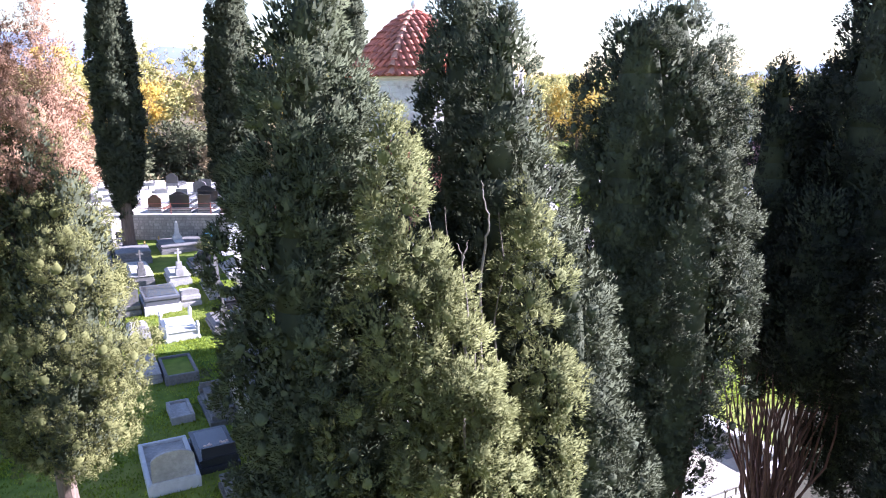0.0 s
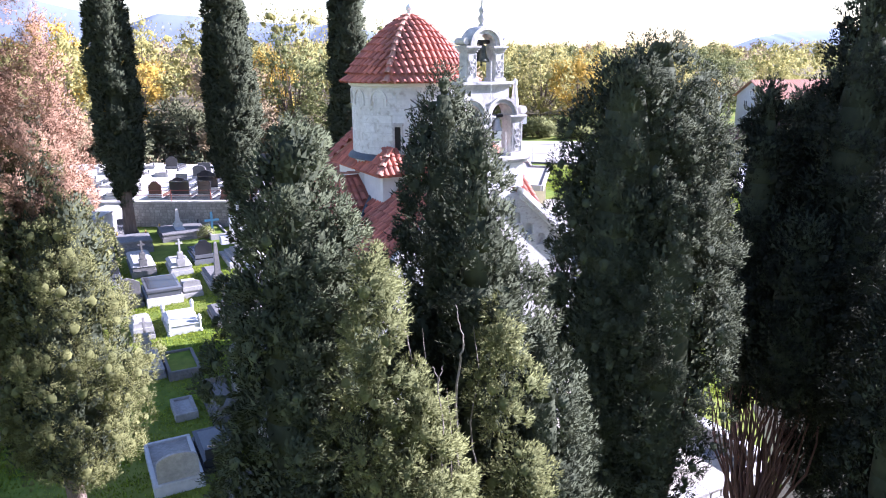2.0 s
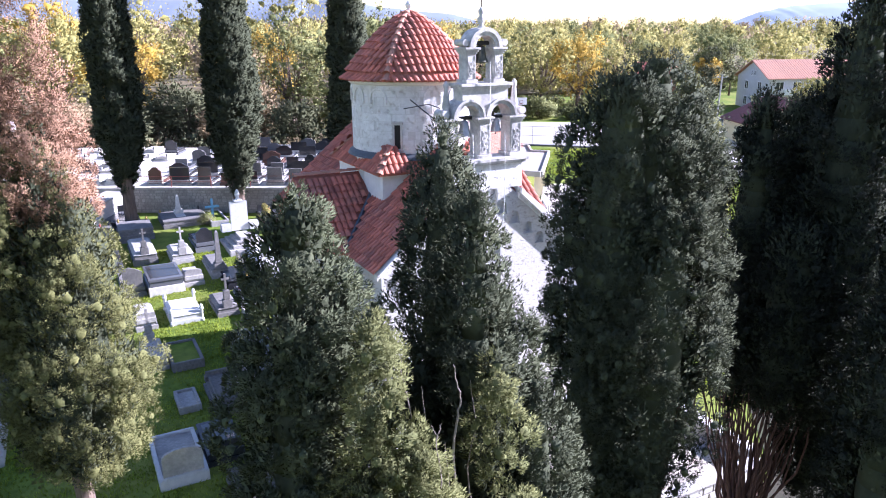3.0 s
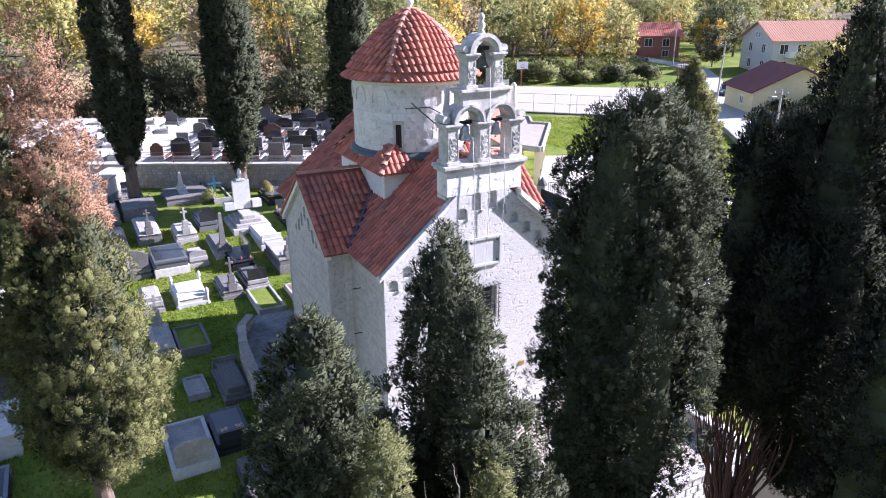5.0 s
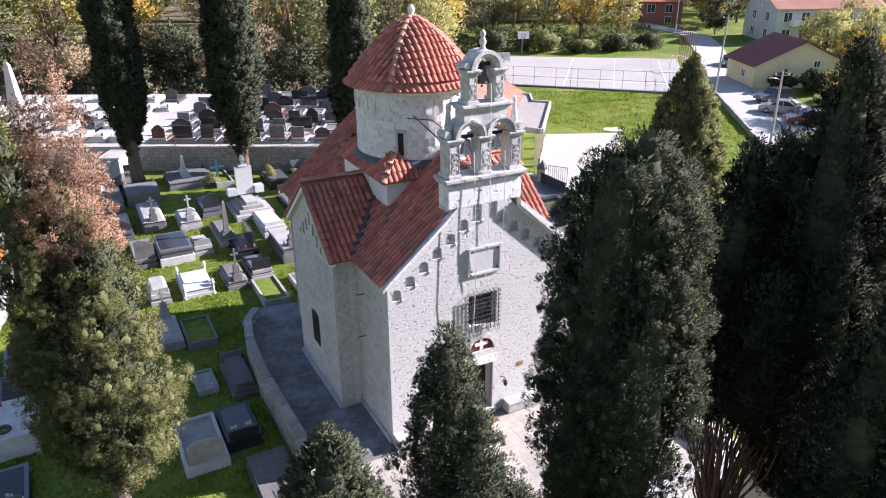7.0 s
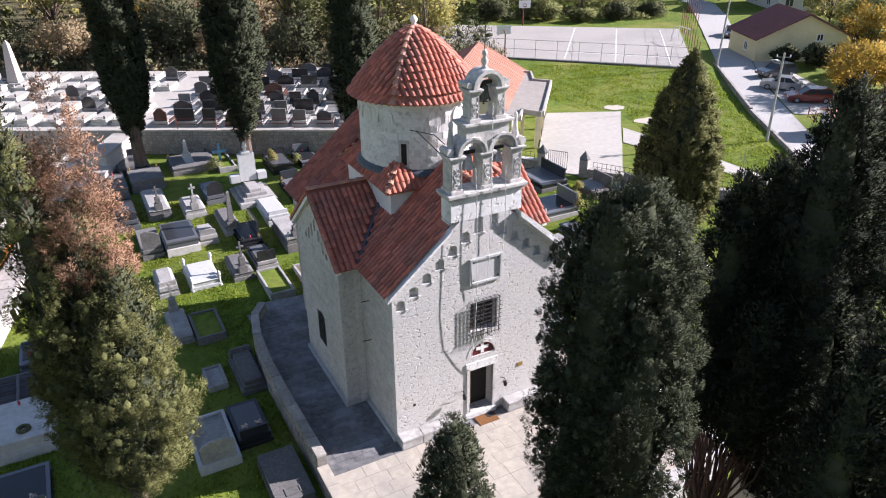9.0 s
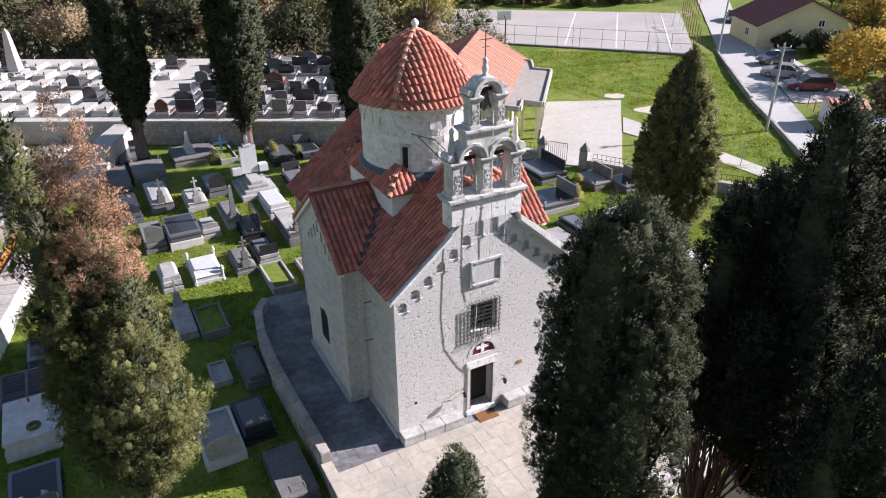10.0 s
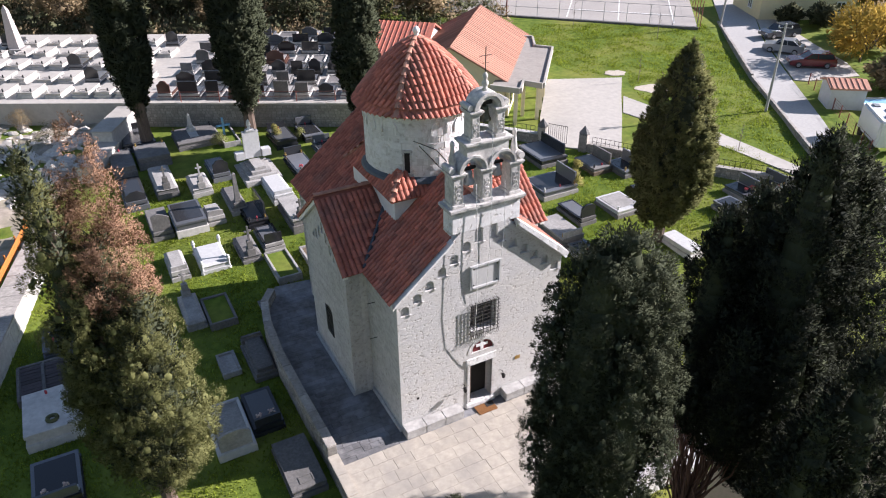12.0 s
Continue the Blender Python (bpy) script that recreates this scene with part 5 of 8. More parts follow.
cypress(12, (0.45, 7.4, G0),
        [(0.12, 7.65, 5.0, 13.15, 0.62, 0.5, 3.9), (-0.12, 7.0, 4.0, 10.9, 0.5, 0.5, 3.9), (0.44, 6.75, 5.0, 12.75, 0.42, 0.5, 3.7), (0.78, 7.1, 4.0, 11.7, 0.52, 0.5, 3.9), (1.1, 6.95, 4.0, 10.6, 0.62, 0.5, 3.9), (1.3, 6.75, 4.0, 9.4, 0.6, 0.5, 3.9)],
        "dark cypress with bare grey stems showing", "cypress_deep", 0.2,
        extra=[("sunlit_spray", "cypress_light", [(0.64, 6.25, 9.5, 11.15, 0.26, 0.5, 3.7), (0.82, 6.15, 7.6, 9.95, 0.30, 0.5, 3.7)], "olive green sprays with sunlight in their colour", 1.6, 1.0), ("lower_crown", "cypress_deep", [(0.3, 7.5, 0.5, 9.0, 1.2, 0.4, 3.7), (1.3, 7.2, 0.5, 8.0, 1.2, 0.4, 3.7)], "shaded lower sprays", 1.0, 2.0)],
        bare=[([(0.22, 5.9, 9.6), (0.22, 5.9, 10.46), (0.25, 5.9, 10.7), (0.28, 5.9, 10.89), (0.24, 5.9, 11.08), (0.21, 5.9, 11.21)], 0.024), ([(0.08, 5.6, 9.0), (0.08, 5.6, 9.79), (0.09, 5.6, 10.2), (0.05, 5.6, 10.66), (0.01, 5.6, 10.76)], 0.02), ([(0.05, 5.6, 10.62), (0.08, 5.6, 10.71), (0.1, 5.6, 10.78)], 0.012), ([(-0.12, 5.8, 10.4), (-0.2, 5.8, 10.9), (-0.24, 5.8, 11.13), (-0.27, 5.8, 11.35)], 0.014), ([(0.15, 5.75, 9.2), (0.17, 5.75, 10.0), (0.13, 5.75, 10.5)], 0.013), ([(0.0, 5.9, 9.6), (-0.03, 5.9, 10.4), (-0.08, 5.9, 11.0)], 0.012), ([(0.30, 6.4, 8.0), (0.42, 6.3, 9.3), (0.36, 6.25, 9.9), (0.44, 6.2, 10.4), (0.38, 6.2, 10.9)], 0.022), ([(0.10, 6.4, 7.5), (0.16, 6.3, 8.9), (0.13, 6.3, 9.4), (0.20, 6.25, 10.0)], 0.018), ([(0.16, 6.3, 9.3), (0.08, 6.25, 9.7), (0.06, 6.2, 10.1)], 0.012), ([(0.46, 5.6, 6.5), (0.40, 5.5, 7.6), (0.44, 5.5, 8.1), (0.38, 5.45, 8.7)], 0.018), ([(0.43, 5.5, 8.0), (0.50, 5.48, 8.3), (0.49, 5.45, 8.5)], 0.010)], **{**FINE, "per": 230, "cover": 1.7})
cypress(13, (4.5, 15.4, G0),
        [(3.85, 14.9, 2.2, 13.6, 1.4, 0.45, 4.3), (4.55, 15.3, 2.9, 13.9, 1.45, 0.45, 4.3), (5.2, 15.4, 3.6, 12.9, 1.15, 0.45, 4.3), (3.5, 15.1, 2.2, 10.8, 1.05, 0.4, 3.7), (4.8, 14.5, 2.9, 11.0, 1.4, 0.4, 3.9)],
        "broad dark cypress with several stems beside the terrace", "cypress_deep", 0.16,
        stems=[(4.2, 15.0, 10), (5.0, 15.4, 10), (5.8, 15.2, 8), (3.5, 15.2, 8), (4.6, 14.6, 9), (6.2, 15.6, 6.5), (3.1, 15.0, 6)], group=ROW, **MID)
cypress(14, (9.1, 18.6, G0),
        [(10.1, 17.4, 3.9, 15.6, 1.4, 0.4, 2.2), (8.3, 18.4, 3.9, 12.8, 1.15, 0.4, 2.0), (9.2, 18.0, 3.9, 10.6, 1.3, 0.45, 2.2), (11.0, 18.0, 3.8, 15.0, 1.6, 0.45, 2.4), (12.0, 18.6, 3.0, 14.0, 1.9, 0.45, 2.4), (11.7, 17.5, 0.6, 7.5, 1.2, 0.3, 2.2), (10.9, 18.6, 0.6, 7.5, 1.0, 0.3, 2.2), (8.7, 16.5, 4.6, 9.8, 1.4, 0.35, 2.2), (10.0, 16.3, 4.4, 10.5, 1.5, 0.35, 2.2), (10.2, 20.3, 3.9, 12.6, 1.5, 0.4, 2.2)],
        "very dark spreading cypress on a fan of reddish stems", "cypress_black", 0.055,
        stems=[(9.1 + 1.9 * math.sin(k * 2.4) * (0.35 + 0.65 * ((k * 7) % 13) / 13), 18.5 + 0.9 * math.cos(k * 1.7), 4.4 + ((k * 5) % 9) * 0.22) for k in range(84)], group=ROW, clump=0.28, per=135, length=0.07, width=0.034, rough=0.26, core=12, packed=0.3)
cypress(15, (9.4, 12.4, G0),
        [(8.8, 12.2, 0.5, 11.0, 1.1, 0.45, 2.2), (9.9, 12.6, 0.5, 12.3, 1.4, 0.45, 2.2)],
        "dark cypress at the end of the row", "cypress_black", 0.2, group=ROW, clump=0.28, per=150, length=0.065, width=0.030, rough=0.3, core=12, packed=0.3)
# half-dead cypress among the tombs
cypress(16, (-10.35, 18.1, G0),
        [(-10.55, 18.3, 1.9, 12.0, 1.75, 0.3, 2.0), (-9.6, 18.0, 1.9, 10.2, 1.45, 0.35, 2.2), (-11.6, 17.9, 1.7, 15.2, 0.82, 0.3, 2.4), (-10.0, 17.4, 2.2, 8.0, 1.3, 0.35, 2.2), (-11.2, 18.4, 1.7, 9.5, 1.3, 0.35, 2.0)],
        "cypress with dried brown upper crown and green lower sprays", "cypress_olive", 0.26,
        extra=[("dry_crown", "cypress_dry", [(-10.6, 19.0, 8.4, 15.4, 0.9, 0.3, 1.7), (-11.3, 18.5, 7.6, 13.6, 0.8, 0.35, 1.9), (-10.8, 18.5, 8.4, 13.8, 0.85, 0.35, 1.9), (-9.9, 18.6, 8.8, 12.9, 0.8, 0.35, 2.0), (-10.2, 18.1, 9.4, 12.2, 0.85, 0.4, 2.0)], "dead brown foliage", 1.5, 1.0)],
        **{**MID, "clump": 0.36, "rough": 0.5, "per": 400, "shrink": 0.7, "cover": 1.45})
# cypress in the burial ground behind the row
cypress(17, (13.2, 38.6, -0.5), [(13.15, 38.2, 0.9, 11.9, 2.05, 0.36, 1.7), (13.7, 38.6, 0.9, 9.6, 1.8, 0.36, 1.9), (12.4, 38.3, 0.9, 8.6, 1.6, 0.36, 1.9)], "dense dark cypress rising from the burial ground", "cypress_olive", 0.32, clump=0.30, per=150, length=0.15, width=0.065, packed=0.3)
# slender cypresses before the retaining wall
for i, (x, y, h, r, z0) in enumerate(((-23.0, 51.3, 25.0, 1.5, 3.2), (-15.5, 53.4, 24.0, 1.75, 2.6), (-6.56, 51.6, 23.0, 1.38, 3.0))):
    g = ground_z(x, y)
    cypress(20 + i, (x, y, g), [(x, y, z0, h, r, 0.22, 2.2), (x + 0.3, y - 0.3, z0 + 1, h * 0.8, r * 0.95, 0.3, 2.2)], "tall slender column cypress with bare lower trunk", "cypress_deep", 0.42, clump=0.40, per=110, length=0.21, width=0.09, rough=0.14, group="column cypresses", lean=0.35)


def broadleaf(seed, x, y, h, r, mat, label, leaf=0.34, clumps=34, per=90, name="tree", group="woodland edge trees", z=None):
    rng = np.random.default_rng(seed)
    pr = random.Random(seed)
    g = (ground_z(x, y) if z is None else z) - 0.1
    root = thing(name, label, "tree", pose(x, y, g), group)
    bm = bmesh.new()
    tube(bm, [(0, 0, 0), (0.1, 0.05, h * 0.3), (-0.05, 0.1, h * 0.6)], 0.035 * h * 0.6, 0.05, 7)
    c = []
    for k in range(clumps):
        a, e = pr.uniform(0, 6.28), pr.uniform(-0.95, 1.0)
        q = (1 - abs(e) ** 2.4) ** 0.5 * (1.0 if e > -0.3 else 0.85)
        f = pr.uniform(0.55, 1.0)
        c.append((r * q * f * math.cos(a), r * q * f * math.sin(a), h * 0.55 + h * 0.42 * e * f))
    for p in c[::3]:
        tube(bm, [(0, 0, h * 0.2), (p[0] * 0.4, p[1] * 0.4, h * 0.35), (p[0] * 0.9, p[1] * 0.9, p[2])], 0.05 + 0.004 * h, 0.02, 5)
    part("trunk", bm, M["bark"], root)
    c = np.array(c)
    d = c - np.array([0, 0, h * 0.45])
    d /= np.linalg.norm(d, axis=1, keepdims=True)
    size = r * (0.20 + 0.14 * rng.random(clumps))
    v = joined([leaf_cloud(rng, c, d, size * 1.1, size, per, leaf, leaf * 0.7, 0.4, grain=0.25), hearts(rng, c, size * 0.28, d, 0.9, 0.9)])
    foliage("crown", v, M[mat], root)
    return root

# ---- roads, court, buildings beyond the burial ground ----
def sheet(name, pts, thick, material, label, category, lift=0.02, step=1.6, kind="structure"):
    """A paved sheet that follows the ground under it."""
    bm = bmesh.new()
    bm.faces.new([bm.verts.new((x, y, 0)) for x, y in pts])
    for axis in (0, 1):
        lo, hi = min(p[axis] for p in pts), max(p[axis] for p in pts)
        k = lo + step
        while k < hi:
            bmesh.ops.bisect_plane(bm, geom=bm.verts[:] + bm.edges[:] + bm.faces[:], plane_co=(k, k, 0), plane_no=(1 - axis, axis, 0))
            k += step
    for v in bm.verts:
        v.co.z = ground_z(v.co.x, v.co.y) + 0.065 + lift
    rim = [e for e in bm.edges if len(e.link_faces) == 1]
    ret = bmesh.ops.extrude_edge_only(bm, edges=rim)
    for v in ret["geom"]:
        if isinstance(v, bmesh.types.BMVert):
            v.co.z -= thick
    bmesh.ops.recalc_face_normals(bm, faces=bm.faces[:])
    return tagged(link_mesh(name, bm, material), label, category, kind=kind)


sheet("driveway", [(7.6, 52.6), (10.6, 51.6), (13.4, 50.6), (15.2, 59.0), (16.1, 63.6), (17.2, 68.6), (9.8, 68.2), (8.0, 58)], 0.3, M["concrete"], "pale concrete forecourt behind the gate", "driveway")
sheet("footpath", [(15.35, 59.2), (21.5, 52.3), (25.6, 46.4), (26.6, 47.4), (22.4, 54.5), (16.25, 63.4)], 0.25, M["concrete"], "pale concrete footpath outside the wall", "footpath", 0.0)
sheet("road", [(27.2, 42), (30.6, 42), (31.4, 55.5), (33.3, 67.1), (35.9, 82), (38.6, 92), (42.0, 106), (47.0, 124), (49, 136), (47.5, 144), (44.5, 149.5), (42.2, 158), (41.2, 170), (38.5, 184), (35, 184), (37.6, 170), (38.8, 157), (41.5, 147), (44, 141), (44.5, 137), (41.8, 124), (36.6, 102.3), (33.3, 88.5), (29.9, 68), (28.2, 52.6)], 0.25, M["asphalt"], "pale worn asphalt lane winding to the houses", "road")
sheet("parking_bay", [(33.6, 67.6), (34.7, 67.2), (40.4, 68.6), (41.2, 73), (40.5, 84), (40.0, 90.5), (38.5, 91.4), (36.2, 82.2)], 0.25, M["concrete"], "pale concrete parking bay beside the lane", "parking bay")
slab("sports_court", [(-7.0, 96.6), (29.6, 85.6), (35.4, 111.6), (9.0, 115.5), (-3.0, 117.0)], -0.4, 0.5, M["court"], "pale beige asphalt sports court", "sports court")
for k, (p, q, w) in enumerate((((15.0, 90.8), (19.9, 112.8), 0.12), ((21.0, 89.0), (26.0, 111.6), 0.12), ((27.4, 87.6), (32.2, 110.4), 0.12), ((16.0, 95.0), (28.0, 91.4), 0.12))):
    a = math.atan2(q[1] - p[1], q[0] - p[0])
    bm = bmesh.new()
    box(bm, 0, math.hypot(q[0] - p[0], q[1] - p[1]), -w / 2, w / 2, 0.498, 0.505, 0, pose(p[0], p[1], 0, 0, 0, math.degrees(a)))
    tagged(link_mesh("court_line", bm, M["white"]), "worn white painted line on the court", "court line", kind="structure")
# dark kerb below the court
kerb = thing("court_kerb", "dark stone retaining edge of the sports court", "kerb", None, kind="structure")
bm = bmesh.new()
m = pose(-7.0, 96.45, 0, 0, 0, math.degrees(math.atan2(-11.0, 36.6)))
box(bm, 0, 38.3, -0.25, 0.12, -0.6, 0.53, 0.03, m)
part("edge", bm, M["greystone"], kerb)


def build_fence(name, p, q, h, n, label):
    root = thing(name, label, "fence")
    p, q = Vector(p), Vector(q)
    for k in range(n + 1):
        bm = bmesh.new()
        a = p.lerp(q, k / n)
        tube(bm, [a, a + Vector((0, 0, h))], 0.035, seg=6)
        part("post", bm, M["steel"], root)
    for z in (0.08, h * 0.5, h):
        bm = bmesh.new()
        tube(bm, [p + Vector((0, 0, z)), q + Vector((0, 0, z))], 0.022, seg=5)
        part("rail", bm, M["steel"], root)
    return root


build_fence("court_fence", (-6.8, 96.5, 0.45), (29.5, 85.6, 0.45), 2.3, 14, "thin grey wire fence along the sports court")


def build_hoop(x, y, turn, pole):
    root = thing("basketball_hoop", "basketball hoop with white backboard on a rust-red post", "basketball hoop", pose(x, y, 0.45, 0, 0, turn), "hoops on the court")
    bm = bmesh.new()
    tube(bm, [(0, 0, 0), (0, 0, 2.9), (0, -0.8, 3.3)], 0.09, 0.07, 8)
    part("post", bm, M[pole], root)
    bm = bmesh.new()
    box(bm, -0.9, 0.9, -0.86, -0.82, 2.75, 3.85, 0.01)
    board = part("backboard", bm, M["white"], root)
    bm = bmesh.new()
    for a, b, c, d in ((-0.3, 0.3, 2.95, 3.0), (-0.3, 0.3, 3.35, 3.40), (-0.3, -0.25, 3.0, 3.35), (0.25, 0.3, 3.0, 3.35)):
        box(bm, a, b, -0.875, -0.861, c, d)
    part("marking", bm, M["rust"], board)
    bm = bmesh.new()
    ring = [(0.23 * math.cos(6.283 * k / 14), -1.12 + 0.23 * math.sin(6.283 * k / 14), 2.95) for k in range(15)]
    tube(bm, ring, 0.015, seg=5)
    part("ring", bm, M["rust"], root)


build_hoop(12.2, 115.6, 8, "rust")
build_hoop(7.6, 91.9, 190, "rust")


def build_goal():
    root = thing("football_goal", "white painted tubular goal on the court", "goal", pose(32.8, 100.6, 0.5, 0, 0, 102))
    for x in (-1.5, 1.5):
        bm = bmesh.new()
        tube(bm, [(x, 0, 0), (x, 0, 2.0), (x, 0.8, 1.9), (x, 1.1, 0)], 0.05, seg=6)
        part("post", bm, M["white"], root)
    bm = bmesh.new()
    tube(bm, [(-1.5, 0, 2.0), (1.5, 0, 2.0)], 0.05, seg=6)
    part("crossbar", bm, M["white"], root)


build_goal()


def gable_house(name, label, m, lx, ly, wall_h, roof_h, wall, roof, over=0.4, openings=(), group="", ridge_along="x", rib_size=0.05):
    """A house: walls, two roof slopes of laid tiles, windows with frames. openings: (side, along, sill, width, height)."""
    root = thing(name, label, "house", m, group)
    bm = bmesh.new()
    if ridge_along == "x":
        outline = [(0, -0.5), (ly, -0.5), (ly, wall_h), (ly / 2, wall_h + roof_h), (0, wall_h)]
        plate(bm, outline, [], lambda a, b, d: (d, a, b), 0, lx)
    else:
        outline = [(0, -0.5), (lx, -0.5), (lx, wall_h), (lx / 2, wall_h + roof_h), (0, wall_h)]
        plate(bm, outline, [], lambda a, b, d: (a, d, b), 0, ly)
    part("wall", bm, M[wall], root)
    half = (ly if ridge_along == "x" else lx) / 2
    pitch = roof_h / half
    for s in (0, 1):
        e = -over
        z0 = wall_h - over * pitch
        prof = [(e, z0 + 0.02), (half, wall_h + roof_h + 0.02), (half, wall_h + roof_h + 0.20), (e, z0 + 0.16)]
        if s:
            prof = [(2 * half - a, b) for a, b in prof]
        bm = bmesh.new()
        if ridge_along == "x":
            plate(bm, prof, [], lambda a, b, d: (d, a, b), -over, lx + over)
        else:
            plate(bm, prof, [], lambda a, b, d: (a, d, b), -over, ly + over)
        part("roof", bm, M[roof], root)
        # tile courses as raised ribs down the slope
        length = lx if ridge_along == "x" else ly
        n = int((length + 2 * over) / 0.45)
        rib = bmesh.new()
        for k in range(n):
            c = -over + 0.2 + k * 0.45
            a0, a1 = (e, z0 + 0.17), (half, wall_h + roof_h + 0.21)
            if s:
                a0, a1 = (2 * half - a0[0], a0[1]), (2 * half - a1[0], a1[1])
            pts = [(c, a0[0], a0[1]), (c, a1[0], a1[1])] if ridge_along == "x" else [(a0[0], c, a0[1]), (a1[0], c, a1[1])]
            tube(rib, pts, rib_size, seg=5)
        tagged(part("roof_ribs", rib, M[roof], root), kind="stuff")
    for side, along, sill, w, h in openings:
        wm = {"s": pose(along, 0, sill, 0, 0, 0), "n": pose(along, ly, sill, 0, 0, 180), "w": pose(0, along, sill, 0, 0, -90), "e": pose(lx, along, sill, 0, 0, 90)}[side]
        bm = bmesh.new()
        box(bm, -w / 2, w / 2, -0.03, 0.05, 0, h, 0, wm)
        win = part("window", bm, M["glass"], root)
        bm = bmesh.new()
        for a, b, c, d in ((-w / 2 - 0.08, -w / 2, -0.05, h + 0.08), (w / 2, w / 2 + 0.08, -0.05, h + 0.08), (-w / 2, w / 2, h, h + 0.08), (-0.03, 0.03, 0, h), (-w / 2 - 0.14, w / 2 + 0.14, -0.13, -0.052)):
            box(bm, a, b, -0.09, 0.02, c, d, 0, wm)
        part("frame", bm, M["white"], win)
    return root


# parish building behind the church
hall = gable_house("parish_hall", "long single-storey hall with orange tiled gable roof", pose(-4.2, 60.5, -0.1, 0, 0, -12), 9.4, 14.6, 3.2, 2.5, "render_cream", "tile_old", 0.35, [("s", 2.2, 1.0, 1.2, 1.2), ("s", 6.8, 1.0, 1.2, 1.2), ("e", 4, 1.0, 1.2, 1.2)], ridge_along="y")
gable_house("rear_wing", "lower wing with dark red tiled roof", pose(-8.6, 66.5, 0.2, 0, 0, -12), 6.5, 9, 3.0, 1.8, "render_grey", "tile", 0.3, ridge_along="x")


def build_porch():
    root = thing("porch", "flat brown-grey porch roof with a pale rim on cream columns", "porch", pose(0, 0, 0))
    edge = [(3.7, 57.1), (5.95, 56.2), (6.35, 58.3), (7.95, 57.4), (10.0, 67.9), (8.4, 68.5), (8.5, 71.7), (7.55, 71.9)]
    bm = bmesh.new()
    plate(bm, edge, [], lambda a, b, d: (a, b, d), 2.9, 3.15)
    part("roof", bm, surf("brown_roof_felt", (0.36, 0.325, 0.28), (0.27, 0.245, 0.215), scale=3, c3=(0.22, 0.2, 0.18), coarse=0.5, amount=0.5), root)
    for p, q in zip(edge[:-1], edge[1:]):
        n = math.hypot(q[0] - p[0], q[1] - p[1])
        bm = bmesh.new()
        box(bm, -0.06, n + 0.06, -0.2, 0.0, 2.86, 3.32, 0.01, pose(*p, 0, 0, 0, math.degrees(math.atan2(q[1] - p[1], q[0] - p[0]))))
        part("parapet", bm, M["concrete"], root)
    for x, y in ((4.3, 57.4), (5.75, 56.75), (6.55, 58.75), (7.7, 58.0), (8.2, 60.2), (8.85, 63.4), (9.6, 67.4)):
        bm = bmesh.new()
        box(bm, x - 0.15, x + 0.15, y - 0.15, y + 0.15, -0.4, 2.9, 0.02)
        part("column", bm, M["render_cream"], root)
    bm = bmesh.new()
    box(bm, 0.0, 13.2, 0.0, 0.25, -0.4, 2.89, 0, pose(5.3, 58.6, 0, 0, 0, 78))
    part("back_wall", bm, M["render_cream"], root)
    for k in range(3):
        bm = bmesh.new()
        box(bm, 1.2 + 3.6 * k, 2.6 + 3.6 * k, -0.05, 0.02, 0.6, 2.0, 0.01, pose(5.3, 58.6, 0, 0, 0, 78))
        part("window", bm, M["glass"], root)


build_porch()
big = gable_house("apartment_house", "three-storey pale grey house with orange tiled roof", pose(57.0, 128.2, 0.4, 0, 0, 6), 19, 11, 5.9, 2.7, "render_grey", "tile_old", 0.6,
                  [("s", a, z, 1.4, 1.5) for z in (0.8, 3.6) for a in (2.0, 5.2, 9.5, 13, 16.5)] + [("w", a, z, 1.1, 1.4) for z in (0.8, 3.6) for a in (3, 7.5)] + [("w", 5.0, 6.1, 0.5, 0.8), ("w", 6.0, 6.1, 0.5, 0.8)])
gable_house("yellow_house", "low pale yellow house with dark red roof", pose(38.1, 89.2, 0.2, 0, 0, 2), 11.6, 8.2, 2.9, 2.7, "render_yellow", "roof_red", 0.45, [("s", 7.6, 2.6, 0.7, 0.7), ("s", 9.8, 1.0, 0.9, 1.1), ("w", 3.0, 1.1, 0.9, 0.9)], ridge_along="y", rib_size=0.015)
gable_house("red_house", "small brick-red house with red tiled roof", pose(41.0, 155.5, 0.9, 0, 0, -4), 8.2, 9, 4.6, 2.2, "render_red", "tile", 0.6, [("s", 1.8, 2.4, 1.5, 1.5), ("s", 5.4, 2.4, 1.3, 1.4), ("s", 5.4, 0.3, 1.2, 1.2)], ridge_along="x")
gable_house("red_house_wing", "lower wing of the brick-red house with red tiled roof", pose(38.2, 158.5, 0.9, 0, 0, -4), 3.6, 7, 4.2, 1.6, "render_red", "tile", 0.4, [("s", 1.8, 2.2, 1.0, 1.1)], ridge_along="x")
gable_house("grey_shed", "small rendered shed with mossy tiled roof", pose(33.2, 59.8, -0.2, 0, 0, -8), 2.9, 2.6, 2.0, 0.35, "render_grey", "tile_old", 0.2)


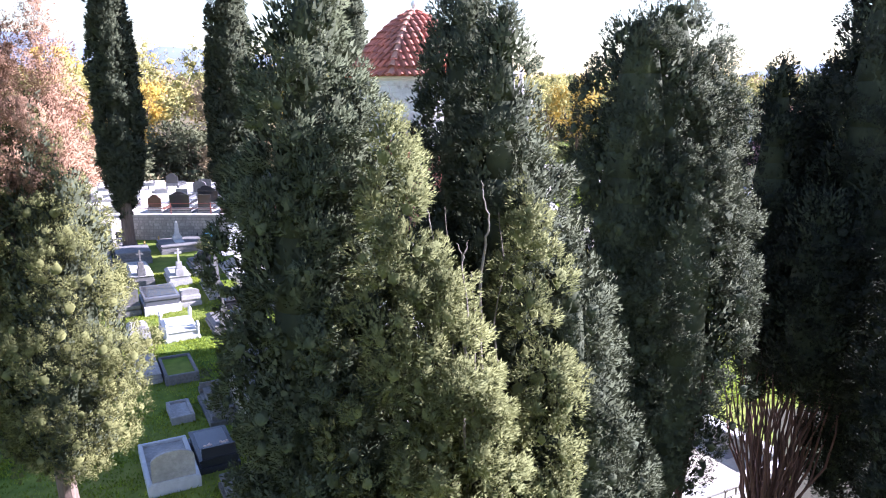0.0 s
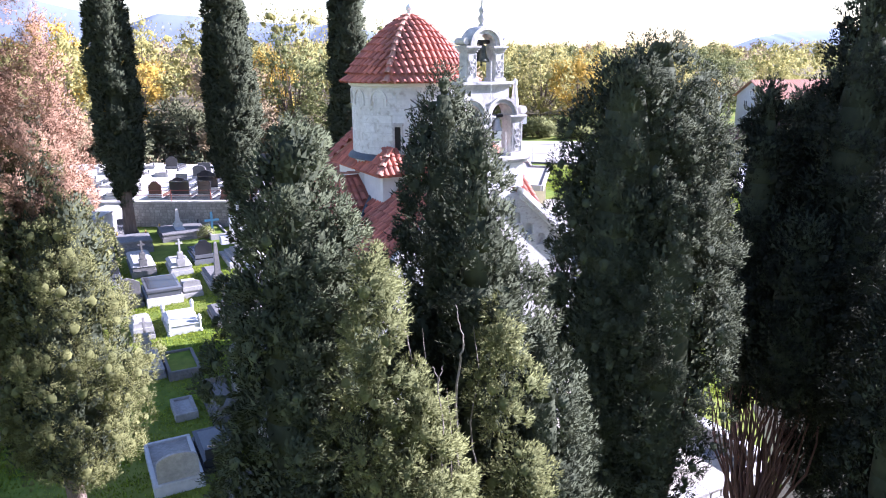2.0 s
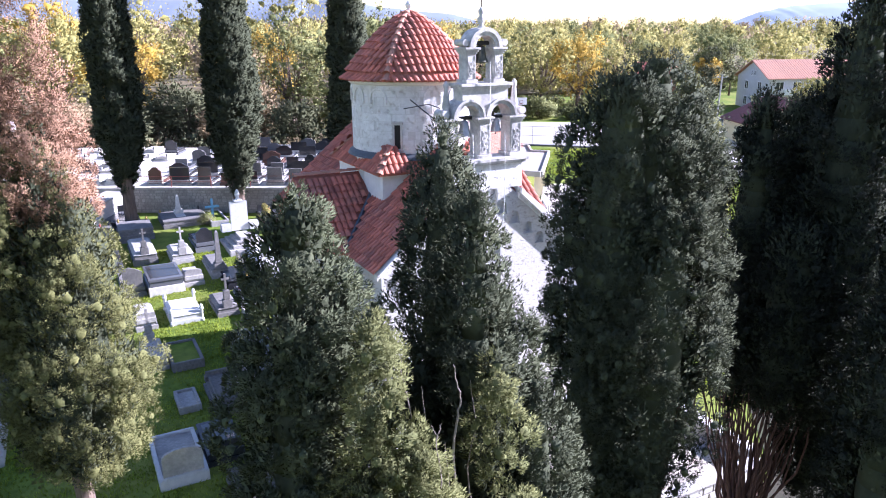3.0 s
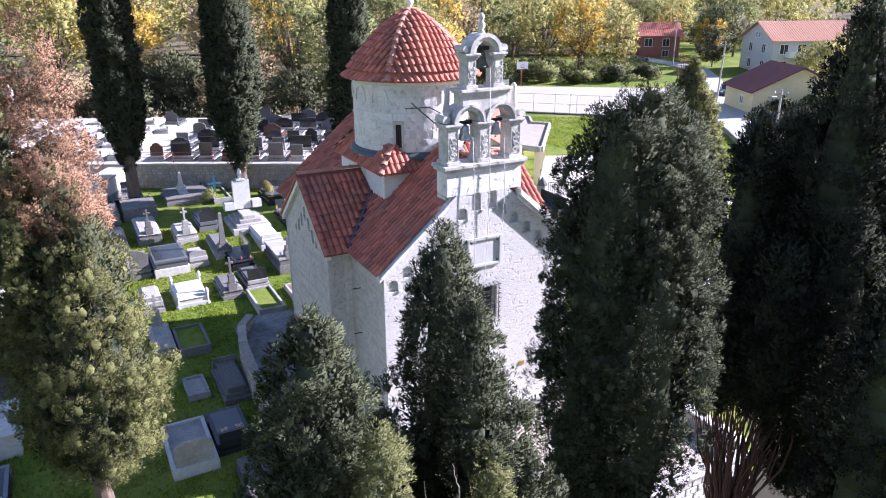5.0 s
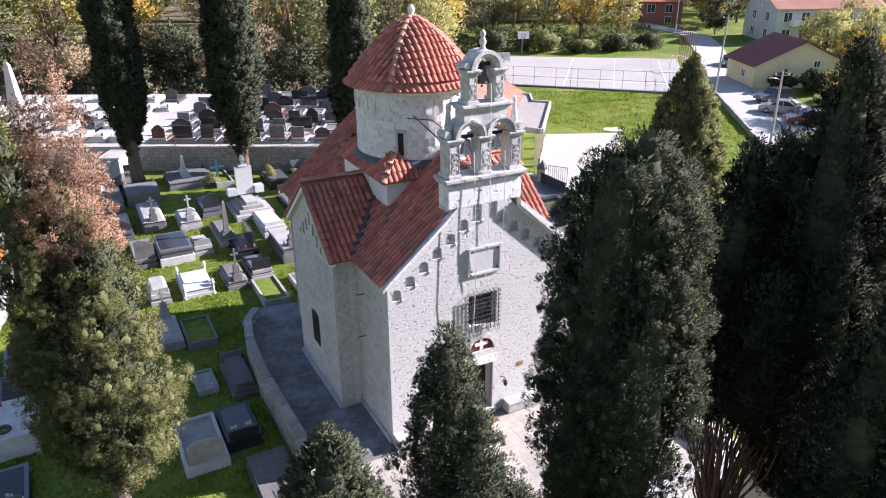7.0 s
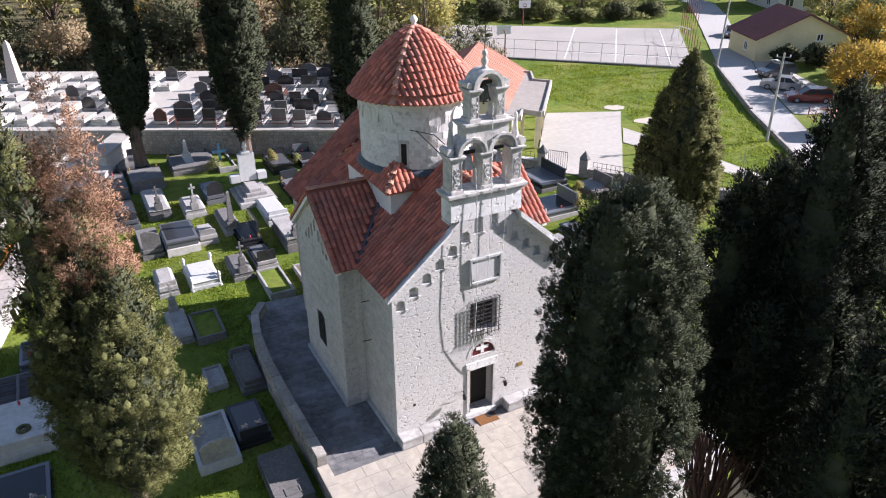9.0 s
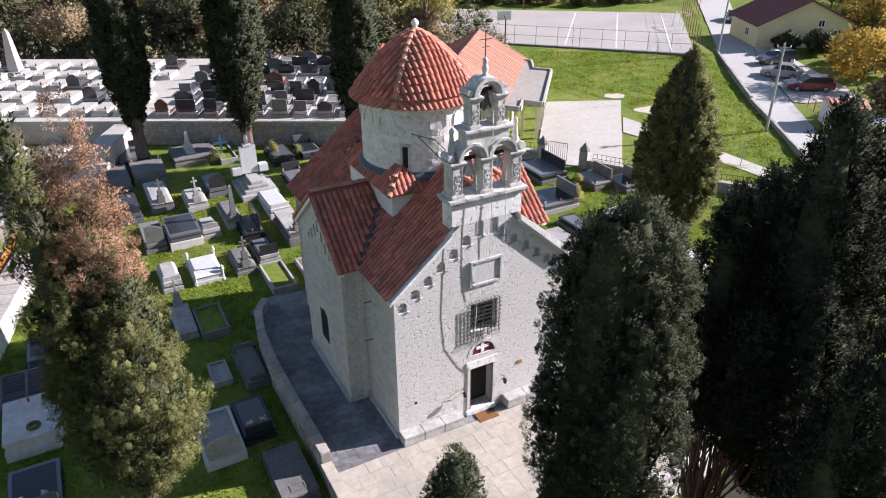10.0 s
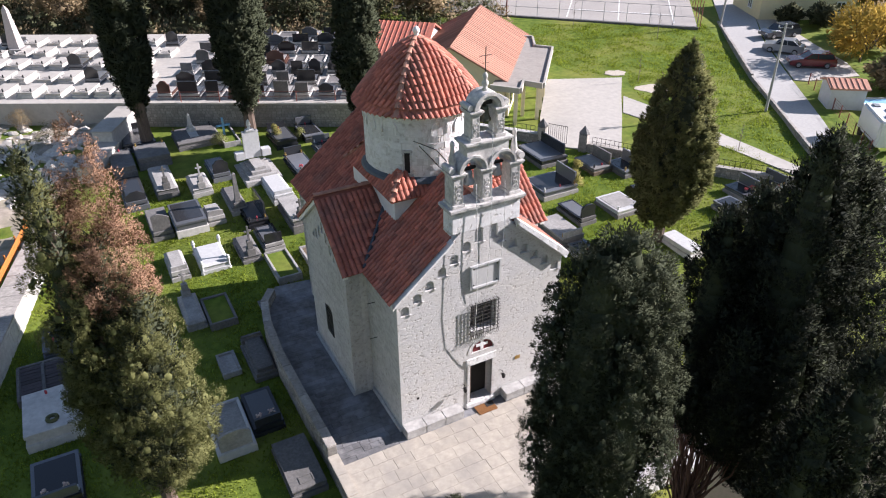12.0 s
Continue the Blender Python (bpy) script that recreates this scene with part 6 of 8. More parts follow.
def build_car(label, mat, m, length=4.1, estate=False, height=1.42, name="car"):
    root = thing(name, label, "car", m, "parked cars")
    l, w = length / 2, 0.86
    bm = bmesh.new()
    side = [(-l, 0.35), (-l, 0.75), (-l * 0.62, 0.92), (l * 0.95, 0.95), (l, 0.7), (l, 0.32), (l * 0.75, 0.25), (-l * 0.75, 0.25)]
    plate(bm, side, [], lambda a, b, d: (a, d, b), -w, w)
    bmesh.ops.bevel(bm, geom=bm.edges, offset=0.05, segments=2, affect="EDGES")
    part("body", bm, M[mat], root)
    bm = bmesh.new()
    back = l * (0.93 if estate else 0.8)
    top = [(-l * 0.42, 0.93), (-l * 0.1, height), (l * (0.8 if estate else 0.45), height), (back, 0.93)]
    plate(bm, top, [], lambda a, b, d: (a, d, b), -w * 0.82, w * 0.82)
    cab = part("cabin", bm, M["glass"], root)
    bm = bmesh.new()
    box(bm, -l * 0.12, l * (0.78 if estate else 0.46), -w * 0.83, w * 0.83, height - 0.03, height + 0.03, 0.02)
    part("roof", bm, M[mat], root)
    for x0, x1 in ((-l * 0.42, -l * 0.1), (back, l * (0.8 if estate else 0.45)), (l * 0.18, l * 0.16)):
        for y in (-w * 0.83, w * 0.83):
            bm = bmesh.new()
            tube(bm, [(x0, y, 0.93), (x1, y, height)], 0.045, seg=5)
            part("pillar", bm, M[mat], root)
    for x in (-l * 0.62, l * 0.62):
        for y in (-w, w):
            bm = bmesh.new()
            cyl(bm, 0, 0, -0.1, 0.1, 0.31, seg=16, m=pose(x, y * 0.93, 0.31, 90))
            wheel = part("wheel", bm, M["rubber"], root)
            bm = bmesh.new()
            cyl(bm, 0, 0, -0.112, 0.112, 0.19, seg=12, m=pose(x, y * 0.93, 0.31, 90))
            part("rim", bm, M["steel"], wheel)
    for x, mm, nm in ((-l - 0.005, "white", "headlight"), (l + 0.005, "maroon", "tail_light")):
        for y in (-w * 0.7, w * 0.7):
            bm = bmesh.new()
            box(bm, x - 0.03, x + 0.03, y - 0.17, y + 0.17, 0.62, 0.76, 0.01)
            part(nm, bm, M[mm], root)
    return root


build_car("dark blue estate car parked beside the lane", "car_dark", pose(37.9, 82.4, ground_z(38, 82) + 0.08, 0, 0, 18), 4.5, True)
build_car("silver hatchback parked beside the lane", "car_silver", pose(36.2, 76.8, ground_z(36, 76) + 0.08, 0, 0, -32), 4.0)
build_car("dark red estate car parked beside the lane", "car_red", pose(36.9, 71.8, ground_z(37, 71) + 0.08, 0, 0, -8), 4.4, True)
build_car("dark car parked by the yellow house", "car_dark", pose(41.2, 106.0, 0.3, 0, 0, 70), 4.1)


def build_van():
    root = thing("camper_van", "old white camper body with roof hatches", "camper van", pose(33.9, 52.6, -0.1, 0, 0, 80))
    bm = bmesh.new()
    box(bm, -2.2, 2.2, -1.0, 1.0, 0.4, 2.5, 0.15)
    part("body", bm, M["car_white"], root)
    for x, y in ((-1.2, 0.2), (0.3, -0.3), (1.4, 0.3)):
        bm = bmesh.new()
        box(bm, x - 0.3, x + 0.3, y - 0.25, y + 0.25, 2.5, 2.6, 0.03)
        part("hatch", bm, M["steel"], root)
    for x in (-1.4, 1.4):
        for y in (-0.9, 0.9):
            bm = bmesh.new()
            cyl(bm, 0, 0, -0.11, 0.11, 0.34, seg=16, m=pose(x, y, 0.34, 90))
            part("wheel", bm, M["rubber"], root)


build_van()


def build_pole(x, y, h, label, lean=0, lamp=True):
    g = ground_z(x, y)
    root = thing("street_lamp" if lamp else "utility_pole", label, "street lamp" if lamp else "pole", pose(x, y, g, 0, lean, 0))
    bm = bmesh.new()
    tube(bm, [(0, 0, -0.3), (0, 0, h)], 0.13, 0.08, 9)
    part("pole", bm, M["pole"], root)
    bm = bmesh.new()
    tube(bm, [(-0.55, 0.1, h - 0.35), (0.55, -0.1, h - 0.35)], 0.04, seg=6)
    part("crossarm", bm, M["steel"], root)
    for s in (-1, 1):
        bm = bmesh.new()
        lathe(bm, s * 0.5, -s * 0.09, [(0.05, h - 0.31), (0.06, h - 0.24), (0.03, h - 0.16)], 8)
        part("insulator", bm, M["white"], root)
    if lamp:
        bm = bmesh.new()
        tube(bm, [(0, 0, h - 0.8), (-0.5, -0.2, h - 0.55), (-0.9, -0.35, h - 0.5)], 0.03, seg=6)
        box(bm, -1.25, -0.85, -0.48, -0.28, h - 0.56, h - 0.46, 0.03)
        part("lamp_head", bm, M["steel"], root)
    return root


build_pole(27.75, 59.4, 7.5, "weathered concrete lamp pole at the lane's edge")
build_pole(32.6, 86.5, 9.0, "tall pale utility pole beside the lane", 2, False)
build_pole(44.2, 142.0, 8.5, "utility pole where the lanes fork", 0, False)

# low wall with railing and gate before the forecourt
stone_wall("wall_road_1", (10.9, 51.4), (14.8, 49.2), 0.4, -0.7, 0.55, "grey rubble boundary wall with iron railing", size=0.36, pieces=60, capmat="wallstone")
stone_wall("wall_road_2", (14.8, 49.2), (25.0, 44.6), 0.4, -0.7, 0.55, "grey rubble boundary wall with iron railing", size=0.36, pieces=120, capmat="wallstone")
stone_wall("wall_road_3", (2.2, 55.2), (7.3, 53.1), 0.4, -0.7, 0.7, "dark rubble boundary wall by the hall", size=0.45, pieces=80)
stone_wall("wall_lane_1", (27.4, 46.5), (29.65, 68), 0.26, -0.6, 0.36, "low grey kerb wall along the lane", size=0.5, pieces=60, cap=0.08, capmat="wallstone", over=0.0)
stone_wall("wall_lane_2", (29.66, 68.05), (33.0, 88.4), 0.26, -0.5, 0.5, "low grey kerb wall along the lane", size=0.5, pieces=60, cap=0.08, capmat="wallstone", over=0.0)


def build_railing(p, q, z, n):
    root = thing("railing", "thin black iron railing on the wall", "railing", None, "railings")
    p, q = Vector((*p, z)), Vector((*q, z))
    for k in range(n + 1):
        bm = bmesh.new()
        a = p.lerp(q, k / n)
        tube(bm, [a, a + Vector((0, 0, 0.55))], 0.016, seg=5)
        part("post", bm, M["iron"], root)
    for dz in (0.2, 0.55):
        bm = bmesh.new()
        tube(bm, [p + Vector((0, 0, dz)), q + Vector((0, 0, dz))], 0.016, seg=5)
        part("rail", bm, M["iron"], root)


build_railing((11.2, 51.2), (14.8, 49.2), 0.55, 12)
build_railing((14.9, 49.15), (24.8, 44.7), 0.55, 30)
build_railing((2.4, 55.1), (7.0, 53.2), 0.7, 14)


def build_gate():
    root = thing("metal_gate", "grey iron bar gate standing between dark stone posts", "gate")
    p, q = Vector((8.05, 53.0, 0)), Vector((9.4, 52.3, 0))
    bm = bmesh.new()
    tube(bm, [p + Vector((0, 0, 0.1)), q + Vector((0, 0, 0.1)), q + Vector((0, 0, 1.5)), p + Vector((0, 0, 1.5)), p + Vector((0, 0, 0.1))], 0.03, seg=6)
    part("gate_frame", bm, M["iron"], root)
    for k in range(1, 9):
        bm = bmesh.new()
        a = p.lerp(q, k / 9)
        tube(bm, [a + Vector((0, 0, 0.1)), a + Vector((0, 0, 1.5))], 0.014, seg=5)
        part("bar", bm, M["iron"], root)
    for x, y in ((7.6, 53.1), (10.6, 51.5)):
        g = thing("gate_post", "dark stone gate post with pointed cap", "gate post", pose(x, y, -0.2, 0, 0, -28), "gate posts")
        bm = bmesh.new()
        box(bm, -0.32, 0.32, -0.32, 0.32, -0.3, 1.45, 0.03)
        part("shaft", bm, M["wallstone"], g)
        bm = bmesh.new()
        lathe(bm, 0, 0, [(0.42, 1.45), (0.40, 1.56), (0.12, 1.95), (0.02, 2.1)], 8)
        part("cap", bm, M["greystone"], g)


build_gate()

# ---- woods ----
WOODS = []
def wood(x, y, h, r, mat, leaf=0.30, clumps=64, per=60):
    h = h * (1.16 if x < 0 and h > 9 else 1.06)
    WOODS.append(broadleaf(500 + len(WOODS), x, y, h, r, mat, {"leaf_yellow": "golden autumn tree at the wood's edge", "leaf_olive": "yellow-green autumn tree of the wood", "leaf_green": "green broadleaf tree of the wood", "leaf_brown": "russet half-bare tree of the wood", "leaf_dark": "dark evergreen tree of the wood"}[mat], leaf, clumps, per))
for x, y, h, r, mat in ((-40, 92, 12, 5, "leaf_yellow"), (-33, 88, 7, 3.2, "leaf_dark"), (-50, 95, 14, 6, "leaf_olive"), (-58, 92, 13, 6, "leaf_green"), (-28, 95, 13, 5, "leaf_brown"), (-30, 86, 6, 3.4, "leaf_dark"),
                        (-20, 96, 14, 5.5, "leaf_green"), (-13, 92, 13, 5, "leaf_green"), (-23, 88, 7, 3, "leaf_brown"), (-6, 100, 14, 5.5, "leaf_green"), (-45, 108, 16, 7, "leaf_olive"), (-33, 110, 17, 7, "leaf_olive"),
                        (-22, 112, 17, 7, "leaf_olive"), (-10, 114, 16, 6.5, "leaf_green"), (-1, 108, 14, 5, "leaf_yellow"), (-60, 112, 16, 7, "leaf_yellow"), (-72, 100, 14, 7, "leaf_olive"), (-24, 101, 12, 3.6, "leaf_yellow"),
                        (18, 134, 14, 6.5, "leaf_olive"), (9, 136, 13, 6, "leaf_green"), (26, 140, 13, 5.5, "leaf_olive"), (2, 130, 13, 5, "leaf_brown"), (-6, 126, 14, 6, "leaf_olive"), (14, 150, 14, 7, "leaf_olive"), (30, 158, 13, 6, "leaf_green"),
                        (38, 185, 14, 7, "leaf_olive"), (22, 170, 15, 7, "leaf_olive"), (50, 190, 14, 8, "leaf_olive"), (64, 180, 13, 7, "leaf_green"), (76, 172, 13, 7, "leaf_olive"), (55, 158, 8, 4, "leaf_green"), (51, 140, 7, 3.2, "leaf_dark"),
                        (-36, 82, 4.5, 3, "leaf_dark"), (-44, 84, 5, 3.4, "leaf_brown"), (-17, 84, 5, 3, "leaf_dark"), (-10, 86, 6, 3.4, "leaf_dark"), (-26, 83, 4, 2.6, "leaf_brown"), (-54, 84, 5, 3.4, "leaf_dark"), (-3, 90, 5, 3, "leaf_brown"),
                        (-2.4, 89.8, 11.5, 4.4, "leaf_olive"), (30, 200, 13, 6, "leaf_olive"), (46, 207, 14, 7, "leaf_green"), (60, 200, 13, 7, "leaf_olive"), (74, 195, 13, 6, "leaf_green"), (90, 190, 13, 7, "leaf_olive"), (20, 192, 14, 7, "leaf_green"), (8, 178, 14, 7, "leaf_olive"), (-2, 162, 14, 6, "leaf_olive"), (-14, 148, 14, 7, "leaf_green"), (62, 172, 9, 5, "leaf_green"), (30, 176, 9, 4.5, "leaf_brown"), (16, 160, 8, 4, "leaf_green"), (52, 172, 8, 4, "leaf_yellow"), (42.8, 73.5, 5.4, 4.0, "leaf_yellow"), (41, 64, 3.6, 2.4, "leaf_brown"), (24, 131, 13.5, 5.2, "leaf_yellow"), (31, 133, 11, 4.4, "leaf_olive"), (36, 166, 12, 5, "leaf_olive"), (50, 163, 12, 5, "leaf_olive"), (56, 150, 11, 4.2, "leaf_dark"), (61, 156, 12, 5, "leaf_green"), (52.5, 147, 8, 3, "leaf_yellow"), (47, 176, 12, 5, "leaf_green"), (34, 124, 2.2, 1.8, "leaf_dark"), (28, 121, 2.6, 2.2, "leaf_dark"), (22, 119.5, 2.0, 2.0, "leaf_green"), (16, 121, 3.0, 2.6, "leaf_green"), (8, 121, 3.0, 2.8, "leaf_dark"), (40.8, 87.0, 2.4, 1.5, "leaf_dark"), (44.2, 85.8, 2.8, 1.7, "leaf_dark"), (52.3, 90.3, 6.5, 3.4, "leaf_yellow"), (48.5, 82, 3.6, 2.6, "leaf_brown"), (47, 78, 4.2, 3.0, "leaf_yellow"), (52, 92, 5, 3, "leaf_green"), (46, 66, 4, 3, "leaf_brown"), (58, 112, 7, 4, "leaf_olive"), (60, 104, 6, 4, "leaf_green"), (66, 118, 8, 5, "leaf_olive")):
    wood(x, y, h, r, mat)


def build_far_wood():
    rng = np.random.default_rng(77)
    pr = random.Random(5)
    for mat, n, lab in (("leaf_olive", 300, "far autumn woodland canopy in yellow-green"), ("leaf_green", 200, "far woodland canopy in green"), ("leaf_brown", 120, "far woodland canopy in russet")):
        cs = []
        for k in range(n):
            a = pr.uniform(-0.62, 0.62)
            d = pr.uniform(125, 420) if a < 0.0 else pr.uniform(165, 480)
            x, y = d * math.sin(a), d * math.cos(a)
            if a > 0.22 and y < 190:
                continue
            h, r = pr.uniform(11, 16), pr.uniform(4, 6.5)
            g = ground_z(x, y)
            for c in range(9):
                b, e = pr.uniform(0, 6.28), pr.uniform(-0.2, 1)
                q = math.sqrt(1 - e * e * 0.8)
                cs.append((x + r * 0.8 * q * math.cos(b), y + r * 0.8 * q * math.sin(b), g + h * 0.55 + h * 0.38 * e, r))
        c = np.array(cs)
        d = np.tile(np.array([[0, 0, 1.0]]), (len(c), 1)) + rng.normal(size=(len(c), 3)) * 0.4
        d /= np.linalg.norm(d, axis=1, keepdims=True)
        v = joined([leaf_cloud(rng, c[:, :3], d, c[:, 3] * 0.42, c[:, 3] * 0.38, 40, 0.7, 0.5, 0.4), hearts(rng, c[:, :3], c[:, 3] * 0.12, d, 0.9, 0.9)])
        tagged(foliage("woodland", v, M[mat]), lab, "woodland", kind="stuff")


build_far_wood()


def build_undergrowth():
    """Scrub under the wood's edge and rough growth beyond the court."""
    rng = np.random.default_rng(12)
    pr = random.Random(12)
    for mat, n, boxes, hi, lab in (("leaf_dark", 1500, ((-95, 6, 79, 112),), 3.2, "dark tangled undergrowth at the foot of the wood"), ("leaf_brown", 700, ((-95, 8, 78, 100),), 2.2, "dry brown scrub at the wood's edge"),
                                   ("leaf_brown", 500, ((-40, 130, 152, 260),), 4.5, "russet thickets below the far wood"), ("leaf_green", 600, ((-40, 130, 150, 250),), 4.0, "green thickets below the far wood"), ("leaf_green", 700, ((-10, 40, 121, 150),), 1.3, "green scrub beyond the sports court"), ("leaf_dark", 260, ((5, 40, 122, 150),), 1.7, "dark bushes beyond the sports court")):
        c, r = [], []
        for k in range(n):
            x0, x1, y0, y1 = boxes[0]
            x, y = pr.uniform(x0, x1), y0 + (y1 - y0) * pr.random() ** 1.4
            if y0 > 149 and 30 < x < 80 and y < 188:
                continue
            if 27 < x < 60 and y < 150 and x > 30 + (y - 90) * 0.2:
                continue
            h = hi * pr.random() ** 1.5
            c.append((x, y, ground_z(x, y) + h * 0.6))
            r.append(0.5 + h * 0.45)
        c, r = np.array(c), np.array(r)
        d = np.tile(np.array([[0, 0, 1.0]]), (len(c), 1)) + rng.normal(size=(len(c), 3)) * 0.4
        d /= np.linalg.norm(d, axis=1, keepdims=True)
        v = joined([leaf_cloud(rng, c, d, r, r * 0.7, 52, 0.26, 0.16, 0.4), hearts(rng, c, r * 0.25, d, 0.9, 0.6)])
        tagged(foliage("undergrowth", v, M[mat]), lab, "undergrowth", kind="stuff")


build_undergrowth()

# leaf litter under the trees
sheet("woodland_floor", [(-120, 79.2), (-14, 78.8), (-8.5, 84), (-8.2, 97), (-4, 121.5), (-20, 150), (-120, 150)], 0.3, M["litter"], "brown leaf litter under the wood", "woodland floor", 0.05, 3.0)
sheet("woodland_floor", [(-200, 151), (-18, 151), (28, 160), (34, 186), (90, 190), (260, 260), (260, 520), (-200, 520)], 0.3, M["litter"], "brown leaf litter under the far wood", "woodland floor", 0.3, 14.0)


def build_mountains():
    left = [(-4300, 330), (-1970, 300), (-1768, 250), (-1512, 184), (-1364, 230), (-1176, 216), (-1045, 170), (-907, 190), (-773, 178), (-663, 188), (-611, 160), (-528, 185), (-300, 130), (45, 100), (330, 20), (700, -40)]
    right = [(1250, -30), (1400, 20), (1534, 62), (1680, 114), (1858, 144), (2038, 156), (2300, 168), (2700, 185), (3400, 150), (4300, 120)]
    for pts, dist, mat, seed, lab in ((left, 3600, "hill", 3, "mountain ridge far behind the woods, blue-grey haze painted into its colour"), (right, 4000, "hill_pale", 5, "mountain slope across the bay, pale blue haze painted into its colour")):
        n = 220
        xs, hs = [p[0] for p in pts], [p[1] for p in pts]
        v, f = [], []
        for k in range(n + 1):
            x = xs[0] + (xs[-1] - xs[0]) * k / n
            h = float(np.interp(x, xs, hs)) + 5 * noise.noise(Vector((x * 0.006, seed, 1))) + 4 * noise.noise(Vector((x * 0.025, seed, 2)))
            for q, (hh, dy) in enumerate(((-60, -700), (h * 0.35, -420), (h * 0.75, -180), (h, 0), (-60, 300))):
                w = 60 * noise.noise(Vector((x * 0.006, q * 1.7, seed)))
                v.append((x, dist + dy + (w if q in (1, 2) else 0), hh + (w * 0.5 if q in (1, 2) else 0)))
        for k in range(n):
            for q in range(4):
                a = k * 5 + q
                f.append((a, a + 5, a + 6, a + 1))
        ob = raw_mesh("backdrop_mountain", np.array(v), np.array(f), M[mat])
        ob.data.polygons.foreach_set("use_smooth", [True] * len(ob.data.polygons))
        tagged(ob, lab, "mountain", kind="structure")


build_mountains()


# ---- small things along the lane and the lawn ----
def mesh_fence(p, q, h, n, label, mat="rust"):
    root = thing("mesh_fence", label, "fence", None, "fences along the lane")
    p, q = Vector((*p, 0)), Vector((*q, 0))
    tops = []
    for k in range(n + 1):
        a = p.lerp(q, k / n)
        a.z = ground_z(a.x, a.y)
        bm = bmesh.new()
        tube(bm, [a - Vector((0, 0, 0.2)), a + Vector((0, 0, h))], 0.045, seg=6)
        part("post", bm, M[mat], root)
        tops.append(a)
    for f in (0.1, 0.35, 0.6, 0.8, 0.99):
        bm = bmesh.new()
        tube(bm, [a + Vector((0, 0, h * f)) for a in tops], 0.012, seg=4)
        part("wire", bm, M[mat], root)


mesh_fence((32.4, 50.8), (34.5, 66.5), 1.1, 9, "low orange-red mesh fence beside the lane")
mesh_fence((29.9, 85.6), (35.7, 111.6), 3.2, 9, "tall rust-red mesh fence along the court's end")
mesh_fence((38.0, 111.2), (43.2, 134.5), 3.4, 7, "tall rust-red mesh fence at the court's end")


def patch(x, y, r, seed, label):
    pr = random.Random(seed)
    pts = [(x + r * pr.uniform(0.7, 1.1) * 1.2 * math.cos(6.283 * k / 16), y + r * pr.uniform(0.7, 1.1) * math.sin(6.283 * k / 16)) for k in range(16)]
    sheet("bare_patch", pts, 0.15, M["earth_pale"], label, "bare patch", -0.035, 0.7)


patch(16.9, 70.2, 1.0, 1, "pale sandy bare patch in the lawn")
patch(19.6, 65.4, 1.5, 2, "pale sandy bare patch in the lawn")
patch(22.4, 53.0, 0.8, 3, "brown bare patch in the lawn")
pool = thing("pool", "light blue covered pool with grey concrete rim", "pool", pose(39.8, 58.6, ground_z(38, 58)))
for a, b, c, d in ((-3.6, 3.6, -2.6, -2.4), (-3.6, 3.6, 2.4, 2.6), (-3.6, -3.4, -2.398, 2.398), (3.4, 3.6, -2.398, 2.398)):
    bm = bmesh.new()
    box(bm, a, b, c, d, -0.3, 0.55, 0.02)
    part("rim", bm, M["concrete"], pool)
bm = bmesh.new()
box(bm, -3.395, 3.395, -2.395, 2.395, -0.2, 0.45, 0.01)
part("cover", bm, M["blue"], pool)


def sapling(x, y, h, seed):
    pr = random.Random(seed)
    root = thing("sapling", "thin bare young tree in the lawn", "tree", pose(x, y, ground_z(x, y)), "saplings in the lawn")
    bm = bmesh.new()
    tube(bm, [(0, 0, -0.1), (0.03, 0.02, h * 0.5), (0, 0.03, h)], 0.03, 0.008, 6)
    for k in range(12):
        a, z = pr.uniform(0, 6.28), h * pr.uniform(0.35, 0.9)
        tube(bm, [(0, 0, z), (0.35 * math.cos(a), 0.35 * math.sin(a), z + 0.35)], 0.012, 0.004, 4)
    part("trunk", bm, M["deadwood"], root)


sapling(18.5, 67.4, 2.6, 1)
sapling(22.6, 51.4, 2.2, 2)
sapling(24.0, 82.0, 3.0, 3)
sapling(15.1, 86.3, 3.6, 4)


# dark sheet added as painted shade under the row of cypresses
sheet("row_shade_sheet", [(-3.2, 4.0), (2.6, 4.5), (12.5, 9.0), (19.0, 15.0), (21.0, 27.5), (13.0, 27.5), (11.6, 21.6), (10.2, 19.8), (7.0, 15.8), (3.2, 13.6), (-2.4, 9.6)], 0.2, M["row_shade"], "dark ground sheet painted as the shade under the row of cypresses", "ground", -0.03, 1.2)

# balconies of the apartment house
for k, (x, y, z) in enumerate(((61.2, 128.2, 3.4), (69.2, 129.0, 3.4))):
    bal = thing("balcony", "white balcony with slab floor and solid railing", "balcony", pose(x, y, z, 0, 0, 5), "balconies of the apartment house")
    bm = bmesh.new()
    box(bm, -1.9, 1.9, -1.1, 0.35, -0.14, 0.0, 0.01)
    part("floor_slab", bm, M["concrete"], bal)
    for a, b, c, d in ((-1.9, 1.9, -1.1, -1.02), (-1.9, -1.82, -1.018, 0.3), (1.82, 1.9, -1.018, 0.3)):
        bm = bmesh.new()
        box(bm, a, b, c, d, 0.0, 0.95, 0.01)
        part("parapet", bm, M["white"], bal)

# ---- burial ground ----
def grave_root(u, w, label, turn=0.0, name="tomb", group="tombs round the church", z=None):
    p = at_church(u, w, 0, turn)
    g = ground_z(p.translation.x, p.translation.y) if z is None else z
    p.translation.z = g
    return thing(name, label, "tomb", p, group)


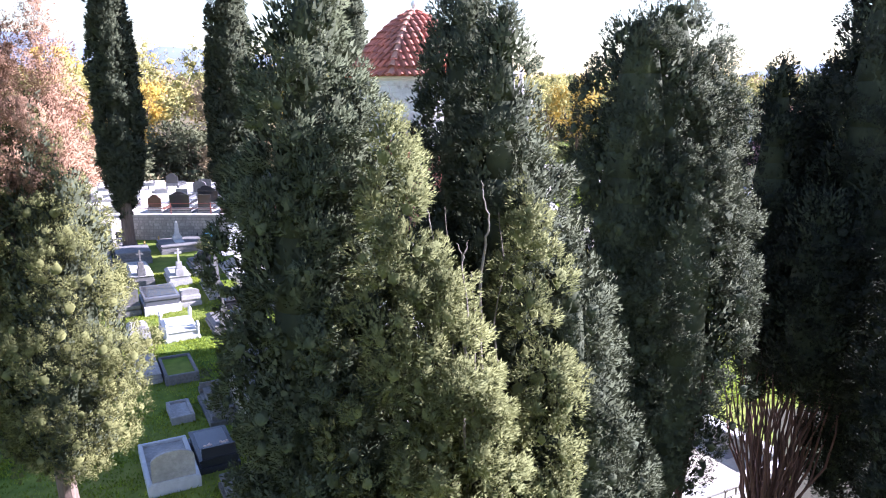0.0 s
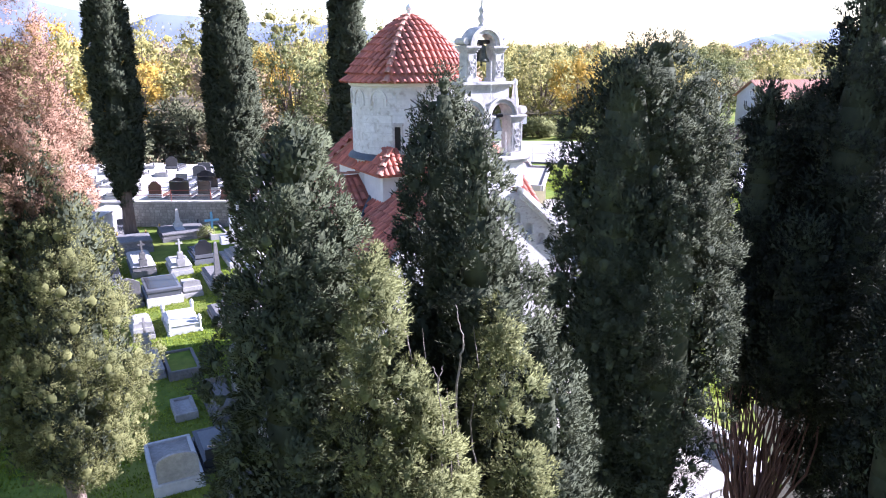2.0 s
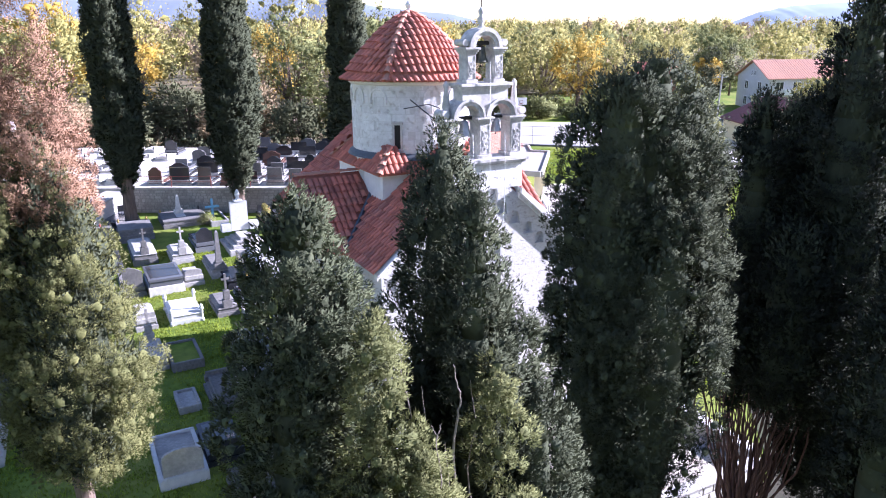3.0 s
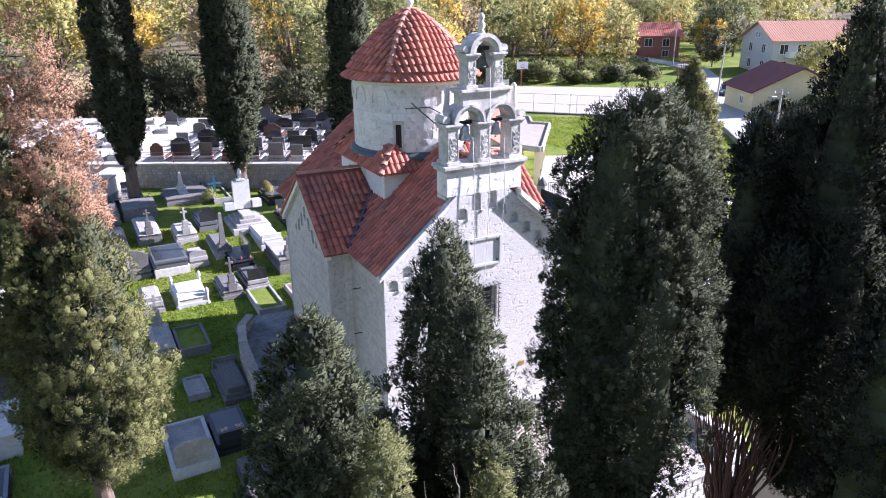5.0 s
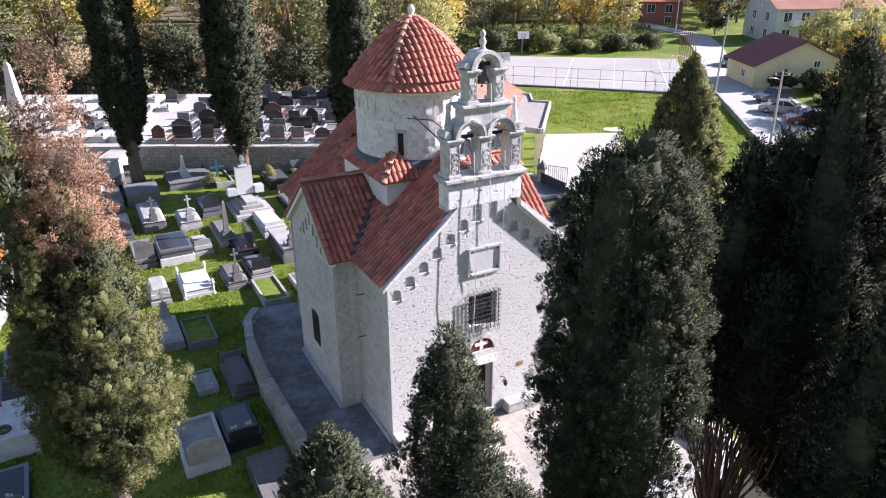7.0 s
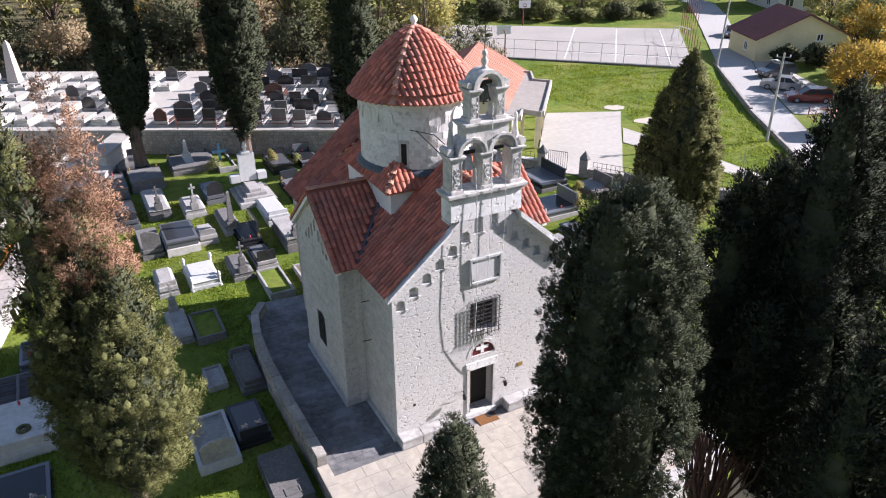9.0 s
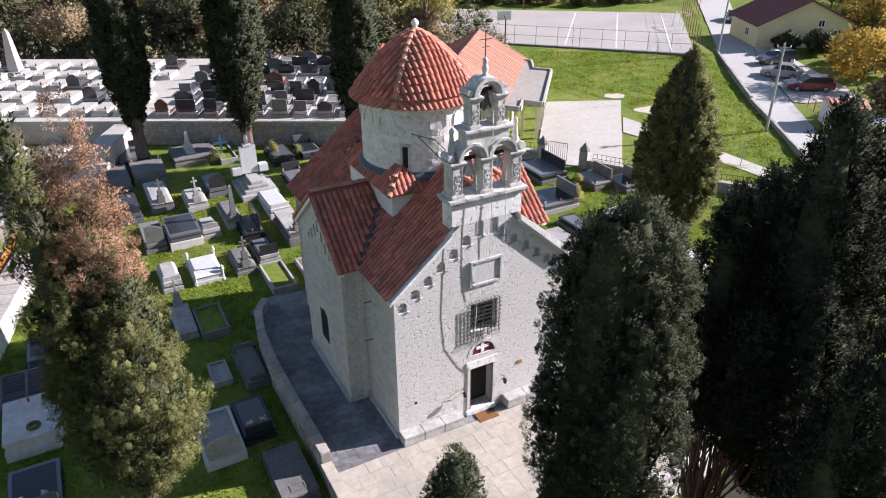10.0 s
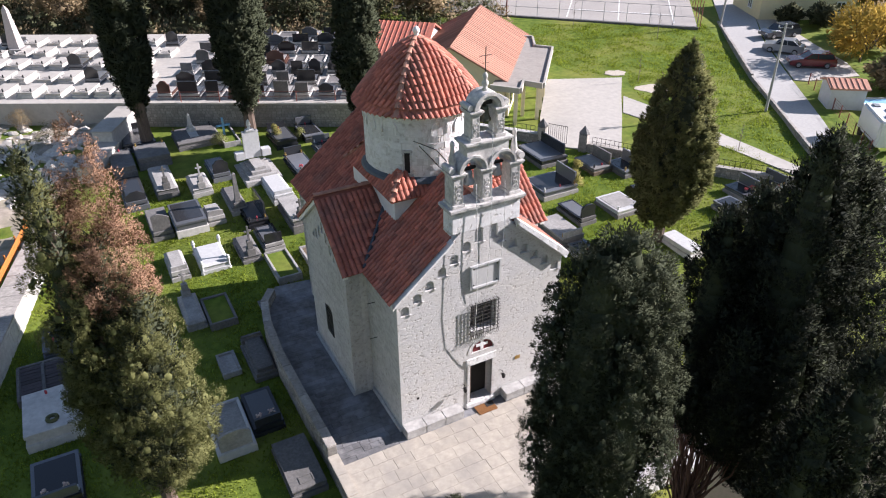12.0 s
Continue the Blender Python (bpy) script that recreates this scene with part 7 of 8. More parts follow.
def cross_bm(bm, x, y, z, h, w, t, arm=0.66):
    a = t * 1.15
    box(bm, x - a / 2, x + a / 2, y - t / 2, y + t / 2, z, z + h, 0.012)
    box(bm, x - w / 2, x - a / 2 + 0.002, y - t / 2 + 0.003, y + t / 2 - 0.003, z + h * arm - a / 2, z + h * arm + a / 2, 0.012)
    box(bm, x + a / 2 - 0.002, x + w / 2, y - t / 2 + 0.003, y + t / 2 - 0.003, z + h * arm - a / 2, z + h * arm + a / 2, 0.012)


def headstone(bm, x, y, z, w, h, t, style):
    """An upright stone: flat, shouldered or rounded top."""
    if style == "round":
        pts = [(x - w / 2, z), (x + w / 2, z)] + [(x + w / 2 * math.cos(math.pi * k / 10), z + h * 0.72 + h * 0.28 * math.sin(math.pi * k / 10)) for k in range(11)]
    elif style == "shoulder":
        pts = [(x - w / 2, z), (x + w / 2, z), (x + w / 2, z + h * 0.72), (x + w * 0.36, z + h * 0.80)] + [(x + w * 0.3 * math.cos(math.pi * k / 8), z + h * 0.84 + h * 0.16 * math.sin(math.pi * k / 8)) for k in range(9)] + [(x - w * 0.36, z + h * 0.80), (x - w / 2, z + h * 0.72)]
    elif style == "wave":
        pts = [(x - w / 2, z), (x + w / 2, z), (x + w / 2, z + h * 0.75), (x + w * 0.2, z + h * 0.9), (x - w * 0.15, z + h), (x - w / 2, z + h * 0.92)]
    else:
        pts = [(x - w / 2, z), (x + w / 2, z), (x + w / 2, z + h), (x - w / 2, z + h)]
    plate(bm, pts, [], lambda a, b, d: (a, d, b), y - t / 2, y + t / 2)


def tomb(kind, u0, u1, w0, w1, head="n", base="greystone", top="granite", h=0.42, hs=0.8, style="flat", label="", turn=0.0, flowers=None, z=None, group="tombs round the church", place=None):
    """One tomb over the plan rectangle. head: which end the stone stands at (n near, f far, l, r)."""
    cx, cy = (u0 + u1) / 2, (w0 + w1) / 2
    W, L = u1 - u0, w1 - w0
    root = thing("tomb", label, "tomb", place, group) if place else grave_root(cx, cy, label, turn, z=z, group=group)
    x0, x1, y0, y1 = -W / 2, W / 2, -L / 2, L / 2
    if kind in ("slab", "plain"):
        bm = bmesh.new()
        box(bm, x0, x1, y0, y1, -0.25, h * 0.45, 0.02)
        part("plinth", bm, M[base], root)
        bm = bmesh.new()
        box(bm, x0 + 0.08, x1 - 0.08, y0 + 0.1, y1 - 0.1, h * 0.45, h * 0.82, 0.015)
        part("chest", bm, M[base if kind == "plain" else top], root)
        bm = bmesh.new()
        box(bm, x0 + 0.03, x1 - 0.03, y0 + 0.05, y1 - 0.05, h * 0.82, h, 0.015)
        part("cover_slab", bm, M[top], root)
        if kind == "plain" and h < 0.56 and W < 1.5:
            bm = bmesh.new()
            for a, b, c, d in ((-0.3, 0.3, 0.0, 0.05), (-0.3, 0.3, 0.35, 0.40), (-0.3, -0.25, 0.0505, 0.3495), (0.25, 0.3, 0.0505, 0.3495)):
                box(bm, a, b, y0 + 0.3 + c, y0 + 0.3 + d, h - 0.005, h + 0.02)
            part("inset_frame", bm, M["greystone"], root)
        pr = random.Random(int(abs(cx) * 977 + abs(cy) * 131 + W * 50) + len(label))
        if kind == "slab" and W > 0.9:
            bm = bmesh.new()
            box(bm, x0 + 0.18, x1 - 0.18, y0 + 0.45, y1 - 0.25, h - 0.01, h + 0.018, 0.006)
            part("inset_panel", bm, M[{"granite": "granite_grey", "granite_grey": "granite"}.get(top, "palestone")], root)
        if pr.random() < 0.6:
            for s in (-1, 1):
                bm = bmesh.new()
                lathe(bm, s * (W / 2 - 0.2), y0 + 0.28 if head != "f" else y1 - 0.28, [(0.05, h), (0.075, h + 0.1), (0.05, h + 0.2), (0.07, h + 0.26)], 8)
                part("vase", bm, M[pr.choice(("marble", "granite", "brass"))], root)
        if pr.random() < 0.5:
            bm = bmesh.new()
            lathe(bm, pr.uniform(-0.15, 0.15), y0 + 0.4 if head != "f" else y1 - 0.4, [(0.055, h), (0.055, h + 0.14), (0.03, h + 0.19)], 8)
            part("grave_lantern", bm, M["red_bloom"], root, "small red grave lantern")
    elif kind == "kerb":
        t = 0.14
        for a, b, c, d in ((x0, x1, y0, y0 + t), (x0, x1, y1 - t, y1), (x0, x0 + t, y0 + t + 0.002, y1 - t - 0.002), (x1 - t, x1, y0 + t + 0.002, y1 - t - 0.002)):
            bm = bmesh.new()
            box(bm, a, b, c, d, -0.25, h, 0.02)
            part("kerb_stone", bm, M[base], root)
        bm = bmesh.new()
        box(bm, x0 + t, x1 - t, y0 + t, y1 - t, -0.2, h - 0.1)
        part("filling", bm, M[top], root)
    elif kind == "stepped":
        rise = 4 if W > 2 else 3
        for k in range(rise):
            e, a, b = (0.30 if W > 2 else 0.10) * k, (-0.25 if k == 0 else h * k / rise), h * (k + 1) / rise
            bm = bmesh.new()
            box(bm, x0 + e, x1 - e, y0 + e, y1 - e, a, b, 0.02)
            part("step", bm, M[base if k < 2 else top], root)
    elif kind == "coped":
        bm = bmesh.new()
        box(bm, x0, x1, y0, y1, -0.25, h * 0.35, 0.02)
        part("plinth", bm, M[base], root)
        bm = bmesh.new()
        box(bm, x0 + 0.08, x1 - 0.08, y0 + 0.08, y1 - 0.08, h * 0.35, h * 0.8, 0.015)
        part("chest", bm, M[base], root)
        bm = bmesh.new()
        a = [bm.verts.new(p) for p in ((x0 + 0.03, y0 + 0.03, h * 0.8), (x1 - 0.03, y0 + 0.03, h * 0.8), (x1 - 0.03, y1 - 0.03, h * 0.8), (x0 + 0.03, y1 - 0.03, h * 0.8))]
        b = [bm.verts.new(p) for p in ((x0 + 0.22, y0 + 0.22, h * 1.05), (x1 - 0.22, y0 + 0.22, h * 1.05), (x1 - 0.22, y1 - 0.22, h * 1.05), (x0 + 0.22, y1 - 0.22, h * 1.05))]
        bm.faces.new(a[::-1])
        bm.faces.new(b)
        for k in range(4):
            bm.faces.new((a[k], a[(k + 1) % 4], b[(k + 1) % 4], b[k]))
        part("coped_lid", bm, M[top], root)
    if head and hs:
        turnh = {"n": 0, "f": 180, "l": -90, "r": 90}[head]
        half = {"n": L, "f": L, "l": W, "r": W}[head] / 2
        wide = {"n": W, "f": W, "l": L, "r": L}[head]
        m = pose(0, 0, 0, 0, 0, turnh)
        if style == "cross":
            bm = bmesh.new()
            box(bm, -0.24, 0.24, -half + 0.05, -half + 0.45, h * 0.8, h + 0.35, 0.02)
            box(bm, -0.17, 0.17, -half + 0.10, -half + 0.40, h + 0.35, h + 0.35 + hs * 0.35, 0.03)
            bmesh.ops.transform(bm, matrix=m, verts=bm.verts)
            ped = part("pedestal", bm, M[base], root)
            bm = bmesh.new()
            cross_bm(bm, 0, -half + 0.25, h + 0.35 + hs * 0.35, hs * 0.65, 0.42, 0.10)
            bmesh.ops.transform(bm, matrix=m, verts=bm.verts)
            part("cross", bm, M[base], ped)
        elif style == "obelisk":
            bm = bmesh.new()
            box(bm, -0.32, 0.32, -half + 0.05, -half + 0.6, h * 0.8, h + 0.25, 0.02)
            box(bm, -0.22, 0.22, -half + 0.12, -half + 0.53, h + 0.25, h + 0.4, 0.02)
            r = bmesh.ops.create_cone(bm, cap_ends=True, segments=4, radius1=0.24, radius2=0.13, depth=hs)
            bmesh.ops.rotate(bm, verts=r["verts"], matrix=Matrix.Rotation(radians(45), 3, "Z"))
            bmesh.ops.translate(bm, verts=r["verts"], vec=(0, -half + 0.33, h + 0.4 + hs / 2))
            r = bmesh.ops.create_cone(bm, cap_ends=True, segments=4, radius1=0.13, radius2=0.01, depth=0.12)
            bmesh.ops.rotate(bm, verts=r["verts"], matrix=Matrix.Rotation(radians(45), 3, "Z"))
            bmesh.ops.translate(bm, verts=r["verts"], vec=(0, -half + 0.33, h + 0.46 + hs))
            bmesh.ops.transform(bm, matrix=m, verts=bm.verts)
            part("obelisk", bm, M[top], root)
        else:
            bm = bmesh.new()
            headstone(bm, 0, -half + 0.18, h * 0.82, wide * 0.82, hs, 0.12, style)
            bmesh.ops.transform(bm, matrix=m, verts=bm.verts)
            part("headstone", bm, M[top], root)
            bm = bmesh.new()
            box(bm, -wide * 0.45, wide * 0.45, -half + 0.02, -half + 0.34, h * 0.6, h * 0.82 + 0.12, 0.015)
            bmesh.ops.transform(bm, matrix=m, verts=bm.verts)
            part("headstone_base", bm, M[base], root)
    if flowers:
        for k in range(2):
            bm = bmesh.new()
            x, y = (-0.25 + 0.5 * k) * W * 0.8, y0 + 0.55
            lathe(bm, x, y, [(0.06, h), (0.10, h + 0.14), (0.09, h + 0.16)], 8)
            vase = part("vase", bm, M["greystone"], root)
            rr = random.Random(k + int(u0 * 10))
            bm = bmesh.new()
            for j in range(12):
                ball(bm, x + rr.uniform(-0.12, 0.12), y + rr.uniform(-0.12, 0.12), h + 0.2 + rr.uniform(0, 0.12), 0.045, seg=6)
            part("flowers", bm, M[flowers], vase)
    return root


# tombs on the shaded side of the church
tomb("kerb", -7.2, -5.55, 2.8, 6.1, "n", "marble", "palestone", 0.40, 1.1, "round", "white marble framed tomb with rounded white headstone", flowers=None)
tomb("slab", -5.5, -4.1, 3.5, 6.1, "n", "granite", "granite", 0.50, 0.5, "flat", "polished black granite tomb with two white vases", flowers="pink_bloom")
tomb("plain", -5.1, -3.6, -0.6, 2.4, "n", "greystone", "greystone", 0.55, 0, "", "weathered grey gravel-topped tomb beside the terrace wall")
tomb("kerb", -5.8, -4.9, 8.0, 9.7, "n", "palestone", "palestone", 0.30, 0, "", "small pale pebble-dashed grave surround")
tomb("stepped", -4.5, -3.3, 7.0, 10.0, "f", "greystone", "greystone", 0.62, 0.3, "flat", "stepped grey stone tomb beside the parapet")
tomb("plain", -14.3, -12.0, 7.2, 10.2, "f", "whitewash", "whitewash", 0.95, 0.12, "flat", "large whitewashed family tomb with dark wreath hole")
tomb("kerb", -14.6, -12.3, 10.5, 13.2, "", "greystone", "greystone", 0.42, 0, "", "twin grave frame with planked covers")
tomb("slab", -14.2, -12.3, 3.4, 6.1, "n", "granite", "granite_grey", 0.5, 0.55, "flat", "dark blue-grey granite tomb with small ornaments", flowers="pink_bloom")
tomb("slab", -13.4, -11.6, 13.6, 15.6, "f", "granite_grey", "granite_grey", 0.5, 0.3, "flat", "grey granite tomb with flowers in deep shade", flowers="red_bloom")
tomb("coped", -6.6, -5.55, 12.5, 15.5, "f", "palestone", "palestone", 0.5, 1.3, "cross", "pale stone tomb with a tall dark cross")
tomb("kerb", -5.5, -4.05, 12.0, 14.7, "", "greystone", "grass", 0.42, 0, "", "mossy grey stone planter grave filled with grass")
tomb("coped", -6.5, -5.4, 17.5, 20.2, "n", "palestone", "palestone", 0.6, 0.4, "flat", "pale coped stone tomb")
tomb("coped", -4.8, -3.1, 17.4, 20.0, "", "marble", "marble", 0.55, 0, "", "white marble tomb with four turned corner posts")
tomb("plain", -6.7, -5.4, 22.3, 25.9, "n", "greystone", "greystone", 0.5, 1.3, "wave", "old grey tomb with a broad irregular headstone")
tomb("slab", -5.3, -3.3, 22.0, 25.2, "", "whitewash", "granite_grey", 0.85, 0, "", "high white tomb with dark rimmed cover")
tomb("stepped", -3.3, -2.1, 22.4, 24.6, "n", "palestone", "palestone", 0.55, 0.5, "round", "small pale tomb with rounded headstone and vase", flowers=None)
tomb("slab", -1.1, 0.3, 20.8, 23.8, "r", "granite", "granite", 0.42, 1.1, "flat", "black granite tomb with tall dark headstone")
tomb("coped", -2.4, -1.2, 17.3, 20.0, "n", "greystone", "greystone", 0.5, 1.5, "cross", "old grey tomb with a carved stone cross")
tomb("slab", -0.9, 0.4, 17.9, 20.6, "n", "palestone", "granite", 0.42, 0.75, "flat", "black granite tomb with pale kerb and dark headstone")
tomb("kerb", -1.1, 0.3, 14.3, 17.5, "", "palestone", "grass", 0.42, 0, "", "stone kerbed grave plot overgrown with grass")
tomb("kerb", 1.0, 2.2, 14.6, 17.2, "", "palestone", "soil", 0.36, 0, "", "stone kerbed grave plot with bare soil")
tomb("coped", 1.2, 2.7, 22.8, 26.4, "n", "marble", "marble", 0.5, 0.4, "flat", "white marble tomb with carved ornaments")
tomb("plain", 1.3, 2.6, 19.0, 22.5, "n", "greystone", "palestone", 0.9, 0.9, "cross", "tall pale stone tomb with crosses")
# rows further back
tomb("coped", -7.7, -6.2, 26.6, 31.0, "n", "granite_grey", "granite", 0.5, 0.8, "shoulder", "dark granite tomb with shouldered headstone")
tomb("coped", -5.6, -4.1, 27.2, 31.4, "n", "greystone", "palestone", 0.6, 1.2, "cross", "grey stone tomb with a cross on a pedestal")
tomb("coped", -3.4, -2.0, 26.3, 28.9, "n", "palestone", "palestone", 0.6, 1.3, "cross", "pale tomb with a cross pillar")
tomb("slab", -1.7, -0.4, 27.6, 30.7, "n", "granite_grey", "granite", 0.5, 1.1, "shoulder", "black granite tomb with curved headstone")
tomb("stepped", 0.2, 2.8, 25.9, 29.4, "f", "palestone", "palestone", 0.8, 0, "flat", "stepped stone podium of a family monument")
tomb("coped", -1.6, -0.5, 22.9, 26.3, "n", "palestone", "greystone", 0.5, 1.8, "obelisk", "grey tomb with a tall tapering pillar")
tomb("slab", 3.6, 5.2, 25.0, 28.6, "f", "granite", "granite", 0.5, 0.7, "flat", "black granite tomb covered in red and white flowers", flowers="red_bloom")
tomb("slab", 6.2, 7.8, 27.2, 29.7, "f", "granite_grey", "granite_grey", 0.4, 0.6, "flat", "grey granite tomb at the church's east end")
tomb("plain", -2.9, 0.3, 33.6, 36.9, "f", "greystone", "greystone", 0.5, 0, "", "broad low stone grave bed")
tomb("stepped", -2.0, -0.9, 34.4, 36.4, "f", "whitewash", "whitewash", 0.9, 0.9, "obelisk", "white stubby obelisk on steps", z=0.2)
tomb("kerb", 0.3, 1.6, 32.6, 36.5, "f", "palestone", "grass", 0.35, 0, "", "low kerbed grave filled with grass")
tomb("slab", -6.6, -4.2, 35.2, 38.8, "f", "granite_grey", "granite", 0.5, 0.6, "flat", "black granite tomb under the cypress")
tomb("plain", -6.0, -3.7, 31.9, 34.7, "f", "greystone", "greystone", 0.8, 0, "", "dark weathered chest tomb")
tomb("plain", -7.8, -6.2, 31.4, 35.0, "f", "greystone", "greystone", 0.7, 0, "", "dark weathered chest tomb")
tomb("slab", 3.7, 5.4, 30.2, 33.3, "f", "granite", "granite", 0.6, 0.6, "flat", "black granite tomb near the retaining wall")
tomb("slab", 6.0, 7.6, 30.4, 33.3, "f", "granite", "granite_grey", 0.5, 0.7, "flat", "dark granite tomb near the retaining wall")
# right of the church
tomb("slab", 20.2, 22.6, 19.0, 22.6, "r", "greystone", "granite", 0.6, 0.9, "flat", "dark granite tomb by the gate")
tomb("slab", 17.6, 20.5, 14.9, 17.6, "r", "palestone", "granite_grey", 0.6, 1.0, "flat", "grey granite double tomb with dark headstone")
tomb("slab", 17.8, 19.1, 11.1, 13.8, "n", "greystone", "granite", 0.5, 1.0, "round", "black granite tomb with rounded headstone")
tomb("slab", 22.9, 24.7, 16.3, 18.8, "r", "soil", "greystone", 0.5, 0.9, "flat", "brown-grey tomb with dark headstone")
tomb("slab", 24.6, 26.2, 14.9, 17.2, "r", "greystone", "granite_grey", 0.5, 0.9, "flat", "grey granite tomb before the wall")
tomb("slab", 20.5, 22.6, 10.7, 13.2, "", "greystone", "marble", 0.5, 0, "", "pale marble covered tomb")
tomb("slab", 23.6, 26.0, 11.0, 13.4, "r", "greystone", "granite", 0.5, 0.7, "flat", "dark granite tomb under the cypress")
tomb("slab", 29.4, 30.9, 8.2, 10.3, "r", "palestone", "granite_grey", 0.5, 0.8, "flat", "grey granite tomb near the lane", flowers="red_bloom")
tomb("slab", 31.7, 33.1, 7.9, 10.0, "r", "palestone", "granite_grey", 0.5, 0.8, "flat", "grey granite tomb near the lane")
tomb("plain", 21.2, 22.3, 4.9, 7.5, "", "whitewash", "marble", 0.6, 0, "", "white marble tomb at the cypress's foot")
tomb("plain", 15.2, 16.9, 9.5, 12.5, "n", "greystone", "palestone", 0.7, 0.5, "flat", "weathered tomb with leaf litter on its cover")
tomb("slab", 15.4, 16.7, 7.6, 9.3, "n", "palestone", "granite_grey", 0.6, 0, "", "grey tomb cover beside the church")
tomb("slab", 27.0, 28.6, 6.5, 9.0, "n", "palestone", "granite_grey", 0.6, 1.1, "flat", "dark headstone tomb between cypresses")


# ---- upper burial ground behind the retaining wall ----
UP = 2.5
slab("upper_pavement", [(-47, 55.6), (-5.5, 55.3), (-5.5, 76.2), (-47, 76.6)], 0.4, UP, M["concrete"], "white concrete pavement of the upper burial ground", "pavement")


def upper_row():
    rr = random.Random(21)
    tops = ["granite", "granite", "granite_brown", "granite_grey", "granite", "greystone"]
    words = {"granite": "black granite", "granite_brown": "brown granite", "granite_grey": "grey granite", "greystone": "grey stone", "whitewash": "white concrete", "marble": "white marble"}
    for row, y in enumerate((56.2, 59.2, 62.2, 65.2, 68.2, 71.2, 73.7)):
        x = -23.6 + 0.5 * (row % 2)
        while x < -6.6:
            w = rr.choice((1.25, 1.45, 1.9))
            kind = rr.random()
            m = pose(x + w / 2, y + 1.15, UP, 0, 0, rr.uniform(-1.5, 1.5))
            if kind < 0.12:
                tomb("kerb", 0, w, 0, 2.2, "", "whitewash", "greystone", 0.34, 0, "", "white concrete framed grave with grey filling", place=m, group="tombs of the upper ground")
            else:
                top = rr.choice(tops)
                st = rr.choice(("flat", "round", "shoulder", "shoulder"))
                tomb("slab", 0, w, 0, 2.2, "n", rr.choice(("whitewash", "palestone", top)), top, 0.42, rr.uniform(0.75, 1.15), st, words[top] + " tomb with " + {"flat": "square", "round": "rounded", "shoulder": "shouldered"}[st] + " headstone on white paving", place=m, group="tombs of the upper ground")
            x += w + rr.choice((0.3, 0.4, 0.6))
    for row, y in enumerate((56.6, 60.2, 64.2, 67.8, 71.6)):
        x = -44.5 + 0.8 * (row % 2)
        while x < -26.5:
            m = pose(x + 0.7, y + 1.3, UP, 0, 0, rr.uniform(-1.0, 1.0))
            if rr.random() < 0.16 and row != 0:
                tomb("slab", 0, 1.4, 0, 2.5, "n", "granite_grey", "granite", 0.45, 1.1, "shoulder", "black granite tomb with shouldered headstone on white paving", place=m, group="tombs of the upper ground")
            else:
                tomb("plain", 0, 1.35, 0, 2.5, "", "whitewash", "concrete", rr.choice((0.4, 0.5)), 0, "", "low white concrete tomb with flat cover", place=m, group="tombs of the upper ground")
            x += rr.choice((1.75, 1.9, 2.3))


upper_row()


def build_upper_rail():
    root = thing("railing", "rust-red steel railing along the retaining wall", "railing")
    xs = [-24.4 + 3.1 * k for k in range(7)]
    for x in xs:
        bm = bmesh.new()
        tube(bm, [(x, 55.3, 2.6), (x, 55.3, 3.5)], 0.035, seg=6)
        part("post", bm, M["rust"], root)
    for z in (3.05, 3.45):
        bm = bmesh.new()
        tube(bm, [(xs[0], 55.3, z), (xs[-1], 55.3, z)], 0.018, seg=5)
        part("rail", bm, M["rust"], root)


build_upper_rail()
ob = thing("obelisk", "tall pinkish stone obelisk on a square base", "monument", pose(-42.0, 70.0, UP))
bm = bmesh.new()
box(bm, -0.9, 0.9, -0.9, 0.9, 0, 0.5, 0.03)
part("base", bm, M["palestone"], ob)
bm = bmesh.new()
r = bmesh.ops.create_cone(bm, cap_ends=True, segments=4, radius1=0.75, radius2=0.32, depth=3.6)
bmesh.ops.rotate(bm, verts=r["verts"], matrix=Matrix.Rotation(radians(45), 3, "Z"))
bmesh.ops.translate(bm, verts=r["verts"], vec=(0, 0, 2.3))
r = bmesh.ops.create_cone(bm, cap_ends=True, segments=4, radius1=0.32, radius2=0.02, depth=0.4)
bmesh.ops.rotate(bm, verts=r["verts"], matrix=Matrix.Rotation(radians(45), 3, "Z"))
bmesh.ops.translate(bm, verts=r["verts"], vec=(0, 0, 4.3))
part("shaft", bm, surf("pinkish_stone", (0.55, 0.47, 0.44), (0.45, 0.38, 0.36), scale=6), ob)


# burial vaults like white walls at the end of the retaining wall
for x0, x1, y0, y1, z in ((-26.4, -24.9, 49.9, 55.1, 2.35), (-26.0, -24.6, 45.6, 49.88, 1.5)):
    v = thing("burial_vault", "white rendered burial vault with flat grey slab top", "tomb", None, "burial vaults")
    bm = bmesh.new()
    box(bm, x0, x1, y0, y1, -0.6, z - 0.12, 0.03)
    part("body", bm, M["whitewash"], v)
    bm = bmesh.new()
    box(bm, x0 - 0.1, x1 + 0.1, y0 - 0.1, y1 + 0.05, z - 0.12, z, 0.02)
    part("top_slab", bm, M["concrete"], v)

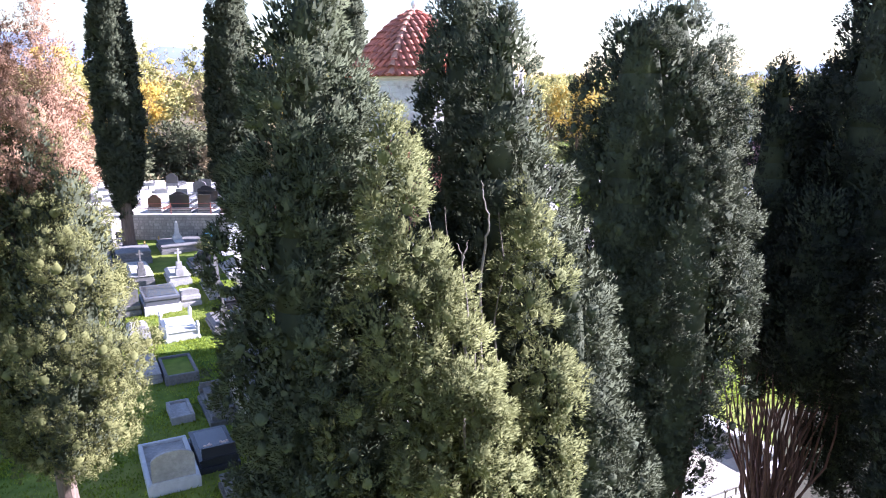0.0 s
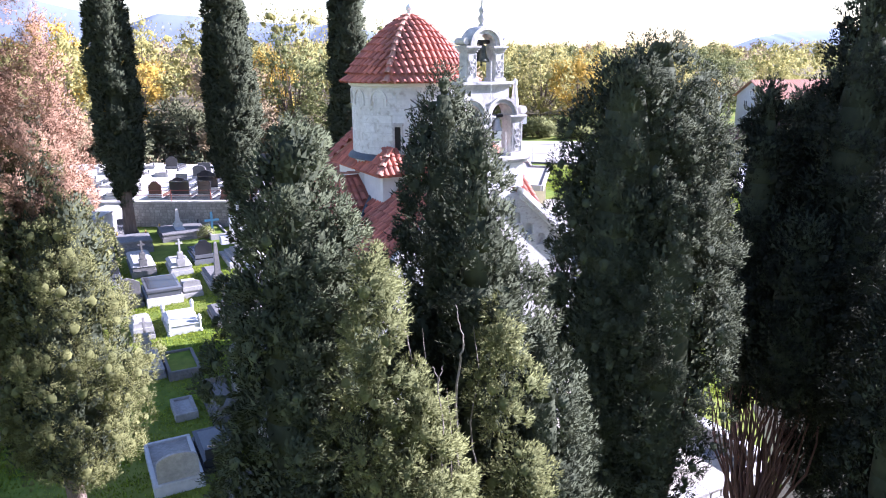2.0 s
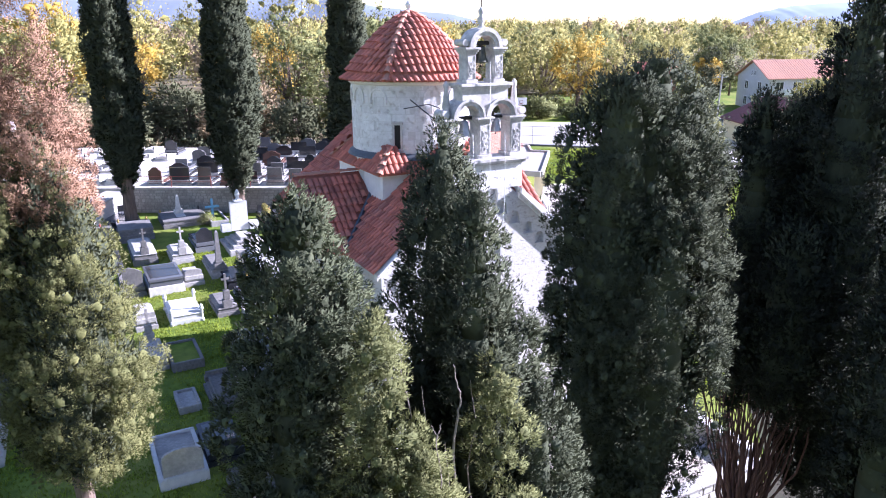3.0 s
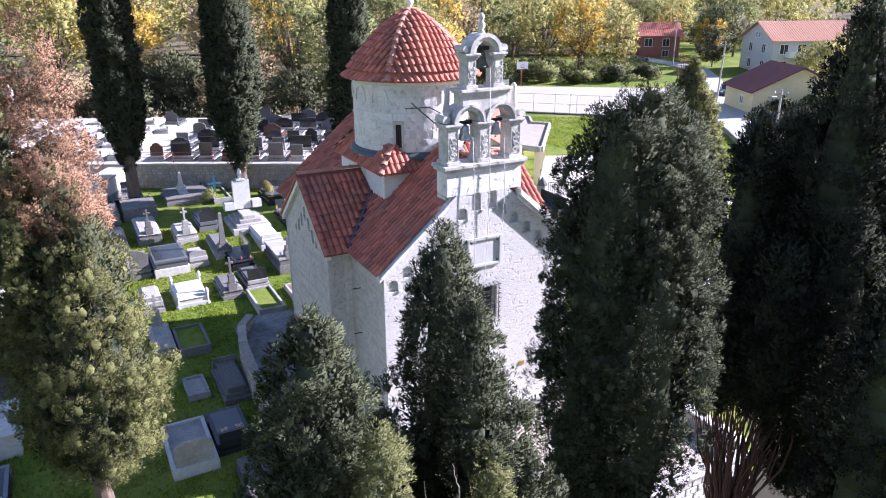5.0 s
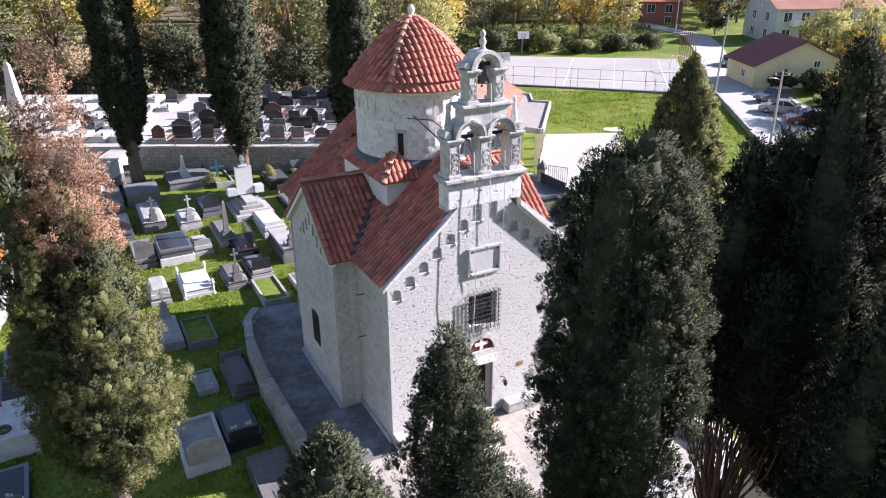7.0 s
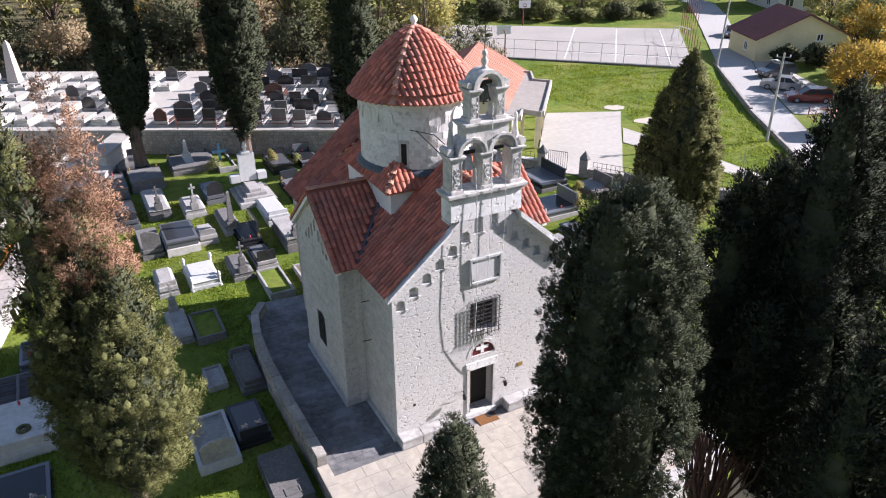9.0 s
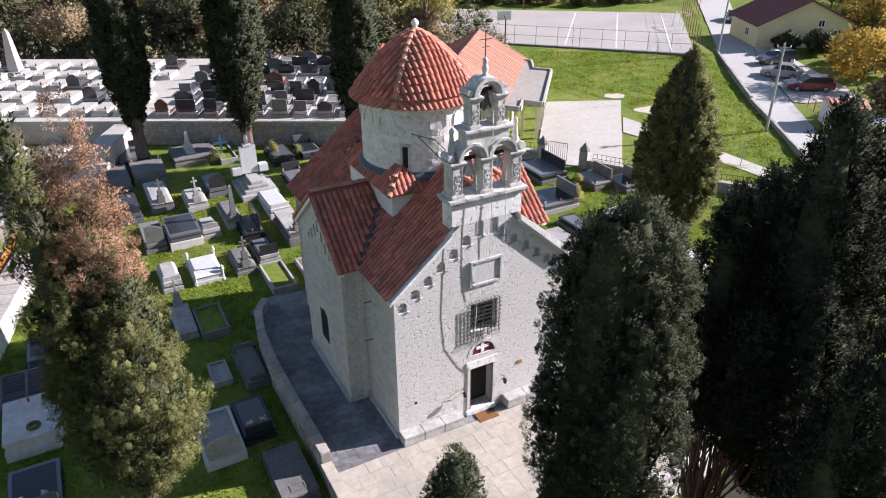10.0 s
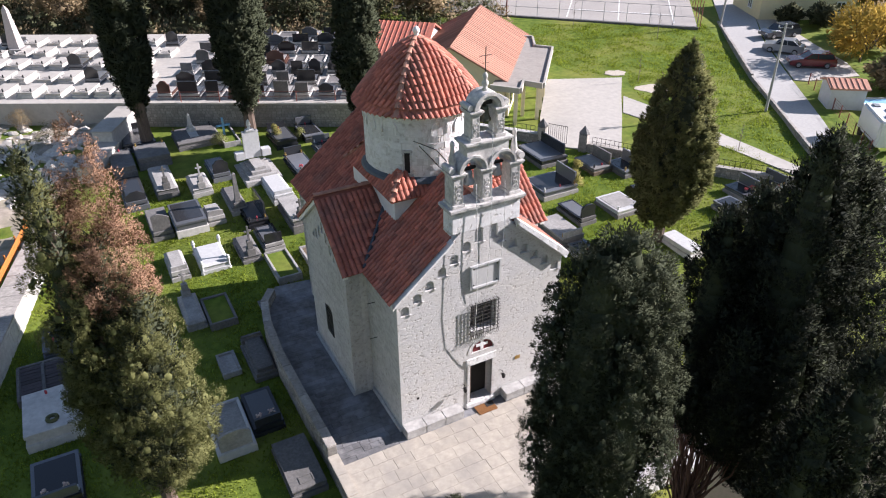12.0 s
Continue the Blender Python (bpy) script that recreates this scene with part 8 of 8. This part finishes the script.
# family monument: tall white stele on its podium
m = at_church(1.5, 28.6, 0.0)
m.translation.z = ground_z(m.translation.x, m.translation.y) + 0.8
st = thing("monument", "tall white marble stele with side blocks on a stepped podium", "monument", m)
bm = bmesh.new()
headstone(bm, 0, 0, 0.0, 1.15, 2.0, 0.3, "flat")
part("stele", bm, M["marble"], st)
bm = bmesh.new()
box(bm, -0.3, 0.3, -0.2, 0.2, 2.0, 2.14, 0.02)
lathe(bm, 0, 0, [(0.16, 2.14), (0.10, 2.3), (0.17, 2.45), (0.12, 2.7), (0.03, 2.85)], 10)
part("crown_ornament", bm, M["marble"], st)
for s in (-1, 1):
    bm = bmesh.new()
    box(bm, s * 0.95 - 0.33, s * 0.95 + 0.33, -0.3, 0.3, 0.0, 0.55, 0.03)
    part("side_block", bm, M["marble"], st)
# pale blue cross
m = at_church(0.8, 34.6, 0.0)
m.translation.z = ground_z(m.translation.x, m.translation.y)
cr = thing("grave_cross", "pale blue painted wooden grave cross", "cross", m)
bm = bmesh.new()
cross_bm(bm, 0, 0, -0.1, 1.75, 1.05, 0.14, 0.64)
part("cross", bm, M["blue"], cr)
# corner posts of the white marble tomb
for u in (-4.72, -3.18):
    for w in (17.5, 19.9):
        m = at_church(u, w, 0.0)
        m.translation.z = ground_z(m.translation.x, m.translation.y)
        pp = thing("corner_post", "small turned white marble corner post", "post", m, "posts round the marble tomb")
        bm = bmesh.new()
        lathe(bm, 0, 0, [(0.13, -0.1), (0.13, 0.12), (0.08, 0.16), (0.08, 0.62), (0.12, 0.68), (0.12, 0.74), (0.09, 0.80), (0.10, 0.86), (0.02, 0.96)], 12)
        part("shaft", bm, M["marble"], pp)

# ---- west edge: boundary wall, orange boards, rubble ----
stone_wall("wall_west", (-25.3, 39.5), (-21.2, 22.0), 1.3, -1.2, 0.55, "thick white rendered boundary wall with grey top", cap=0.1, capmat="wallstone", stone="whitewash", size=1.2, pieces=40, core="whitewash")
fence = thing("board_fence", "orange stained timber boards beside the boundary wall", "fence")
for k in range(4):
    bm = bmesh.new()
    box(bm, 0, 7.0, -0.02, 0.02, 0.0, 0.12, 0.005, pose(-26.4 + 0.06 * k, 39.2, 0.2 + 0.22 * k, 0, 0, -76))
    part("board", bm, M["orange"], fence)
for k in range(4):
    bm = bmesh.new()
    box(bm, -0.05, 0.05, 0.03, 0.11, -1.2, 0.9, 0.005, pose(-26.3 + 0.51 * k, 38.8 - 2.15 * k, 0.2, 0, 0, -76))
    part("post", bm, M["orange"], fence)


def build_rubble():
    rng = random.Random(3)
    v, f = [], []
    for k in range(900):
        x, y = rng.uniform(-42, -27.6), rng.uniform(36, 55)
        if x > -28 + (y - 55) * 0.1 and y < 44:
            continue
        s = 0.10 + 0.5 * rng.random() ** 3
        bm = bmesh.new()
        bmesh.ops.create_icosphere(bm, subdivisions=1, radius=s)
        n0 = len(v)
        for p in bm.verts:
            q = p.co * (0.7 + 0.6 * rng.random())
            v.append((x + q.x * 1.3, y + q.y, ground_z(x, y) + 0.05 + q.z * 0.7))
        for t in bm.faces:
            f.append([n0 + p.index for p in t.verts])
        bm.free()
    tagged(raw_mesh("rubble", np.array(v), np.array(f), M["rock"]), "scattered pale rubble and broken stone", "rubble", kind="stuff")


build_rubble()


def build_spoil():
    """Bare trampled earth with humps beyond the boundary wall."""
    xs, ys = np.arange(-46, -24.4, 0.45), np.arange(33, 57.5, 0.45)
    v = []
    for b in ys:
        for a in xs:
            edge = min(1.0, max(0.0, (-24.6 + (39.5 - b) * 0.0 - a) / 2.0)) * min(1.0, max(0.0, (b - 33) / 3)) * min(1.0, (57.4 - b) / 1.5)
            east = min(1.0, max(0.0, ((-26.0 + max(0.0, 39.5 - b) * 0.234) - a) / 1.2))
            hump = 0.35 + 0.9 * noise.noise(Vector((a * 0.3, b * 0.3, 7))) + 0.35 * noise.noise(Vector((a * 1.1, b * 1.1, 2)))
            v.append((a, b, ground_z(a, b) - 0.12 + 0.55 * max(-0.1, hump) * edge * east))
    nx = len(xs)
    f = [(j * nx + i, j * nx + i + 1, (j + 1) * nx + i + 1, (j + 1) * nx + i) for j in range(len(ys) - 1) for i in range(nx - 1)]
    ob = raw_mesh("bare_earth", np.array(v), np.array(f), M["earth"])
    ob.data.polygons.foreach_set("use_smooth", [True] * len(ob.data.polygons))
    tagged(ob, "pale bare earth with humps and scrub beyond the wall", "ground", kind="structure")


build_spoil()


def shrub(seed, x, y, r, h, mat, label, leaf=0.07, n=2200):
    rng = np.random.default_rng(seed)
    root = thing("shrub", label, "shrub", pose(x, y, ground_z(x, y)), "shrubs")
    bm = bmesh.new()
    rr = random.Random(seed)
    for k in range(7):
        a = k * 0.9
        tube(bm, [(0, 0, -0.1), (0.3 * r * math.cos(a), 0.3 * r * math.sin(a), h * 0.4), (0.7 * r * math.cos(a), 0.7 * r * math.sin(a), h * rr.uniform(0.6, 0.9))], 0.02, 0.006, 5)
    part("stems", bm, M["bark"], root)
    k = 14
    a, e = rng.random(k) * 6.28, rng.random(k)
    c = np.stack([np.cos(a) * r * 0.6 * (1 - e * 0.7), np.sin(a) * r * 0.6 * (1 - e * 0.7), h * (0.2 + 0.65 * e)], 1)
    d = c - np.array([0, 0, h * 0.2])
    d /= np.linalg.norm(d, axis=1, keepdims=True) + 1e-6
    v = leaf_cloud(rng, c, d, np.full(k, r * 0.42), np.full(k, r * 0.42), n // k, leaf, leaf * 0.6, 0.4)
    foliage("foliage", v, M[mat], root)


for k, (x, y, r, h, mat, text) in enumerate(((-23.7, 34.9, 0.75, 1.3, "leaf_green", "small round green shrub beside the white wall"), (-17.4, 51.2, 0.9, 1.0, "leaf_green", "low leafy shrub among the tombs"), (-13.2, 52.0, 0.6, 1.5, "leaf_olive", "yellowish shrub before the retaining wall"), (-11.5, 52.4, 0.7, 0.9, "leaf_green", "low leafy shrub before the retaining wall"), (-30.5, 52.0, 1.6, 1.8, "leaf_dark", "dark scrub bush on the rubble"), (-34.5, 54.5, 1.4, 1.5, "leaf_brown", "russet scrub bush on the rubble"), (9.0, 45.0, 0.6, 2.6, "leaf_olive", "slender young conifer among the tombs"))):
    shrub(70 + k, x, y, r, h, mat, text)

# coir mat before the door
m = at_church(3.85, -0.42, 0.004)
mat_root = thing("doormat", "orange-brown coir doormat before the church door", "doormat", m)
bm = bmesh.new()
box(bm, -0.46, 0.46, -0.28, 0.28, 0.0, 0.025, 0.008)
part("fibre_top", bm, M["mat"], mat_root)
bm = bmesh.new()
box(bm, 0.06, 0.44, 0.0, 0.26, 0.0255, 0.034, 0.004)
part("rubber_pad", bm, M["rubber"], mat_root, "dark rubber pad")


# details of the tombs nearest the half-dead cypress
def on_tomb(u, w, z):
    m = at_church(u, w, 0)
    m.translation.z = ground_z(m.translation.x, m.translation.y) + z
    return m


cover = thing("grave_cover", "weathered dark planks covering a twin grave frame", "grave cover", on_tomb(-13.45, 11.85, 0.325))
for s in (-1, 1):
    for k in range(9):
        bm = bmesh.new()
        box(bm, s * 0.53 - 0.44, s * 0.53 + 0.44, -1.13 + 0.25 * k + 0.01, -0.89 + 0.25 * k - 0.01, 0.0, 0.035 + 0.006 * (k % 3), 0.005)
        part("plank", bm, M["old_plank"], cover)
bm = bmesh.new()
box(bm, -0.07, 0.07, -1.2, 1.2, 0.0, 0.1, 0.01)
part("middle_beam", bm, M["greystone"], cover)
wreath = thing("wreath", "dark dried grave wreath lying on a white tomb", "wreath", on_tomb(-13.1, 7.9, 0.95))
bm = bmesh.new()
tube(bm, [(0.2 * math.cos(6.283 * k / 16), 0.2 * math.sin(6.283 * k / 16), 0.05) for k in range(17)], 0.09, seg=7)
part("ring", bm, M["leaf_dark"], wreath)

# ---- meadow grass ----
def grass_field(name, label, x0, x1, y0, y1, count, height, seed, keep, wide=0.022):
    """Short blades scattered in uneven patches over the ground sheet."""
    rng = np.random.default_rng(seed)
    x, y = x0 + (x1 - x0) * rng.random(count), y0 + (y1 - y0) * rng.random(count)
    patch = 0.5 + 0.5 * np.sin(x * 1.3 + 2 * np.sin(y * 0.7)) * np.sin(y * 1.1 + 1.5 * np.sin(x * 0.9))
    ok = (rng.random(count) < 0.35 + 0.65 * patch) & keep(x, y)
    x, y, patch = x[ok], y[ok], patch[ok]
    z = np.array([ground_z(a, b) + noise.noise(Vector((a * 0.22, b * 0.22, 0))) * 0.05 + noise.noise(Vector((a * 0.9, b * 0.9, 3))) * 0.02 for a, b in zip(x, y)]) - 0.015
    n = len(x)
    a = rng.random(n) * 6.283
    h = height * (0.5 + 0.8 * rng.random(n)) * (0.6 + 0.7 * patch)
    w = wide * (1 + rng.random(n))
    lean = rng.normal(size=(n, 2)) * 0.35 * h[:, None]
    p = np.stack([x, y, z], 1)
    s = np.stack([np.cos(a) * w, np.sin(a) * w, 0 * a], 1)
    tip = p + np.concatenate([lean, h[:, None]], 1)
    v = np.stack([p - s, p + s, tip], 1).reshape(-1, 3)
    ob = raw_mesh(name, v, np.arange(len(v)).reshape(-1, 3), M["blade"])
    tagged(ob, label, "grass", kind="stuff")


def off_terrace(x, y):
    c, s = math.cos(radians(28.016)), math.sin(radians(28.016))
    u, w = (x + 1.913) * c + (y - 21.877) * s, -(x + 1.913) * s + (y - 21.877) * c
    return ~((u > -3.2) & (u < 10.8) & (w > -6.8) & (w < 11.8))


grass_field("meadow_grass", "short bright green grass between the tombs", -24, -1.5, 12, 46, 150000, 0.11, 31, off_terrace)
grass_field("meadow_grass", "short bright green grass beside the burial plots", 4, 24, 28, 52, 70000, 0.12, 32, off_terrace)
def open_lawn(x, y):
    on_path = y < 48.4 + (26.6 - x) * 1.62
    bare = (np.hypot(x - 16.9, y - 70.2) < 1.3) | (np.hypot(x - 19.6, y - 65.4) < 1.9) | (np.hypot(x - 22.4, y - 53.0) < 0.9)
    return (x < 27.4 + (y - 50) * 0.11) & ((x > 17.6) | (y > 69.5)) & ~on_path & ~bare


grass_field("meadow_grass", "tufted bright lawn grass beyond the wall", 10, 31, 47, 88, 60000, 0.14, 33, open_lawn, 0.04)

# ---- paving stones last ----
build_paving()
